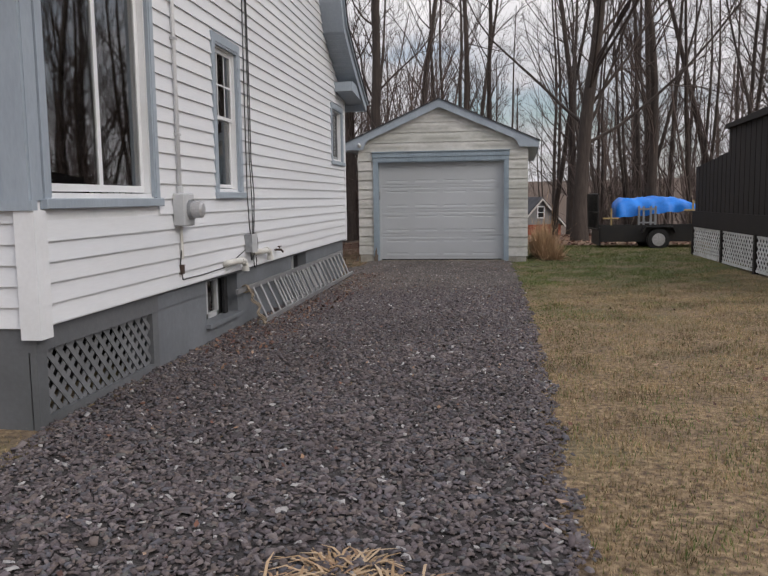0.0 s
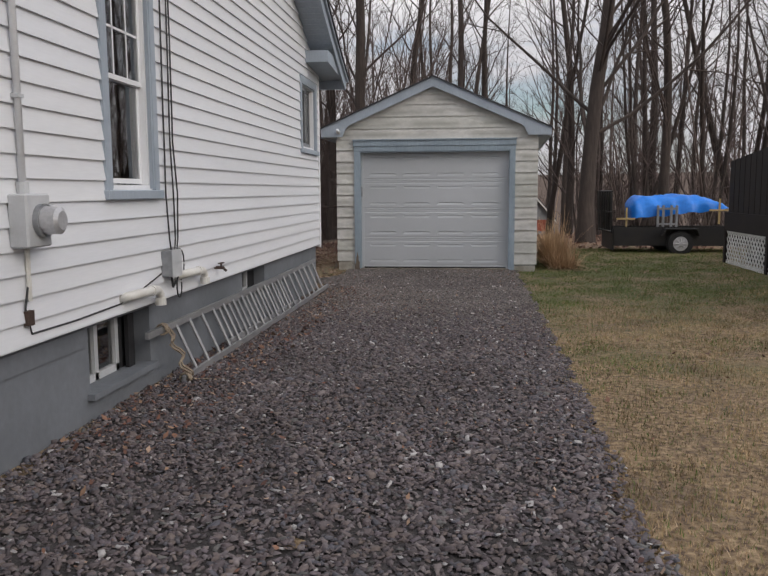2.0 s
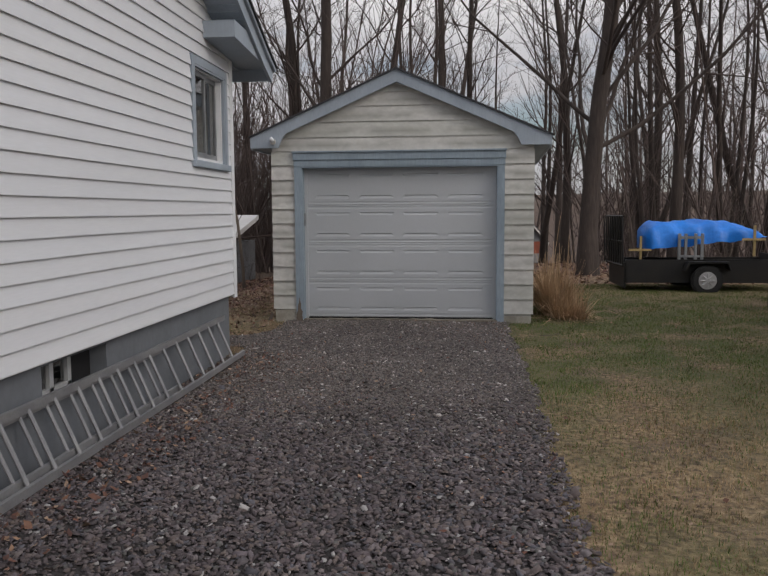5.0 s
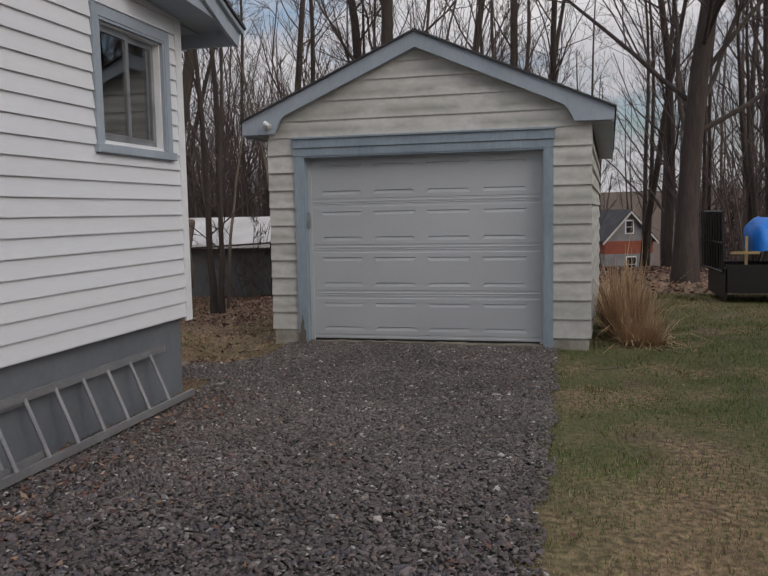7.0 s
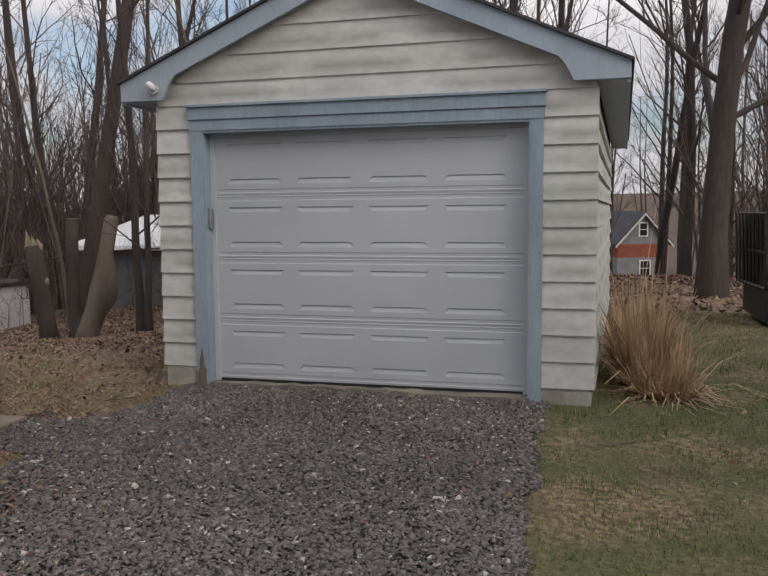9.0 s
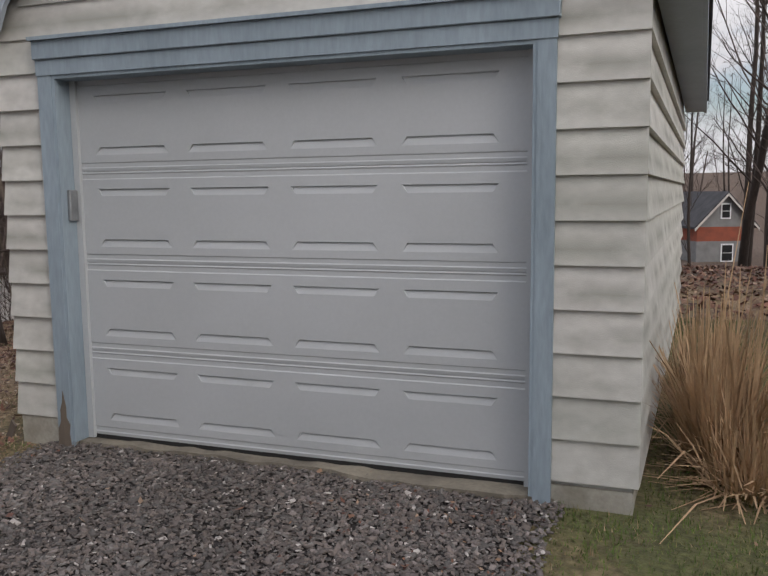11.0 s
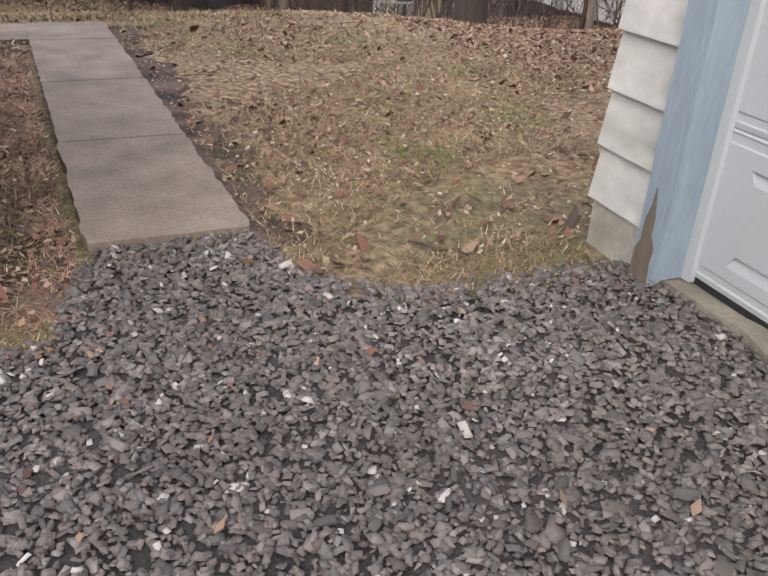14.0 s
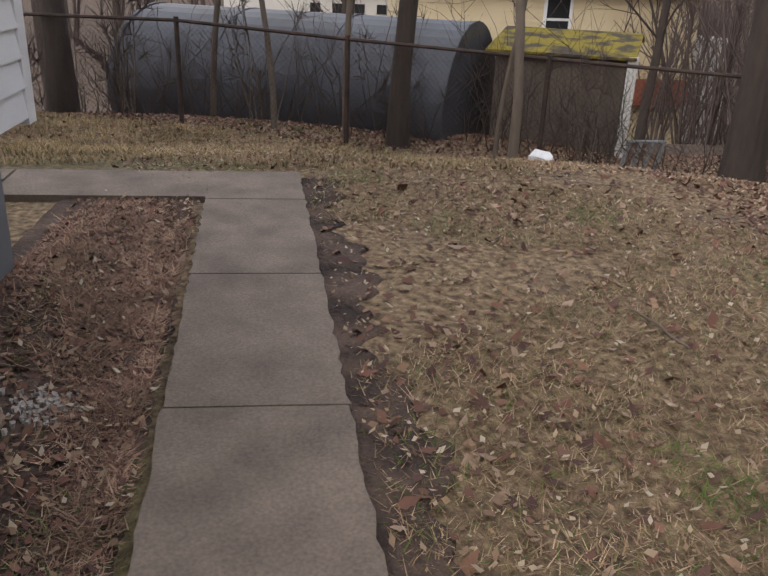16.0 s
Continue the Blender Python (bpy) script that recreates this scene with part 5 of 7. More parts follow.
# ---- walkway ----
def walkway():
    w = tagged(new("walkway"), "weathered concrete slab walkway crossing the yard from the gravel", "walkway", kind="structure")
    w.location = (-5, 16.2, -0.09)
    th = math.atan2(0.18, 3.6)
    def W(u, v):
        """u: metres from the gravel end; v: 0 at the house side to 1 at the far side."""
        return (-3.20 - u * 0.9988 - 0.0 * v, 16.09 + 0.60 * v - u * 0.05)
    rs = random.Random(2)
    joints = [0.0, 1.20, 2.38, 3.62, 4.30]
    for a, b in zip(joints, joints[1:]):
        bm = B()
        z = float(gz(-3.2 - (a + b) / 2, 16.4)) + 0.045
        pts = []
        n = 22
        for k in range(n + 1):
            pts.append(W(a + 0.005 + (b - a - 0.010) * k / n, rs.uniform(-0.014, 0.012)))
        for k in range(n + 1):
            pts.append(W(b - 0.005 - (b - a - 0.010) * k / n, 1 + rs.uniform(-0.022, 0.008)))
        prism(bm, pts, "z", z - 0.12, z)
        part("slab", bm, "concrete", w)
    for a, b in ((-0.02, 1.25), (1.27, 2.5), (2.52, 3.8)):
        bm = B()
        z = float(gz(-7.2, 15)) + 0.04
        x0 = -3.2 - 4.30
        pts = [(x0 + 0.0 , 15.87 - a), (x0 + 0.62, 15.90 - a), (x0 + 0.62, 15.90 - b), (x0 + 0.0, 15.87 - b)]
        prism(bm, pts, "z", z - 0.12, z)
        part("slab", bm, "concrete", w)


walkway()

# ---- trees ----
def skin(lines, sides):
    """Vertices and triangles of tapered bars along many short polylines (list of (points, radii))."""
    V, F, base = [], [], 0
    ang = 2 * math.pi * np.arange(sides) / sides
    for pts, rad in lines:
        pts = np.asarray(pts, float)
        rad = np.asarray(rad, float)
        d = np.gradient(pts, axis=0)
        d /= np.linalg.norm(d, axis=1)[:, None] + 1e-9
        ref = np.array([0.21, 0.13, 1.0]) if abs(d[0, 2]) < 0.9 else np.array([1.0, 0.2, 0.1])
        u = np.cross(d, ref)
        u /= np.linalg.norm(u, axis=1)[:, None] + 1e-9
        w = np.cross(d, u)
        ring = pts[:, None] + rad[:, None, None] * (np.cos(ang)[None, :, None] * u[:, None] + np.sin(ang)[None, :, None] * w[:, None])
        n = len(pts)
        V.append(ring.reshape(-1, 3))
        i = np.arange(n - 1)[:, None] * sides + np.arange(sides)[None]
        j = np.arange(n - 1)[:, None] * sides + (np.arange(sides) + 1)[None] % sides
        F.append(np.stack([i, j, j + sides, i + sides], -1).reshape(-1, 4) + base)
        base += n * sides
    return np.concatenate(V), np.concatenate(F)


def grow(rs, start, way, length, r0, steps, wander, up):
    """One limb: a wandering polyline."""
    pts, p, d = [np.array(start, float)], np.array(start, float), np.array(way, float)
    d /= np.linalg.norm(d)
    for k in range(steps):
        d = d + rs.normal(0, wander, 3) + np.array([0, 0, up])
        d /= np.linalg.norm(d)
        p = p + d * length / steps
        pts.append(p.copy())
    return np.array(pts), np.linspace(r0, r0 * 0.35, steps + 1)


def branch_off(rs, pts, rad, t, angle, up=0.2):
    k = t * (len(pts) - 1)
    i = min(int(k), len(pts) - 2)
    f = k - i
    p = pts[i] * (1 - f) + pts[i + 1] * f
    d = pts[i + 1] - pts[i]
    d /= np.linalg.norm(d)
    a = rs.uniform(0, 2 * math.pi)
    side = np.cross(d, [math.cos(a), math.sin(a), 0.3])
    side /= np.linalg.norm(side) + 1e-9
    way = d * math.cos(angle) + side * math.sin(angle) + np.array([0, 0, up])
    return p, way, rad[i] * (1 - f) + rad[i + 1] * f


def tree(name, seed, height, r, n_limbs, first, spread, label, lean=(0, 0), forks=1, density=1.0, bark="bark"):
    """A bare deciduous tree: trunk with main limbs, and a crown of fine branches and twigs."""
    rs = np.random.RandomState(seed)
    t = thing(name, (0, 0, 0), label, "tree")
    big, mid, fine = [], [], []
    for f in range(forks):
        w = np.array([lean[0] + (0 if forks == 1 else rs.normal(0, 0.16)), lean[1] + (0 if forks == 1 else rs.normal(0, 0.16)), 1.0])
        pts, rad = grow(rs, (rs.normal(0, 0.1) * (forks > 1), rs.normal(0, 0.1) * (forks > 1), -0.5), w, height * rs.uniform(0.85, 1.0), r, 12, 0.035, 0.02)
        rad = r * np.linspace(1.0, 0.18, len(pts)) * (1 if f == 0 else 0.75)
        rad[0] *= 1.45
        rad[1] *= 1.05
        big.append((pts, rad))
        for k in range(n_limbs):
            s = first + (0.97 - first) * (k + rs.rand()) / n_limbs
            p, way, rr = branch_off(rs, pts, rad, s, rs.uniform(0.7, 1.2), 0.25)
            L = spread * height * (1.15 - s) * rs.uniform(0.7, 1.2)
            lp, lr = grow(rs, p, way, L, rr * 0.29, 7, 0.11, 0.05)
            (big if lr[0] > 0.05 else mid).append((lp, lr))
            for q in range(int(7 * density)):
                p2, w2, r2 = branch_off(rs, lp, lr, rs.uniform(0.15, 0.98), rs.uniform(0.4, 0.95), 0.15)
                bp, br = grow(rs, p2, w2, L * rs.uniform(0.25, 0.5), max(r2 * 0.5, 0.008), 4, 0.14, 0.05)
                mid.append((bp, br))
                for z in range(int(7 * density)):
                    p3, w3, r3 = branch_off(rs, bp, br, rs.uniform(0.1, 1.0), rs.uniform(0.3, 0.8), 0.1)
                    fine.append(grow(rs, p3, w3, L * rs.uniform(0.10, 0.24) + 0.15, max(r3 * 0.5, 0.0045), 2, 0.16, 0.03))
    v, f = skin(big, 9)
    tk = mesh_np("trunk", v, f, bark, t)
    tk.data.shade_smooth()
    v, f = skin(mid, 4)
    mesh_np("branchwork", v, f, "twig", t)["kind"] = "stuff"
    v, f = skin(fine, 3)
    tagged(mesh_np("crown", v, f, "twig", t), "crown of fine leafless twigs", kind="stuff")
    return t


def put(t, x, y, turn=0, s=1.0, first=False):
    """A copy of a tree standing at x, y."""
    c = copy_thing(t, Matrix.Translation((x, y, float(gz(x, y)) - 0.0)) @ Matrix.Rotation(radians(turn), 4, "Z"))
    c.scale = (s, s, s)
    return c


KINDS = [
    tree("maple_tree", 21, 20, 0.235, 40, 0.15, 0.40, "tall bare gray-brown tree with a thick trunk and arching limbs", density=1.15),
    tree("tree", 22, 18, 0.16, 22, 0.20, 0.20, "tall slender leafless tree at the wood's edge", density=0.8),
    tree("tree", 23, 15, 0.105, 20, 0.15, 0.19, "slender leafless tree with upright branches", (0.05, 0.02), density=0.75),
    tree("tree", 24, 16, 0.13, 12, 0.18, 0.20, "leafless tree with several slender stems", forks=3, density=0.7),
    tree("leaning_tree", 27, 17, 0.15, 15, 0.30, 0.20, "leafless tree leaning over behind the cut trunks", (0.20, 0.02), density=0.8),
    tree("sapling", 25, 6.0, 0.035, 8, 0.25, 0.22, "thin bare pale-barked sapling", density=0.5, bark="barkpale"),
    tree("shrub", 26, 2.2, 0.018, 6, 0.1, 0.3, "tangled bare shrub of pale stems", forks=5, density=0.5, bark="barkpale"),
]
PLACED = [
    (0, 2.95, 26.6, 40, 1.0), (1, -3.75, 28.5, 10, 1.25), (2, -5.45, 21.9, 120, 0.62), (2, -5.2, 21.7, 300, 0.5), (2, -3.9, 29.5, 70, 1.0), (4, -7.4, 23.1, 0, 1.0), (2, -0.8, 27.5, 30, 1.15), (2, 0.3, 32.8, 200, 1.2), (1, -2.9, 38, 300, 1.2),
    (2, -9.6, 31, 80, 1.1), (3, -13.5, 34, 10, 1.0), (2, -7.6, 35, 200, 1.2), (3, -13, 30, 100, 1.15), (1, -5.2, 31, 140, 1.1),
    (1, 5.6, 29, 90, 1.05), (1, 7.2, 38, 33, 1.25), (3, 10.2, 35, 190, 1.2), (1, 3.9, 39, 133, 1.2), (3, 3.5, 43, 300, 1.2), (1, 5.0, 50, 10, 1.3), (2, 9.5, 28.5, 30, 1.0), (3, 7.6, 30.5, 250, 0.8), (3, 5.2, 31.0, 10, 0.75), (3, 11.0, 33.0, 130, 0.85), (2, 6.0, 33, 120, 1.1), (3, -1.6, 37, 60, 1.1), (1, 11.5, 31, 70, 1.1), (0, 13.5, 36, 150, 0.95),
    (2, 7.4, 35, 300, 1.1), (1, 8.4, 48, 10, 1.2), (3, 6, 44, 120, 1.1), (2, 10, 42, 220, 1.1), (1, -1.5, 48, 30, 1.2), (3, -6.5, 40, 80, 1.15), (1, -9.5, 38, 10, 1.2), (2, -13, 40, 0, 1.2),
    (1, 15, 28, 10, 1.1), (3, 17, 40, 80, 1.1), (1, 16, 22, 210, 1.0), (2, 13, 45, 30, 1.2), (1, 10, 52, 77, 1.2), (2, -4, 55, 12, 1.2), (3, 21, 33, 33, 1.1), (2, -17, 34, 140, 1.1),
    (2, -11.2, 17.6, 30, 1.1), (1, -9.7, 21.0, 99, 1.15), (1, -12.3, 13.6, 20, 1.0), (3, -14.5, 12.0, 60, 0.9), (2, -19, 24, 10, 1.0), (1, -24, 10, 70, 1.0), (3, -30, 18, 20, 1.1),
    (5, -10.0, 18.68, 10, 1.7), (5, -11.6, 16.2, 60, 1.2), (5, -11.4, 17.0, 160, 1.3), (5, -12.2, 15.4, 260, 1.3), (5, -10.6, 18.6, 200, 0.9), (5, -8.9, 22.2, 100, 1.2), (5, -7.0, 22.4, 20, 1.1), (5, -5.6, 22.8, 220, 1.1), (5, -4.9, 24.0, 20, 1.2),
    (6, -12.4, 16.0, 0, 1.0), (6, -10.7, 19.6, 40, 0.8), (6, -12.6, 14.2, 90, 1.2), (6, -11.9, 17.6, 200, 0.9), (6, -8.4, 23.6, 10, 1.1), (6, -6.2, 25.0, 100, 1.2), (6, -9.5, 22.9, 100, 1.0), (6, -13.4, 12.8, 40, 1.3), (6, -3.6, 25.4, 44, 1.3),
    (1, 3.0, 90, 10, 1.1), (3, 6.5, 92, 50, 1.2), (2, 9.5, 88, 100, 1.2), (1, 0.5, 70, 10, 1.1), (2, -0.6, 60, 60, 1.1), (3, 8.0, 66, 60, 1.1), (2, 1.2, 46, 260, 1.0), (2, 2.1, 55, 200, 0.9),
    (6, 4.2, 30.5, 60, 1.2), (6, 6.3, 27.5, 60, 1.3), (6, 8.5, 26.2, 160, 1.2), (6, 4.8, 30.0, 260, 1.3),
    (1, 9.5, -6.0, 30, 1.0), (3, 12.5, 3.0, 100, 1.0), (2, 11.5, 9.5, 200, 1.1), (0, 15.0, -2.0, 10, 1.0), (1, 14.0, 13.0, 10, 1.0), (3, 18, 6.0, 10, 1.0),
]
for k, x, y, turn, s in PLACED:
    put(KINDS[k], x, y, turn, s)
for t in KINDS:
    for o in (*t.children_recursive, t):
        bpy.data.objects.remove(o)


def far_woods():
    """The woods behind: hundreds of bare stems with a few forks, as one mass."""
    rs = np.random.RandomState(77)
    lines = []
    for _ in range(1150):
        a = rs.uniform(-2.6, 3.6)
        d = rs.uniform(44, 115) if rs.rand() < 0.6 else rs.uniform(44, 66)
        x, y = d * math.sin(a), 12 + d * math.cos(a)
        if (y < 40 and x > -40 and x < 20) or (abs(x - 0.06 * y) < 3.2 and 0 < y < 84):
            continue
        g = float(gz(x, y))
        h = rs.uniform(9, 17)
        pts, rad = grow(rs, (x, y, g), (rs.normal(0, 0.06), rs.normal(0, 0.06), 1), h, rs.uniform(0.06, 0.17), 4, 0.05, 0.02)
        lines.append((pts, rad))
        for _ in range(17):
            p, w, r = branch_off(rs, pts, rad, rs.uniform(0.05, 1.0), rs.uniform(0.4, 0.9), 0.3)
            lines.append(grow(rs, p, w, h * rs.uniform(0.12, 0.3), max(r * 0.35, 0.02), 2, 0.15, 0.05))
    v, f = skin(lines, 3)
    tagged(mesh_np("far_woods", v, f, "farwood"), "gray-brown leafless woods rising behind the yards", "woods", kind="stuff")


far_woods()


def undergrowth():
    """Bare brush standing between the trunks at the wood's edge."""
    rs = np.random.RandomState(78)
    lines = []
    for _ in range(1700):
        if rs.rand() < 0.80:
            x, y = rs.uniform(-22, -2.3), rs.uniform(25.5, 40)
            if x > -12.5 and x < -3.2 and y < 30.5:
                continue
        else:
            x, y = rs.uniform(4.0, 24), rs.uniform(27.5, 42)
        g = float(gz(x, y))
        h = rs.uniform(1.6, 5.5) + (rs.uniform(0, 4.5) if rs.rand() < 0.5 else 0)
        pts, rad = grow(rs, (x, y, g), (rs.normal(0, 0.22), rs.normal(0, 0.22), 1), h, rs.uniform(0.012, 0.022) + 0.0035 * h, 4, 0.10, 0.02)
        lines.append((pts, rad))
        for _ in range(11):
            p, w, r = branch_off(rs, pts, rad, rs.uniform(0.1, 1.0), rs.uniform(0.4, 0.9), 0.3)
            lines.append(grow(rs, p, w, h * rs.uniform(0.15, 0.4), max(r * 0.5, 0.006), 2, 0.2, 0.05))
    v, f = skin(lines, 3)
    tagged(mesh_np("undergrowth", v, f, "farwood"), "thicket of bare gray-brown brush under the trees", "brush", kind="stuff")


undergrowth()


def hillside_brush():
    """Tall brush on the slope beyond the shelter and the white box."""
    rs = np.random.RandomState(80)
    lines = []
    for _ in range(620):
        x, y = rs.uniform(-34, -6), rs.uniform(30, 44)
        if x < -20:
            y = rs.uniform(26, 40)
        h = rs.uniform(3.0, 8.0)
        pts, rad = grow(rs, (x, y, float(gz(x, y))), (rs.normal(0, 0.16), rs.normal(0, 0.16), 1), h, 0.035, 4, 0.10, 0.02)
        lines.append((pts, rad))
        for _ in range(13):
            p, w, r = branch_off(rs, pts, rad, rs.uniform(0.1, 1.0), rs.uniform(0.4, 1.0), 0.25)
            lines.append(grow(rs, p, w, h * rs.uniform(0.15, 0.38), 0.012, 2, 0.2, 0.05))
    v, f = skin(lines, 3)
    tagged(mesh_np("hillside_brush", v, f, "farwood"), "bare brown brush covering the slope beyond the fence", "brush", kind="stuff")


hillside_brush()


def fence_brush():
    """Thin bare stems and briars along both sides of the fence."""
    rs = np.random.RandomState(79)
    lines = []
    for _ in range(270):
        y = rs.uniform(12.5, 26.0)
        x = -12.9 + (min(y, 22.5) - 13) * 0.31 + abs(rs.normal(0, 0.7)) * (-1) if y < 23 else rs.uniform(-10.5, -3.6)
        y = y if y < 23 else 23.9 + (x + 7) * 0.2 + rs.uniform(-0.1, 1.2)
        h = rs.uniform(0.4, 1.5) + (rs.uniform(0, 1.5) if rs.rand() < 0.25 else 0)
        pts, rad = grow(rs, (x, y, float(gz(x, y))), (rs.normal(0, 0.3), rs.normal(0, 0.3), 1), h, 0.007, 4, 0.18, -0.02)
        lines.append((pts, rad))
        for _ in range(6):
            p, w, r = branch_off(rs, pts, rad, rs.uniform(0.1, 1.0), rs.uniform(0.4, 0.9), 0.2)
            lines.append(grow(rs, p, w, h * rs.uniform(0.2, 0.45), 0.004, 2, 0.25, 0.0))
    v, f = skin(lines, 3)
    tagged(mesh_np("fence_brush", v, f, "twig"), "tangle of thin bare briars along the fence", "brush", kind="stuff")


fence_brush()


# ---- back yard: fence, tank, shed ----
def tri_field(rs, n, x, y, z, length, width, lift, material, name, label, category, bend=0.3, flat=0.0):
    """Many single blades or straws, each a slim bent strip."""
    a = rs.uniform(0, 2 * math.pi, n)
    tilt = rs.uniform(0.15, 1.0, n) * (1 - flat) + flat * rs.uniform(1.1, 1.5, n)
    L = length * np.exp(rs.normal(0, 0.3, n)) * (0.85 + 0.3 * np.sin(x * 7.3 + 2 * np.sin(y * 5.1)) * np.sin(y * 8.7 + 2 * np.sin(x * 4.3)))
    dx, dy = np.cos(a), np.sin(a)
    px, py = -dy * width / 2, dx * width / 2
    base = np.stack([x, y, z], -1)
    out = np.stack([dx * np.sin(tilt) * L, dy * np.sin(tilt) * L, np.cos(tilt) * L], -1)
    side = np.stack([px, py, np.zeros(n)], -1)
    v = np.stack([base - side, base + side, base + out], 1).reshape(-1, 3)
    f = np.arange(3 * n).reshape(-1, 3)
    return tagged(mesh_np(name, v, f, material), label, category, kind="stuff")


FENCE = [(-12.3, 12.9), (-11.7, 15.1), (-11.1, 17.0), (-10.5, 19.08), (-9.75, 21.2), (-9.3, 22.4), (-7.4, 23.6), (-5.3, 24.3), (-3.3, 25.0)]


def chain_fence():
    fence = thing("chain_link_fence", (-10.5, 19, 0), "rusty chain-link fence with dark posts and a top rail", "fence")
    H = 1.15
    P = [Vector((x, y, float(gz(x, y)))) for x, y in FENCE]
    for p in P:
        bm = B()
        tube(bm, [p - Vector((0, 0, 0.1)), p + Vector((0, 0, H + 0.04))], 0.028, 8)
        part("post", bm, "rust", fence)
    for a, b in zip(P, P[1:]):
        bm = B()
        tube(bm, [a + Vector((0, 0, H)), b + Vector((0, 0, H))], 0.021, 6)
        part("top_rail", bm, "rust", fence)
    step = 0.065
    for a, b in zip(P, P[1:]):
        d = (b - a)
        L = math.hypot(d.x, d.y)
        lines = []
        for sgn in (0, 1):
            s = -H
            while s < L:
                q = []
                for u, z in ((s, 0.0), (s + H, H)):
                    q.append((u, z))
                lo, hi = max(0, s), min(L, s + H)
                if hi > lo:
                    u0, z0, u1, z1 = lo, lo - s, hi, hi - s
                    if sgn:
                        u0, u1 = L - u0, L - u1
                    p0 = a + d * (u0 / L) + Vector((0, 0, z0))
                    p1 = a + d * (u1 / L) + Vector((0, 0, z1))
                    lines.append((np.array([p0, p1]), np.array([0.0016, 0.0016])))
                s += step
        v, f = skin(lines, 3)
        v = v - np.array(where(fence))
        mesh_np("chain_mesh", v, f, "rust", fence)
        tagged(fence.children[-1], "thin woven wire mesh", kind="stuff")


chain_fence()


def storage_tank():
    t = thing("fuel_tank", (-15, 17, -1.7), "large dark gray horizontal steel tank lying beyond the fence", "tank")
    a, b = Vector((-15.1, 14.3, -0.52)), Vector((-12.6, 18.75, -0.50))
    R = 1.16
    bm = B()
    d = (b - a).normalized()
    tube(bm, [a - d * 0.32, a - d * 0.22, a - d * 0.02, a + d * 0.2, b], [R * 0.55, R * 0.8, R * 0.97, R, R], 40)
    part("shell", bm, "tank", t, smooth=False)
    bm = B()
    for k in (0.02, 0.34, 0.67, 0.995):
        c = a.lerp(b, k)
        tube(bm, [c - d * 0.02, c + d * 0.02], R + 0.012, 40)
    part("seam_ring", bm, "tank", t)
    for k in (0.15, 0.85):
        c = a.lerp(b, k)
        bm = B()
        box(bm, c.x - 0.6, c.x + 0.6, c.y - 0.2, c.y + 0.2, -2.4, -1.2)
        part("cradle", bm, "concrete", t, "low concrete cradle")
    bm = B()
    c = a.lerp(b, 0.80) + Vector((0.93, -0.35, 0.0))
    tube(bm, [c, c + Vector((0.03, -0.01, 0))], 0.10, 12)
    part("hatch_mark", bm, "rim", t, "small pale mark")


storage_tank()


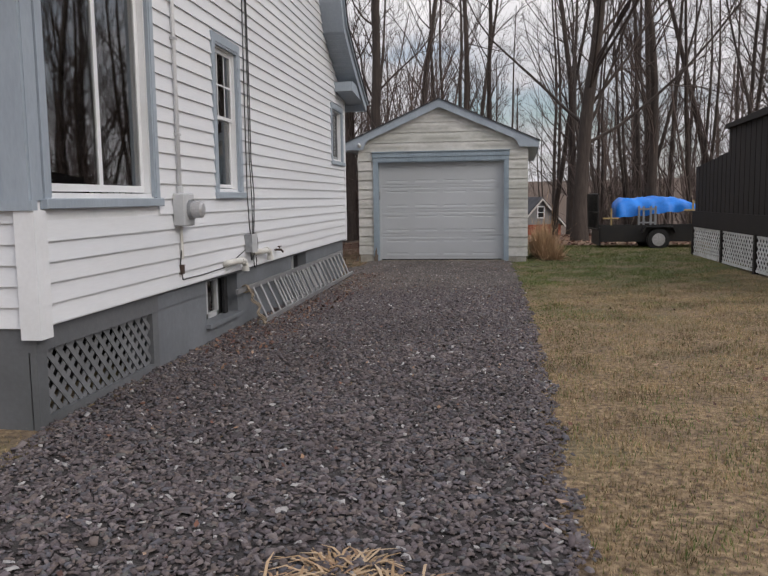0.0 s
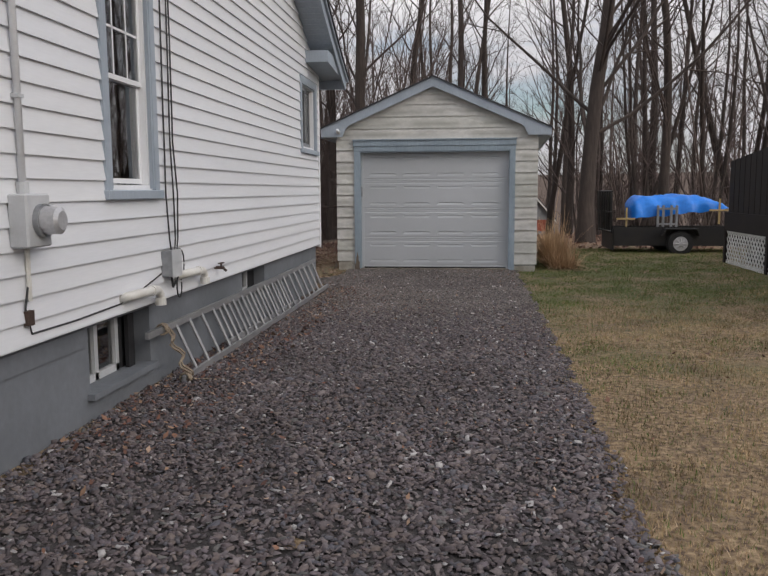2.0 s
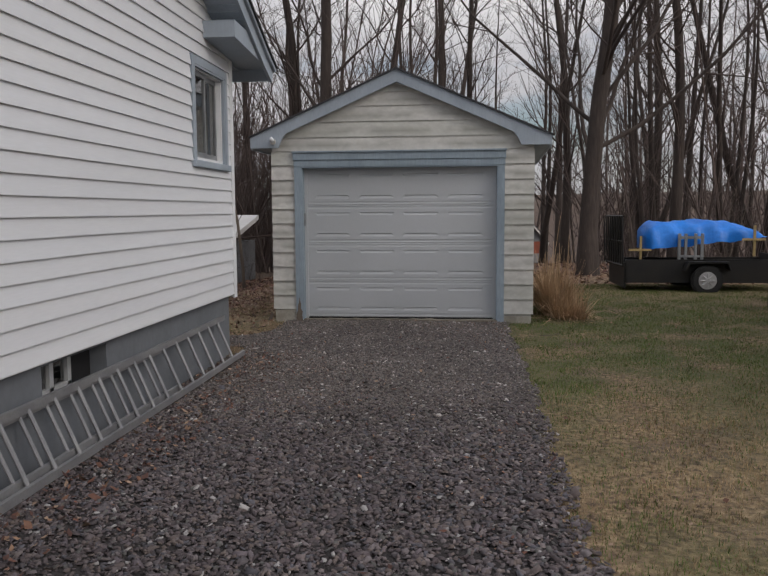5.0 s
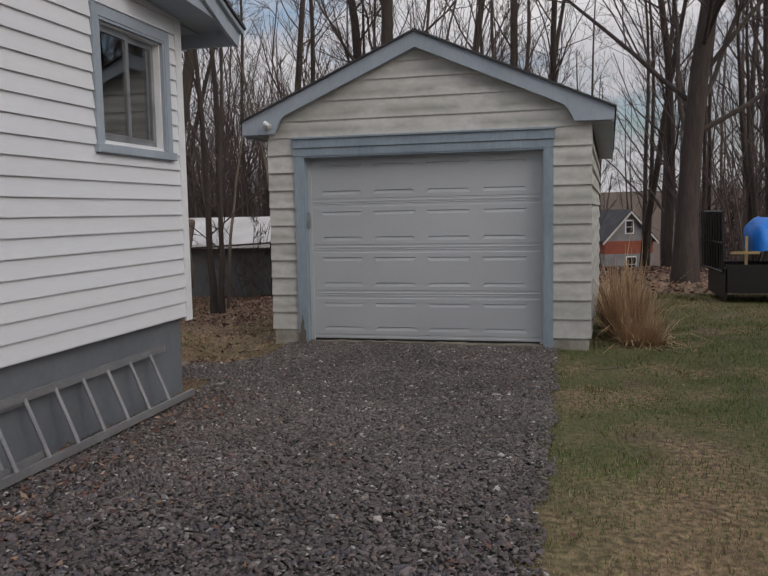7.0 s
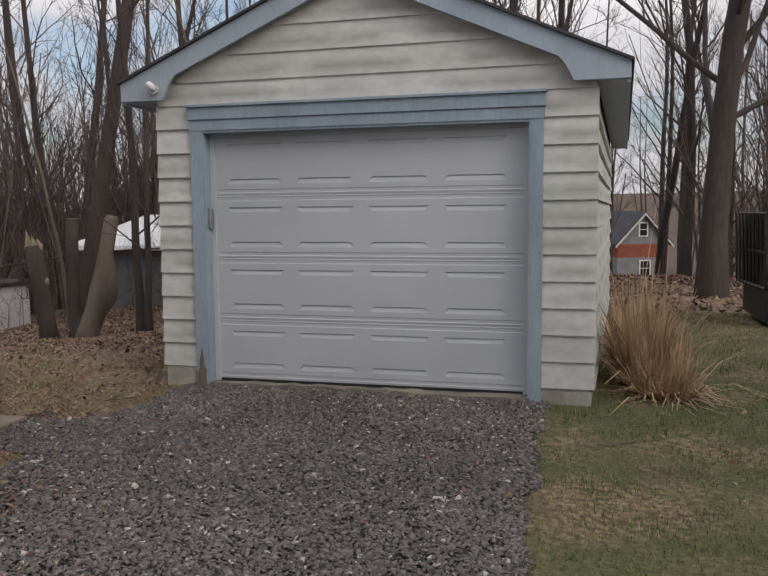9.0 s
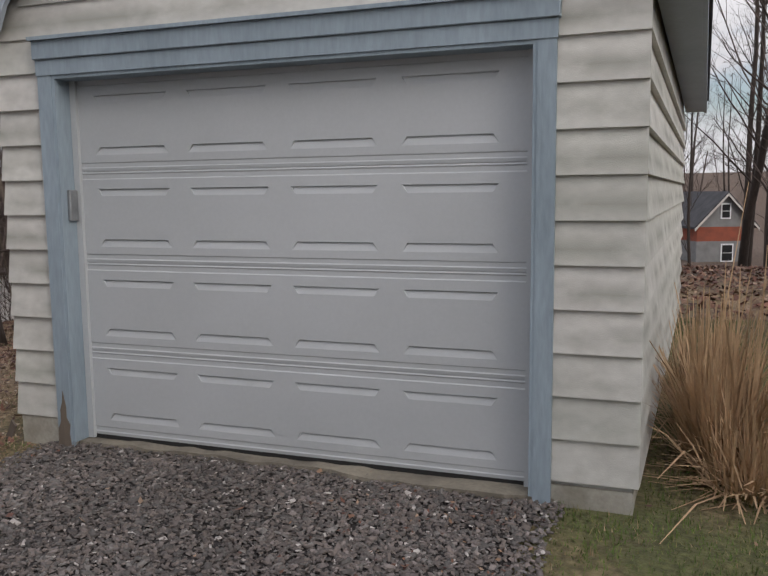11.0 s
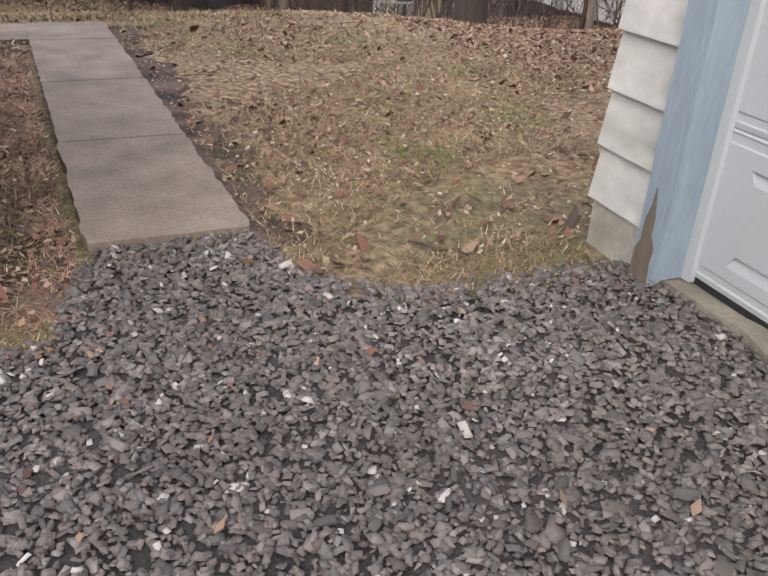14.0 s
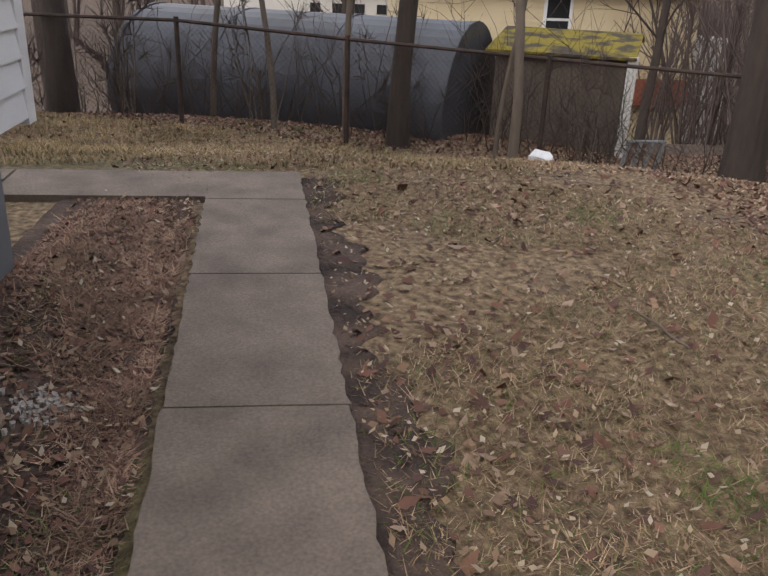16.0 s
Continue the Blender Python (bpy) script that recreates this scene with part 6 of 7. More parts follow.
def mossy_shed():
    s = thing("mossy_shed", (-12.6, 20.6, -1.2), "low weathered shed with a mossy green roof and a lattice end", "shed")
    u = Vector((0.42, 0.907, 0)).normalized()
    n = Vector((0.907, -0.42, 0))
    o = Vector((-12.5, 19.0, 0))

    def q(a, b, z):
        p = o + u * a + n * b
        z = z + 0.27 if z > -1 else z
        return (p.x, p.y, z)

    def slab(pts):
        bm = B()
        vs = [bm.verts.new(p) for p in pts]
        for f in ((0, 1, 2, 3), (7, 6, 5, 4), (0, 4, 5, 1), (1, 5, 6, 2), (2, 6, 7, 3), (3, 7, 4, 0)):
            bm.faces.new([vs[i] for i in f])
        return bm
    for k in range(6):
        a0, a1 = k * 0.27, k * 0.27 + 0.262
        part("board", slab([q(a0, 0, -1.6), q(a1, 0, -1.6), q(a1, 0.03, -1.6), q(a0, 0.03, -1.6), q(a0, 0, 0.05), q(a1, 0, 0.05), q(a1, 0.03, 0.05), q(a0, 0.03, 0.05)]), "planks", s)
    part("wall", slab([q(0, -2.0, -1.6), q(1.62, -2.0, -1.6), q(1.62, -0.01, -1.6), q(0, -0.01, -1.6), q(0, -2.0, 0.04), q(1.62, -2.0, 0.04), q(1.62, -0.01, 0.04), q(0, -0.01, 0.04)]), "planks", s)
    part("roof", slab([q(-0.1, 0.22, 0.06), q(1.74, 0.22, 0.06), q(1.74, 0.22, 0.09), q(-0.1, 0.22, 0.09), q(-0.1, -1.1, 0.27), q(1.74, -1.1, 0.27), q(1.74, -1.1, 0.30), q(-0.1, -1.1, 0.30)]), "moss", s, "sloping roof grown over with yellow-green moss")
    part("roof", slab([q(-0.1, -1.1, 0.26), q(1.74, -1.1, 0.26), q(1.74, -1.1, 0.29), q(-0.1, -1.1, 0.29), q(-0.1, -2.3, 0.10), q(1.74, -2.3, 0.10), q(1.74, -2.3, 0.16), q(-0.1, -2.3, 0.16)]), "moss", s)
    part("post", slab([q(1.64, 0.05, -1.6), q(1.76, 0.05, -1.6), q(1.76, 0.17, -1.6), q(1.64, 0.17, -1.6), q(1.64, 0.05, 0.10), q(1.76, 0.05, 0.10), q(1.76, 0.17, 0.10), q(1.64, 0.17, 0.10)]), "lattice", s, "pale lattice strip at the shed's corner")
    rk = thing("metal_rack", (-10.85, 20.5, -0.8), "small pale metal rack lying beyond the fence", "rack")
    bm = B()
    g = float(gz(-10.9, 20.5))
    for k in range(4):
        y = 20.22 + 0.14 * k
        tube(bm, [(-10.95, y, g + 0.02), (-10.98, y + 0.08, g + 0.36)], 0.028, 6)
    tube(bm, [(-10.98, 20.26, g + 0.36), (-10.98, 20.74, g + 0.36)], 0.02, 6)
    part("frame", bm, "galv", rk)
    bx = thing("white_trailer_box", (-13, 24.5, -0.8), "white paneled box trailer standing beyond the fence", "box trailer")
    bm = B()
    box(bm, -13.9, -10.6, 24.2, 26.0, -0.9, 0.02, 0.03)
    part("body", bm, "whitesheet", bx)
    for k in range(3):
        bm = B()
        box(bm, -13.6 + 1.0 * k + 0.05, -13.6 + 1.0 * k + 0.15, 24.14, 24.19, -0.9, 0.0)
        part("rib", bm, "galv", bx)
    bm = B()
    box(bm, -14.0, -10.5, 24.1, 26.1, 0.025, 0.08)
    part("lid", bm, "rust", bx, "dark lid")
    bag = thing("white_bag", (-10.15, 19.0, -0.65), "crumpled white plastic bag among the leaves", "bag")
    bm = B()
    bmesh.ops.create_icosphere(bm, subdivisions=2, radius=0.115)
    rs = random.Random(8)
    g = float(gz(-10.15, 19.0))
    for v in bm.verts:
        v.co = Vector((v.co.x * 1.1, v.co.y * 1.3, max(v.co.z, -0.08) * 1.0)) * rs.uniform(0.6, 1.25) + Vector((-10.15, 19.0, g + 0.09))
    part("bag", bm, "white", bag)


mossy_shed()


def cut_trees():
    """Two sawn-off trunks growing from one foot, and a splintered one beside them."""
    F, RT = Vector((-6.3, 21.66, 0)), Vector((0.968, 0.25, 0))
    g = float(gz(F.x, F.y))

    def at(u, z):
        p = F + RT * u
        return (p.x, p.y, z)
    t = thing("cut_tree", (F.x, F.y, g), "sawn-off double-stemmed tree trunk with pale cut tops among dead leaves", "tree")
    bm = B()
    tube(bm, [at(-0.05, g - 0.1), at(-0.03, g + 0.12), at(-0.08, 0.2), at(-0.06, 0.8), at(-0.05, 1.38)], [0.16, 0.115, 0.095, 0.085, 0.08], 12)
    part("trunk", bm, "bark", t, "dark upright stem", smooth=True)
    bm = B()
    tube(bm, [at(0.08, g - 0.1), at(0.12, g + 0.12), at(0.22, 0.0), at(0.36, 0.30), at(0.40, 0.55), at(0.42, 0.9), at(0.52, 1.36), at(0.525, 1.41)], [0.22, 0.16, 0.15, 0.20, 0.17, 0.105, 0.10, 0.085], 12)
    part("trunk", bm, "barkpale", t, "paler crooked stem with a swollen elbow", smooth=True)
    bm = B()
    tube(bm, [at(0.525, 1.412), at(0.526, 1.42)], 0.082, 12)
    tube(bm, [at(-0.05, 1.381), at(-0.05, 1.388)], 0.078, 12)
    part("cut_face", bm, "rope", t, "pale sawn wood")
    b = thing("broken_tree", at(-0.55, g), "splintered broken tree trunk showing pale torn wood", "tree")
    bm = B()
    tube(bm, [at(-0.45, g - 0.1), at(-0.47, g + 0.2), at(-0.55, 0.4), at(-0.62, 1.0)], [0.16, 0.12, 0.12, 0.11], 12)
    part("trunk", bm, "bark", b, smooth=True)
    for k, (u, h, w) in enumerate(((-0.70, 1.22, 0.05), (-0.62, 1.15, 0.04), (-0.54, 1.10, 0.05), (-0.48, 0.62, 0.06))):
        bm = B()
        tube(bm, [at(u, 0.45 if k == 3 else 0.95), at(u + 0.01, (h + 0.9) / 2 if k < 3 else 0.5), at(u - 0.02, h)], [w, w * 0.9, 0.006], 5)
        part("splinter", bm, "rope", b)


cut_trees()


# ---- houses beyond ----
def gable_house(name, x, y, g, w, d, eave, ridge, turn, wall_mat, roof_mat, label, base_mat=None, base_h=0.0, wins=()):
    """A simple house: w along its front, d deep, gable ends on the w sides when built; turned and set down at x, y."""
    h = thing(name, (0, 0, 0), label, "house")
    bm = B()
    prism(bm, [(-w / 2, base_h), (w / 2, base_h), (w / 2, eave), (0, ridge), (-w / 2, eave)], "y", 0, d)
    part("wall", bm, wall_mat, h)
    if base_mat:
        bm = B()
        box(bm, -w / 2 - 0.01, w / 2 + 0.01, -0.01, d + 0.01, -1, base_h)
        part("base", bm, base_mat, h, "red brick lower storey" if base_mat == "brick" else "")
    k = (ridge - eave) / (w / 2)
    for s in (-1, 1):
        bm = B()
        prism(bm, [(0, ridge + 0.02), (s * (w / 2 + 0.35), eave - 0.35 * k + 0.02), (s * (w / 2 + 0.35), eave - 0.35 * k + 0.2), (0, ridge + 0.2)], "y", -0.35, d + 0.35)
        part("roof", bm, roof_mat, h, "dark roof slope")
        bm = B()
        prism(bm, [(0, ridge - 0.14), (s * (w / 2 + 0.36), eave - 0.36 * k - 0.14), (s * (w / 2 + 0.36), eave - 0.36 * k + 0.06), (0, ridge + 0.06)], "y", -0.40, -0.352)
        part("rake_board", bm, "wsiding", h, "pale rake board")
    for (u, z, ww, hh, face) in wins:
        bm = B()
        if face == "f":
            box(bm, u - ww / 2 - 0.1, u + ww / 2 + 0.1, -0.06, -0.005, z - 0.1, z + hh + 0.1)
        else:
            box(bm, -w / 2 - 0.06, -w / 2 - 0.005, u - ww / 2 - 0.1, u + ww / 2 + 0.1, z - 0.1, z + hh + 0.1)
        win = part("window", bm, "white", h, "white framed window")
        for zz in (z, z + hh / 2 + 0.02):
            bm = B()
            if face == "f":
                box(bm, u - ww / 2, u + ww / 2, -0.075, -0.061, zz, zz + hh / 2 - 0.03)
            else:
                box(bm, -w / 2 - 0.075, -w / 2 - 0.061, u - ww / 2, u + ww / 2, zz, zz + hh / 2 - 0.03)
            part("pane", bm, "dark", win, "dark pane")
    if base_mat == "brick":
        bm = B()
        box(bm, -w / 2 - 0.03, w / 2 + 0.03, -0.03, d + 0.03, -1, 2.1)
        part("lower_wall", bm, wall_mat, h, "gray rendered lower storey")
    h.location = (x, y, g)
    h.rotation_euler = (0, 0, radians(turn))
    return h


brick_home = gable_house("brick_house", 5.2, 80.0, -4.6, 4.4, 9, 3.4, 5.7, 24, "graysiding", "shingle", "far gray and red-brick house with a steep dark roof", "brick", 3.2,
                         wins=((0, 3.9, 0.6, 1.0, "f"), (0.2, 0.6, 0.8, 1.2, "f")))

gable_house("white_house", -16.5, 44.0, -3.3, 6.0, 9, 2.2, 5.0, 10, "wsiding", "greyroof", "far pale gabled house half hidden by trunks", wins=((0, 3.3, 0.8, 1.0, "f"),))


gable_house("gray_shed", -21.4, 45.0, -2.0, 3.0, 4, 3.4, 4.4, -20, "graysiding", "greyroof", "far blue-gray shed half hidden by brush")


def yellow_house():
    """Long yellow-sided house below the yard, seen across the fence."""
    h = thing("yellow_house", (-30, 24, -3.6), "pale yellow clapboard house with a gray roof down the slope", "house")
    X = -27.0
    y0, y1 = 20.0, 28.9
    bm = B()
    box(bm, X - 8, X, y0, y1, -4.4, 1.0)
    part("wall", bm, "ysiding", h)
    for k in range(17):
        bm = B()
        z = -1.72 + k * 0.155
        prism(bm, [(X, z), (X + 0.02, z), (X + 0.004, z + 0.155), (X, z + 0.155)], "y", y0, y1)
        part("siding_course", bm, "ysiding", h)
    bm = B()
    prism(bm, [(X + 0.5, 1.0), (X - 4, 3.2), (X - 8.5, 1.0), (X - 8.5, 0.88), (X - 4, 3.05), (X + 0.5, 0.88)], "y", y0 - 0.3, y1 + 0.5)
    part("roof", bm, "greyroof", h, "gray shingled roof")
    bm = B()
    box(bm, X + 0.44, X + 0.52, y0 - 0.3, y1 + 0.5, 0.80, 0.99)
    part("gutter", bm, "white", h, "white gutter")
    bm = B()
    box(bm, X + 0.02, X + 0.05, 23.9, 24.8, -0.75, 0.65)
    w = part("window", bm, "white", h, "white framed window")
    for z0, z1 in ((0.0, 0.55), (-0.65, -0.08)):
        bm = B()
        box(bm, X + 0.051, X + 0.06, 24.0, 24.7, z0, z1)
        part("pane", bm, "dark", w, "dark pane")
    bm = B()
    box(bm, X - 2.0, X - 0.4, 28.91, 30.4, -4.4, -0.5)
    part("annex", bm, "wsiding", h, "white boarded annex")
    bm = B()
    box(bm, X + 0.03, X + 0.5, 26.6, 28.7, -2.5, -1.75)
    part("awning", bm, "brick", h, "faded reddish awning")
    w2 = thing("white_cottage", (-42, 14, -4), "far white house with a green-gray porch roof", "house")
    bm = B()
    box(bm, -48, -42, 13, 24.3, -5, 5.0)
    part("wall", bm, "wsiding", w2)
    bm = B()
    prism(bm, [(-42, 1.3), (-39.5, 0.25), (-39.5, 0.1), (-42, 1.1)], "y", 16.3, 23.3)
    part("porch_roof", bm, "greyroof", w2, "green-gray porch roof")
    bm = B()
    box(bm, -42, -39.8, 16.5, 23.1, -5, 0.1)
    part("porch", bm, "wsiding", w2, "white enclosed porch")
    for k in range(6):
        bm = B()
        box(bm, -39.79, -39.75, 17.0 + k * 1.0, 17.45 + k * 1.0, -0.75, -0.35)
        part("pane", bm, "dark", w2, "small dark porch pane")
    for y in (17.3, 19.8, 22.4):
        bm = B()
        box(bm, -41.98, -41.92, y - 0.5, y + 0.5, 1.7, 3.4)
        w = part("window", bm, "white", w2)
        bm = B()
        box(bm, -41.91, -41.9, y - 0.35, y + 0.35, 1.85, 3.25)
        part("pane", bm, "dark", w, "dark pane")
    cv = thing("covered_shelter", (-6.7, 26.5, -0.8), "shelter with a sagging white sheet roof beyond the fence", "shelter")
    bm = B()
    prism(bm, [(25.1, 0.76), (25.12, 0.84), (26.4, 1.10), (28.0, 1.42), (28.0, 1.30), (25.3, 0.74)], "x", -9.0, -5.6)
    part("sheet_roof", bm, "whitesheet", cv, "dirty white sheet")
    bm = B()
    box(bm, -8.8, -5.7, 25.4, 27.9, -1.5, 0.75)
    part("wall", bm, "porchgray", cv, "dark gray wall")


yellow_house()


# ---- grass, leaves, weeds ----
def lawns():
    rs = np.random.RandomState(31)

    def dens(x, y, f):
        v = np.sin(x * 1.7 + 2 * np.sin(y * 0.9)) + np.sin(y * 1.3 + 1.5 * np.sin(x * 1.1)) + np.sin(x * 3.9 + y * 2.7) * 0.5
        return v > f

    # right lawn: tan thatch with greener stretches near the garage and the gravel's edge
    n = 520000
    y = 2.2 + 22 * rs.rand(n) ** 1.35
    x = rs.uniform(0.45, 8.2, n)
    k = (x > gravel_right(y) - 0.02 - 0.1 * rs.rand(n) ** 3) & (x < 4.72 + 6 * (y > 19.9)) & (x < 0.9 + 0.45 * (y + 1.5)) & ~((x < 0.92) & (y > 17.85))
    x, y = x[k], y[k]
    g = rs.rand(len(x)) < np.clip(0.10 + 1.0 * smooth01((y - 12.0) / 4.5) * np.exp(-((x - 2.0) / 1.6) ** 2) + 0.35 * smooth01((y - 6) / 8) * np.exp(-((x - 0.8) / 0.35) ** 2) + 0.55 * smooth01((y - 15) / 4) + 0.2 * dens(x, y, 0.9), 0, 0.9)
    for sel, m, nm in ((~g, "grassstuff", "tan winter grass"), (g, "greengrass", "green grass")):
        xx, yy = x[sel], y[sel]
        tri_field(rs, len(xx), xx, yy, gz(xx, yy) - 0.004, 0.036, 0.0055, 0, m, "lawn_" + ("tan" if m[0:5] == "grass" else "green"), "short " + nm + " of the side lawn", "grass")
    # back yard: flattened straw-coloured grass
    n = 400000
    x = -2.4 - 9.6 * rs.rand(n) ** 1.25
    y = rs.uniform(15.3, 24, n)
    th = 16.39 + (x + 3.2) * 0.05
    onwalk = (np.abs(y - th) < 0.33) & (x < -3.15) & (x > -7.6)
    onarm = (x < -6.85) & (x > -7.55) & (y < 16.4)
    k = ~onwalk & ~onarm & ((x < gravel_left(y) + 0.12 * rs.rand(n)) | (y > 17.95)) & ~((x > -2.74) & (y > 17.8)) & (rs.rand(n) < np.clip(1 - 0.85 * dens(x * 1.3, y * 1.3, 0.35) - 0.55 * (y > th) * smooth01(1.1 - (y - th - 0.3) / 0.4 + 0.3 * np.sin(x * 7)) - 0.7 * smooth01((-x - 8.6) / 1.2) * smooth01((y - 17) / 2) - 0.75 * smooth01((y - 19) / 1.5), 0.03, 1))
    strip = (y < th - 0.33)
    k &= (rs.rand(n) < np.where(strip & (x > -6.8), 0.75, 1.0))
    x, y = x[k], y[k]
    g = rs.rand(len(x)) < 0.05 + 0.25 * dens(x + 4, y, 1.2) + 0.45 * (np.sin(x * 2.9 + 1.5 * np.sin(y * 2.3)) * np.sin(y * 3.7 + 1.2 * np.sin(x * 1.9)) > 0.72)
    for sel, m, nm in ((~g, "grassdead", "flattened straw-coloured grass"), (g, "greengrass", "sparse green grass")):
        xx, yy = x[sel], y[sel]
        tri_field(rs, len(xx), xx, yy, gz(xx, yy) + 0.010, 0.048, 0.0048, 0, m, "yard_grass_" + ("tan" if m[0:5] == "grass" else "green"), nm + " in the back yard", "grass", flat=0.75)
    n = 60000
    x, y = rs.uniform(-12.2, -7.75, n), rs.uniform(12.6, 18.6, n)
    k = (rs.rand(n) < 0.9 - 0.5 * dens(x * 1.3, y * 1.3, 0.6)) & (x > -12.2 + 0.3 * (y - 12.9))
    x, y = x[k], y[k]
    tri_field(rs, len(x), x, y, gz(x, y) + 0.012, 0.05, 0.010, 0, "grassstuff", "fence_lawn", "yellowish thin grass running up to the fence", "grass", flat=0.3)
    n = 60000
    x, y = rs.uniform(-7.0, -2.7, n), rs.uniform(15.16, 16.08, n)
    k = (y < 16.03 + (x + 3.2) * 0.05) & (1.1 * np.sin(x * 1.6 + 4.1 + np.sin(y * 5)) + 2.2 * (y - 15.62) + rs.normal(0, 0.45, n) > 0.15) & ~((y < 15.6) & (x > -3.2))
    x, y = x[k], y[k]
    tri_field(rs, len(x), x, y, gz(x, y) + 0.014, 0.06, 0.006, 0, "bedstraw", "bed_straw", "matted reddish straw over the bare bed", "straw", flat=0.92)
    # foreground corner at the porch and a straw clump in the gravel
    n = 6000
    x, y = rs.uniform(-4.5, -2.25, n), rs.uniform(2.2, 5.1, n)
    k = x < gravel_left(y) + 0.25 - 0.5 * rs.rand(n)
    x, y = x[k], y[k]
    tri_field(rs, len(x), x, y, gz(x, y), 0.035, 0.005, 0, "grassstuff", "porch_grass", "tan grass in front of the porch corner", "grass")


lawns()


def bare_soil():
    """Dark soil of the bed by the foundation and along the far edge of the walkway."""
    rs = np.random.RandomState(61)
    for name, x0, x1, lab, lo, hi in (("bed_soil", -7.0, -2.72, "dark bare soil of the bed between foundation and walkway",
                                       lambda x: 15.05 + 0 * x, lambda x: 16.08 + (x + 3.2) * 0.05),
                                      ("border_soil", -7.5, -3.0, "dark soil along the edge of the walkway",
                                       lambda x: 16.66 + (x + 3.2) * 0.05, lambda x: 16.90 + (x + 3.2) * 0.05 + 0.06 * np.sin(x * 4.1) + 0.04 * np.sin(x * 13.3) + 0.03 * np.sin(x * 31))):
        xs = np.arange(x0, x1, 0.05)
        t = np.linspace(0, 1, 13)
        X = np.repeat(xs[:, None], 13, 1)
        Y = lo(X) + (hi(X) - lo(X)) * t[None]
        Z = gz(X, Y) + 0.012 + rs.uniform(-0.006, 0.008, X.shape)
        Z[:, -1] -= 0.03
        Z[0] -= 0.03
        Z[-1] -= 0.03
        v = np.stack([X, Y, Z], -1).reshape(-1, 3)
        i = np.arange(len(xs) - 1)[:, None] * 13 + np.arange(12)[None]
        f = np.stack([i, i + 13, i + 14, i + 1], -1).reshape(-1, 4)
        tagged(mesh_np(name, v, f, "darksoil"), lab, name, kind="structure")


bare_soil()


def leaves():
    rs = np.random.RandomState(41)

    def quads(x, y, size, name, label, lift=0.012, material="litter"):
        n = len(x)
        a = rs.uniform(0, 6.283, n)
        s = size * np.exp(rs.normal(0, 0.25, n))
        u = np.stack([np.cos(a), np.sin(a), rs.normal(0, 0.35, n)], -1) * s[:, None]
        w = np.stack([-np.sin(a), np.cos(a), rs.normal(0, 0.35, n)], -1) * s[:, None] * 0.6
        c = np.stack([x, y, gz(x, y) + lift + rs.uniform(0, 0.012, n)], -1)
        v = np.stack([c - u, c - w + u * 0.1, c + u, c + w - u * 0.1], 1).reshape(-1, 3)
        v[0::4, 2] += s * 0.35
        f = np.arange(4 * n).reshape(-1, 4)
        tagged(mesh_np(name, v, f, material), label, "leaves", kind="stuff")

    n = 100000
    x = rs.uniform(-15.5, -2.75, n)
    y = rs.uniform(12.5, 27, n)
    p = 0.16 + 0.25 * (np.sin(x * 2.1 + 2 * np.sin(y * 1.7)) + np.sin(y * 3.3 + x) > 0.7) + 0.9 * (x < -12.15 + 0.3 * (y - 12.9)) + 1.4 * smooth01((y - 18.55 - 0.21 * (x + 10)) / 0.5) * (x < -5.2) + 0.95 * smooth01((y - 18.8) / 1.6)
    th = 16.39 + (x + 3.2) * 0.05
    k = (rs.rand(n) < p) & ((y > 15.2) | (x < -9.5)) & ~((np.abs(y - th) < 0.35) & (x > -7.6) & (rs.rand(n) < 0.97)) & ~((x > -2.74) & (y > 17.8)) & ~((y < 15.35) & (x > -6.6))
    quads(x[k], y[k], 0.025, "leaf_litter", "red-brown dead leaves along the fence and behind the garage")
    n = 3200
    x, y = rs.uniform(-7.0, -2.9, n), 15.16 + 0.94 * rs.rand(n) ** 1.1
    k = y < 16.02 + (x + 3.2) * 0.05
    quads(x[k], y[k], 0.015, "bed_leaves", "broken brown leaves in the bare bed between house and walkway", 0.018)
    n = 17000
    x, y = rs.uniform(-11.5, -2.7, n), rs.uniform(15.3, 22.5, n)
    k = ~((np.abs(y - 16.39 - (x + 3.2) * 0.05) < 0.33) & (x > -7.6))
    quads(x[k], y[k], 0.0115, "leaf_bits", "pale broken leaf bits over the back yard grass", 0.03, "drylitter")
    n = 9000
    x, y = rs.uniform(0.9, 12, n), rs.uniform(24.2, 34, n)
    quads(x, y, 0.05, "wood_edge_leaves", "brown leaves under the trees behind the garage")
    n = 5200
    x, y = rs.uniform(-2.6, 0.5, n), 5.0 + 12.8 * rs.rand(n) ** 0.7
    k = np.sin(x * 1.9 + 1.3 * np.sin(y * 0.8)) + 0.8 * np.sin(y * 1.1 + x) + rs.normal(0, 0.7, n) > 0.3
    quads(x[k], y[k], 0.011, "driveway_leaf_bits", "small brown leaf bits lying among the crushed stone", 0.026, "litter")
    n = 420
    x, y = rs.uniform(-2.6, 4.5, n), rs.uniform(3, 18, n)
    quads(x, y, 0.018, "stray_leaves", "stray dry leaves on gravel and lawn", 0.03)
    n = 900
    x, y = rs.uniform(-2.62, -1.9, n), rs.uniform(7.5, 15.5, n)
    quads(x, y, 0.02, "wall_leaves", "dry leaves gathered along the foundation", 0.03)


leaves()


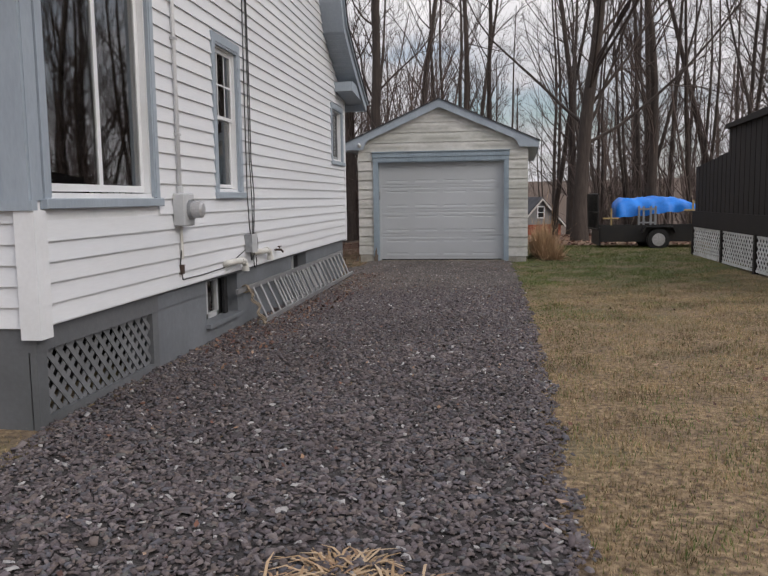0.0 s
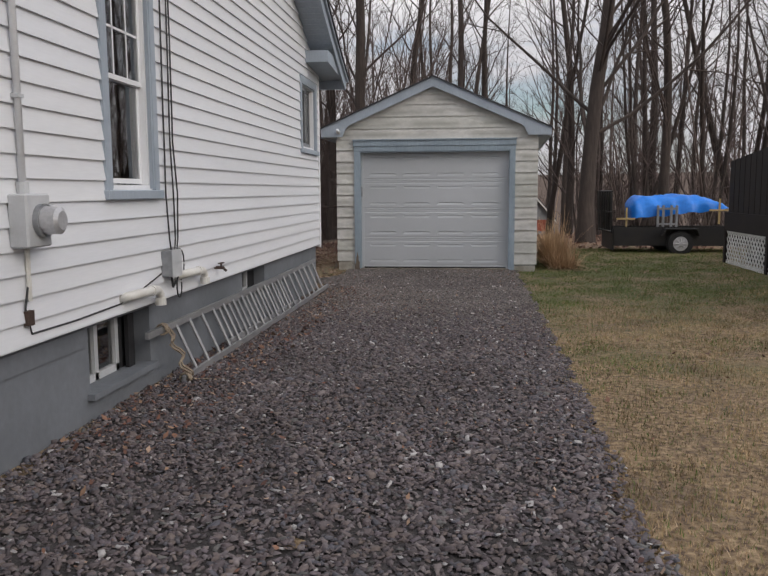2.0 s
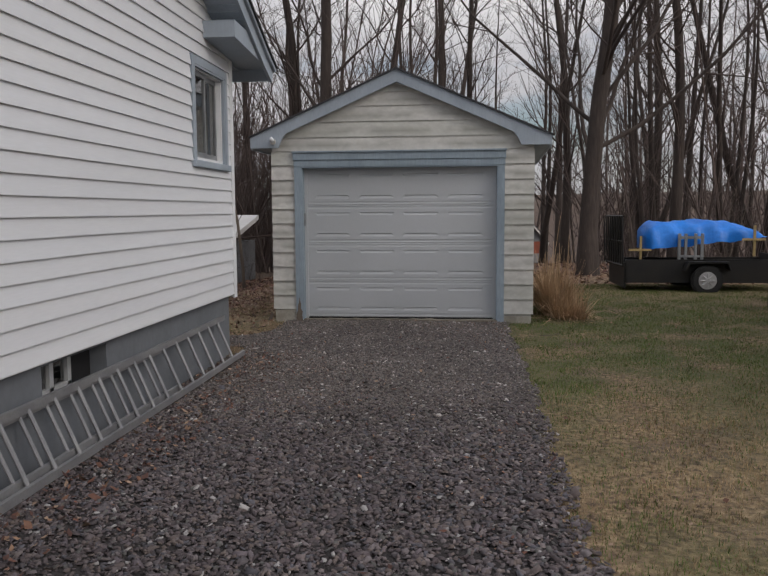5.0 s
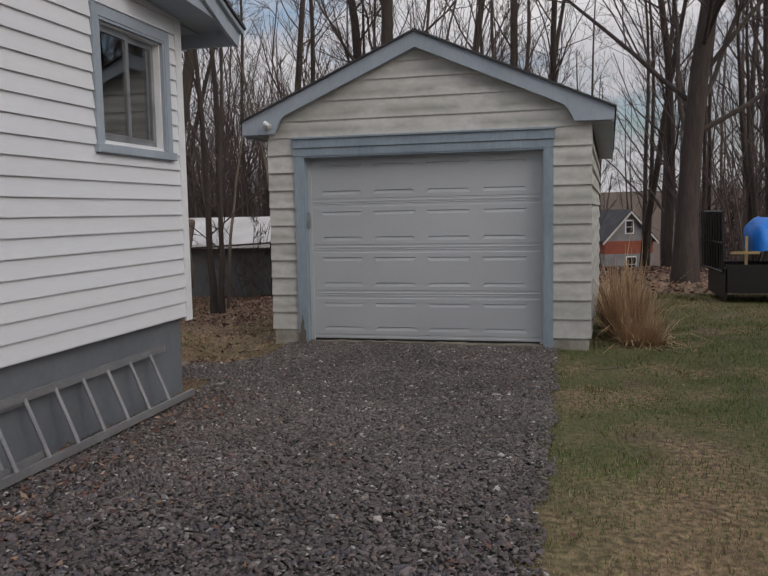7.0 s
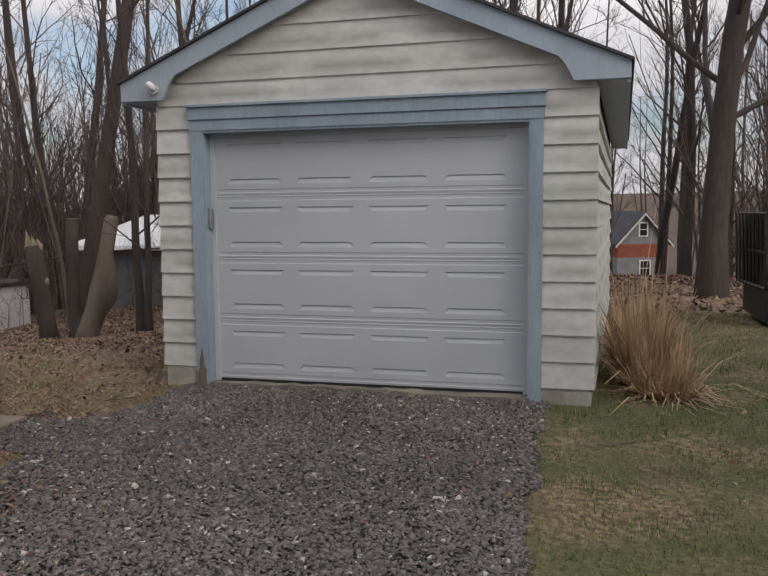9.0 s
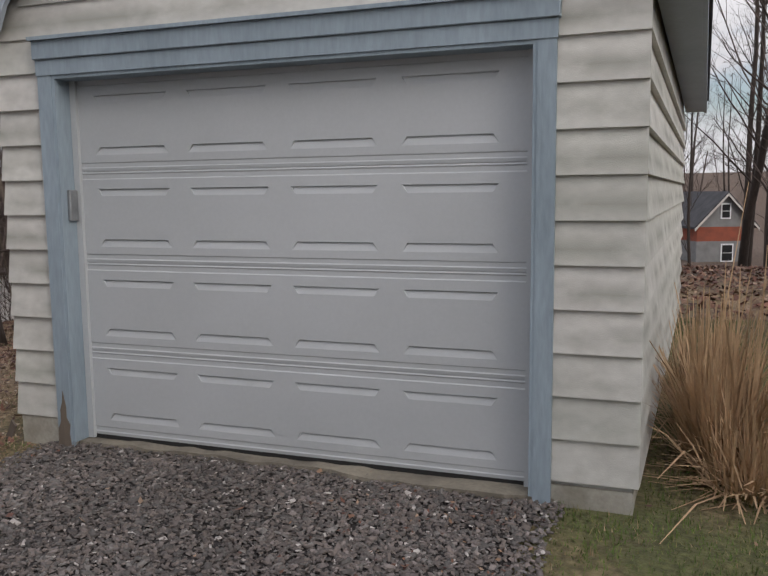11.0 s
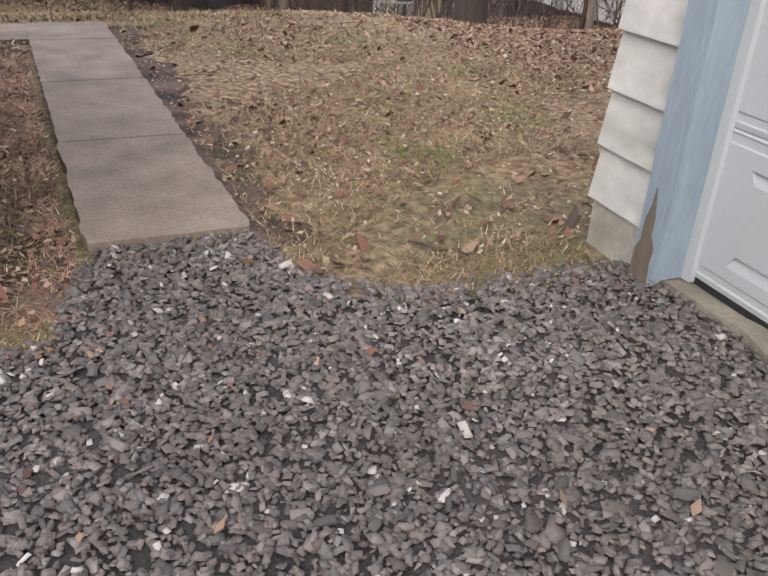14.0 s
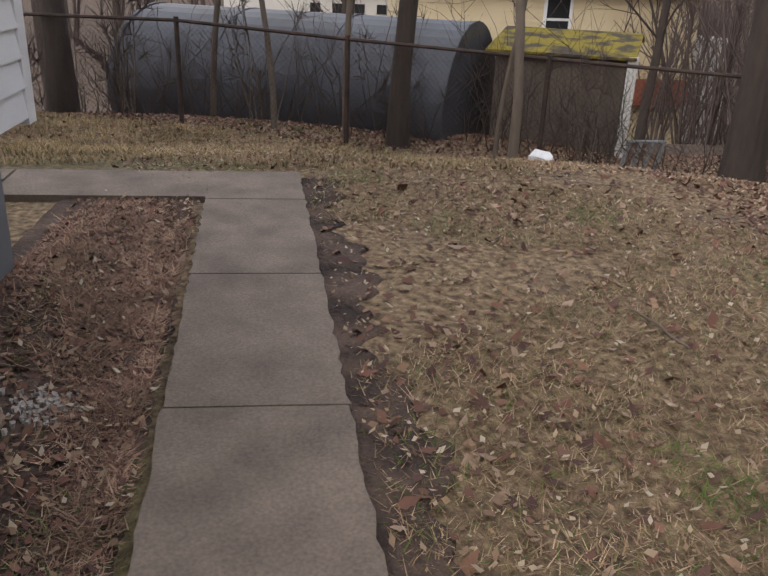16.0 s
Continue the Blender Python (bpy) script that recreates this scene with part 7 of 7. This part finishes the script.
def straw_clumps():
    rs = np.random.RandomState(51)

    def clump(cx, cy, n, h, r, spread, name, label, category="weeds"):
        t = thing(name, (cx, cy, float(gz(cx, cy))), label, category)
        a = rs.uniform(0, 6.283, n)
        d = r * np.sqrt(rs.rand(n))
        b = np.stack([d * np.cos(a), d * np.sin(a), np.zeros(n)], -1)
        L = h * np.exp(rs.normal(-0.15, 0.3, n))
        tilt = np.abs(rs.normal(0, spread, n)) if spread < 1.2 else rs.uniform(1.05, 1.5, n)
        a2 = a + rs.normal(0, 0.9, n)
        o = np.stack([np.cos(a2) * np.sin(tilt), np.sin(a2) * np.sin(tilt), np.cos(tilt)], -1) * L[:, None]
        mid = b + o * 0.55
        tip = b + o
        tip[:, 2] -= (0.25 * L * tilt)
        w = 0.0055
        s = np.stack([-np.sin(a2) * w, np.cos(a2) * w, np.zeros(n)], -1)
        v = np.stack([b - s, b + s, mid + s, mid - s, tip + s * 0.4, tip - s * 0.4], 1).reshape(-1, 3)
        v[:, 2] = np.maximum(v[:, 2], 0.01)
        i = 6 * np.arange(n)[:, None]
        f = np.concatenate([i + np.array([[0, 1, 2, 3]]), i + np.array([[3, 2, 4, 5]])]).reshape(-1, 4)
        mesh_np("dry_mass", v, f, "reed" if h > 0.4 else "straw", t)
        t.children[0]["kind"] = "stuff"
        return t

    clump(1.30, 18.75, 800, 0.62, 0.17, 0.42, "ornamental_grass", "dry tan ornamental grass clump beside the garage")
    clump(1.26, 19.5, 600, 0.58, 0.17, 0.42, "ornamental_grass", "dry tan ornamental grass clump beside the garage wall")
    clump(1.45, 18.35, 420, 0.42, 0.22, 0.9, "fallen_stalks", "bent pale stalks spilling from the grass clump")
    clump(-0.48, 3.52, 320, 0.17, 0.12, 1.4, "dead_weed_tuft", "flattened straw weed tuft in the gravel")
    clump(-0.66, 3.22, 260, 0.18, 0.14, 1.4, "dead_weed_tuft", "flattened straw weed tuft in the gravel")
    clump(-0.24, 3.34, 240, 0.17, 0.13, 1.4, "dead_weed_tuft", "flattened straw weed tuft in the gravel")


straw_clumps()


def rubble():
    """Pale crumbs of mortar in the bed beside the walkway."""
    rs = random.Random(14)
    for cx, cy, n, r in ((-4.45, 15.62, 110, 0.12), (-3.78, 15.55, 90, 0.16)):
        t = thing("mortar_rubble", (cx, cy, float(gz(cx, cy))), "small heap of pale mortar crumbs on the bare soil", "rubble", "rubble heaps")
        bm = B()
        for _ in range(n):
            x, y, q = cx + rs.gauss(0, r / 2), cy + rs.gauss(0, r / 2), rs.uniform(0.003, 0.010)
            box(bm, x - q, x + q, y - q * 0.7, y + q * 0.7, float(gz(x, y)) + 0.01, float(gz(x, y)) + 0.026 + q * rs.uniform(0.3, 1.0))
        for v in bm.verts:
            v.co += Vector((rs.uniform(-0.004, 0.004), rs.uniform(-0.004, 0.004), rs.uniform(-0.003, 0.003)))
        part("crumbs", bm, "mortar", t)["kind"] = "stuff"


rubble()


def sticks():
    """Loose twigs in the bed and on the yard."""
    rs = random.Random(3)
    for x, y, L, a, m in ((-3.9, 15.65, 0.5, 0.3, "barkpale"), (-7.3, 18.3, 0.35, 1.5, "barkpale"), (-2.9, 17.2, 0.25, 0.8, "twig"), (-5.2, 17.9, 0.4, 0.2, "barkpale"), (0.9, 16.9, 0.3, 0.5, "barkpale"), (-10.6, 17.9, 0.6, 0.9, "barkpale")):
        t = thing("stick", (x, y, float(gz(x, y))), "thin dry stick lying on the ground", "stick", "loose sticks")
        bm = B()
        g = float(gz(x, y)) + 0.02
        pts = [(x + L * k / 4 * math.cos(a) + rs.uniform(-0.01, 0.01), y + L * k / 4 * math.sin(a) + rs.uniform(-0.01, 0.01), g + rs.uniform(0, 0.015)) for k in range(5)]
        tube(bm, pts, 0.005, 5)
        part("twig", bm, m, t)


sticks()


# ---- siding laps ----
def side_house():
    h = 0.127
    z = 0.601
    lap = OPENINGS
    grown = [(a - 0.065 if i == 0 else a - 0.08, b + 0.065 if i == 0 else b + 0.08, c - 0.085, d + 0.1) for i, (a, b, c, d) in enumerate(lap)]
    k = 0
    while z < 7.2:
        sp = gable_span(z)
        if sp:
            for a, b in siding_runs(z, h, max(sp[0], 5.20), min(sp[1], 15.50), grown):
                a = max(a, 5.29 if z < 1.30 else 5.41)
                if b - a < 0.05:
                    continue
                # seen from outside the lap stands proud towards +x
                plank(wall_east, HX, b, z, b - a, -90, h, 0.021, "vinyl")
        z += h
        k += 1
    z = 0.59
    while z < 3.0:
        plank(wall_north, -5.87, 15.25, z, 2.70, 0, h, 0.021, "vinyl")
        z += h
    z = 0.59
    while z < 1.25:
        plank(wall_north, HX - 0.10, 5.2, z, 3.1, 180, h, 0.021, "vinyl")
        z += h


side_house()


def side_garage():
    for k in range(11):
        zl, zr = 0.135 + 0.2016 * k, 0.083 + 0.206 * k
        plank(gwall, OL - 0.095, GF + 0.018, zl, OL - 0.095 - GL + 0.02, 180, 0.2016, 0.03, "cream", "shingle_course")
        plank(gwall, GR + 0.014, GF + 0.018, zr, GR + 0.014 - OR - 0.087, 180, 0.206, 0.026, "cream", "shingle_course")
        plank(gwall, GR - 0.02 + SKEW * (GB - GF), GB, zr, GB - GF - 0.02, -90 - 2.4, 0.206, 0.036, "cream", "shingle_course")
        plank(gwall, GL + 0.02, GF + 0.02, zl, GB - GF - 0.02, 90 - 2.4, 0.2016, 0.036, "cream", "shingle_course")
    for z, top in ((2.345, 2.53), (2.53, 2.74), (2.74, 2.95), (2.95, 3.13), (3.13, 3.24)):
        x0 = PEAKX - (3.43 - top) / 0.4375
        x1 = PEAKX + (3.43 - top) / 0.4375
        x0, x1 = max(x0, GL - 0.0), min(x1, GR)
        plank(gwall, x1, GF + 0.018, z, x1 - x0, 180, round(top - z, 3), 0.02, "cream", "shingle_course")


side_garage()
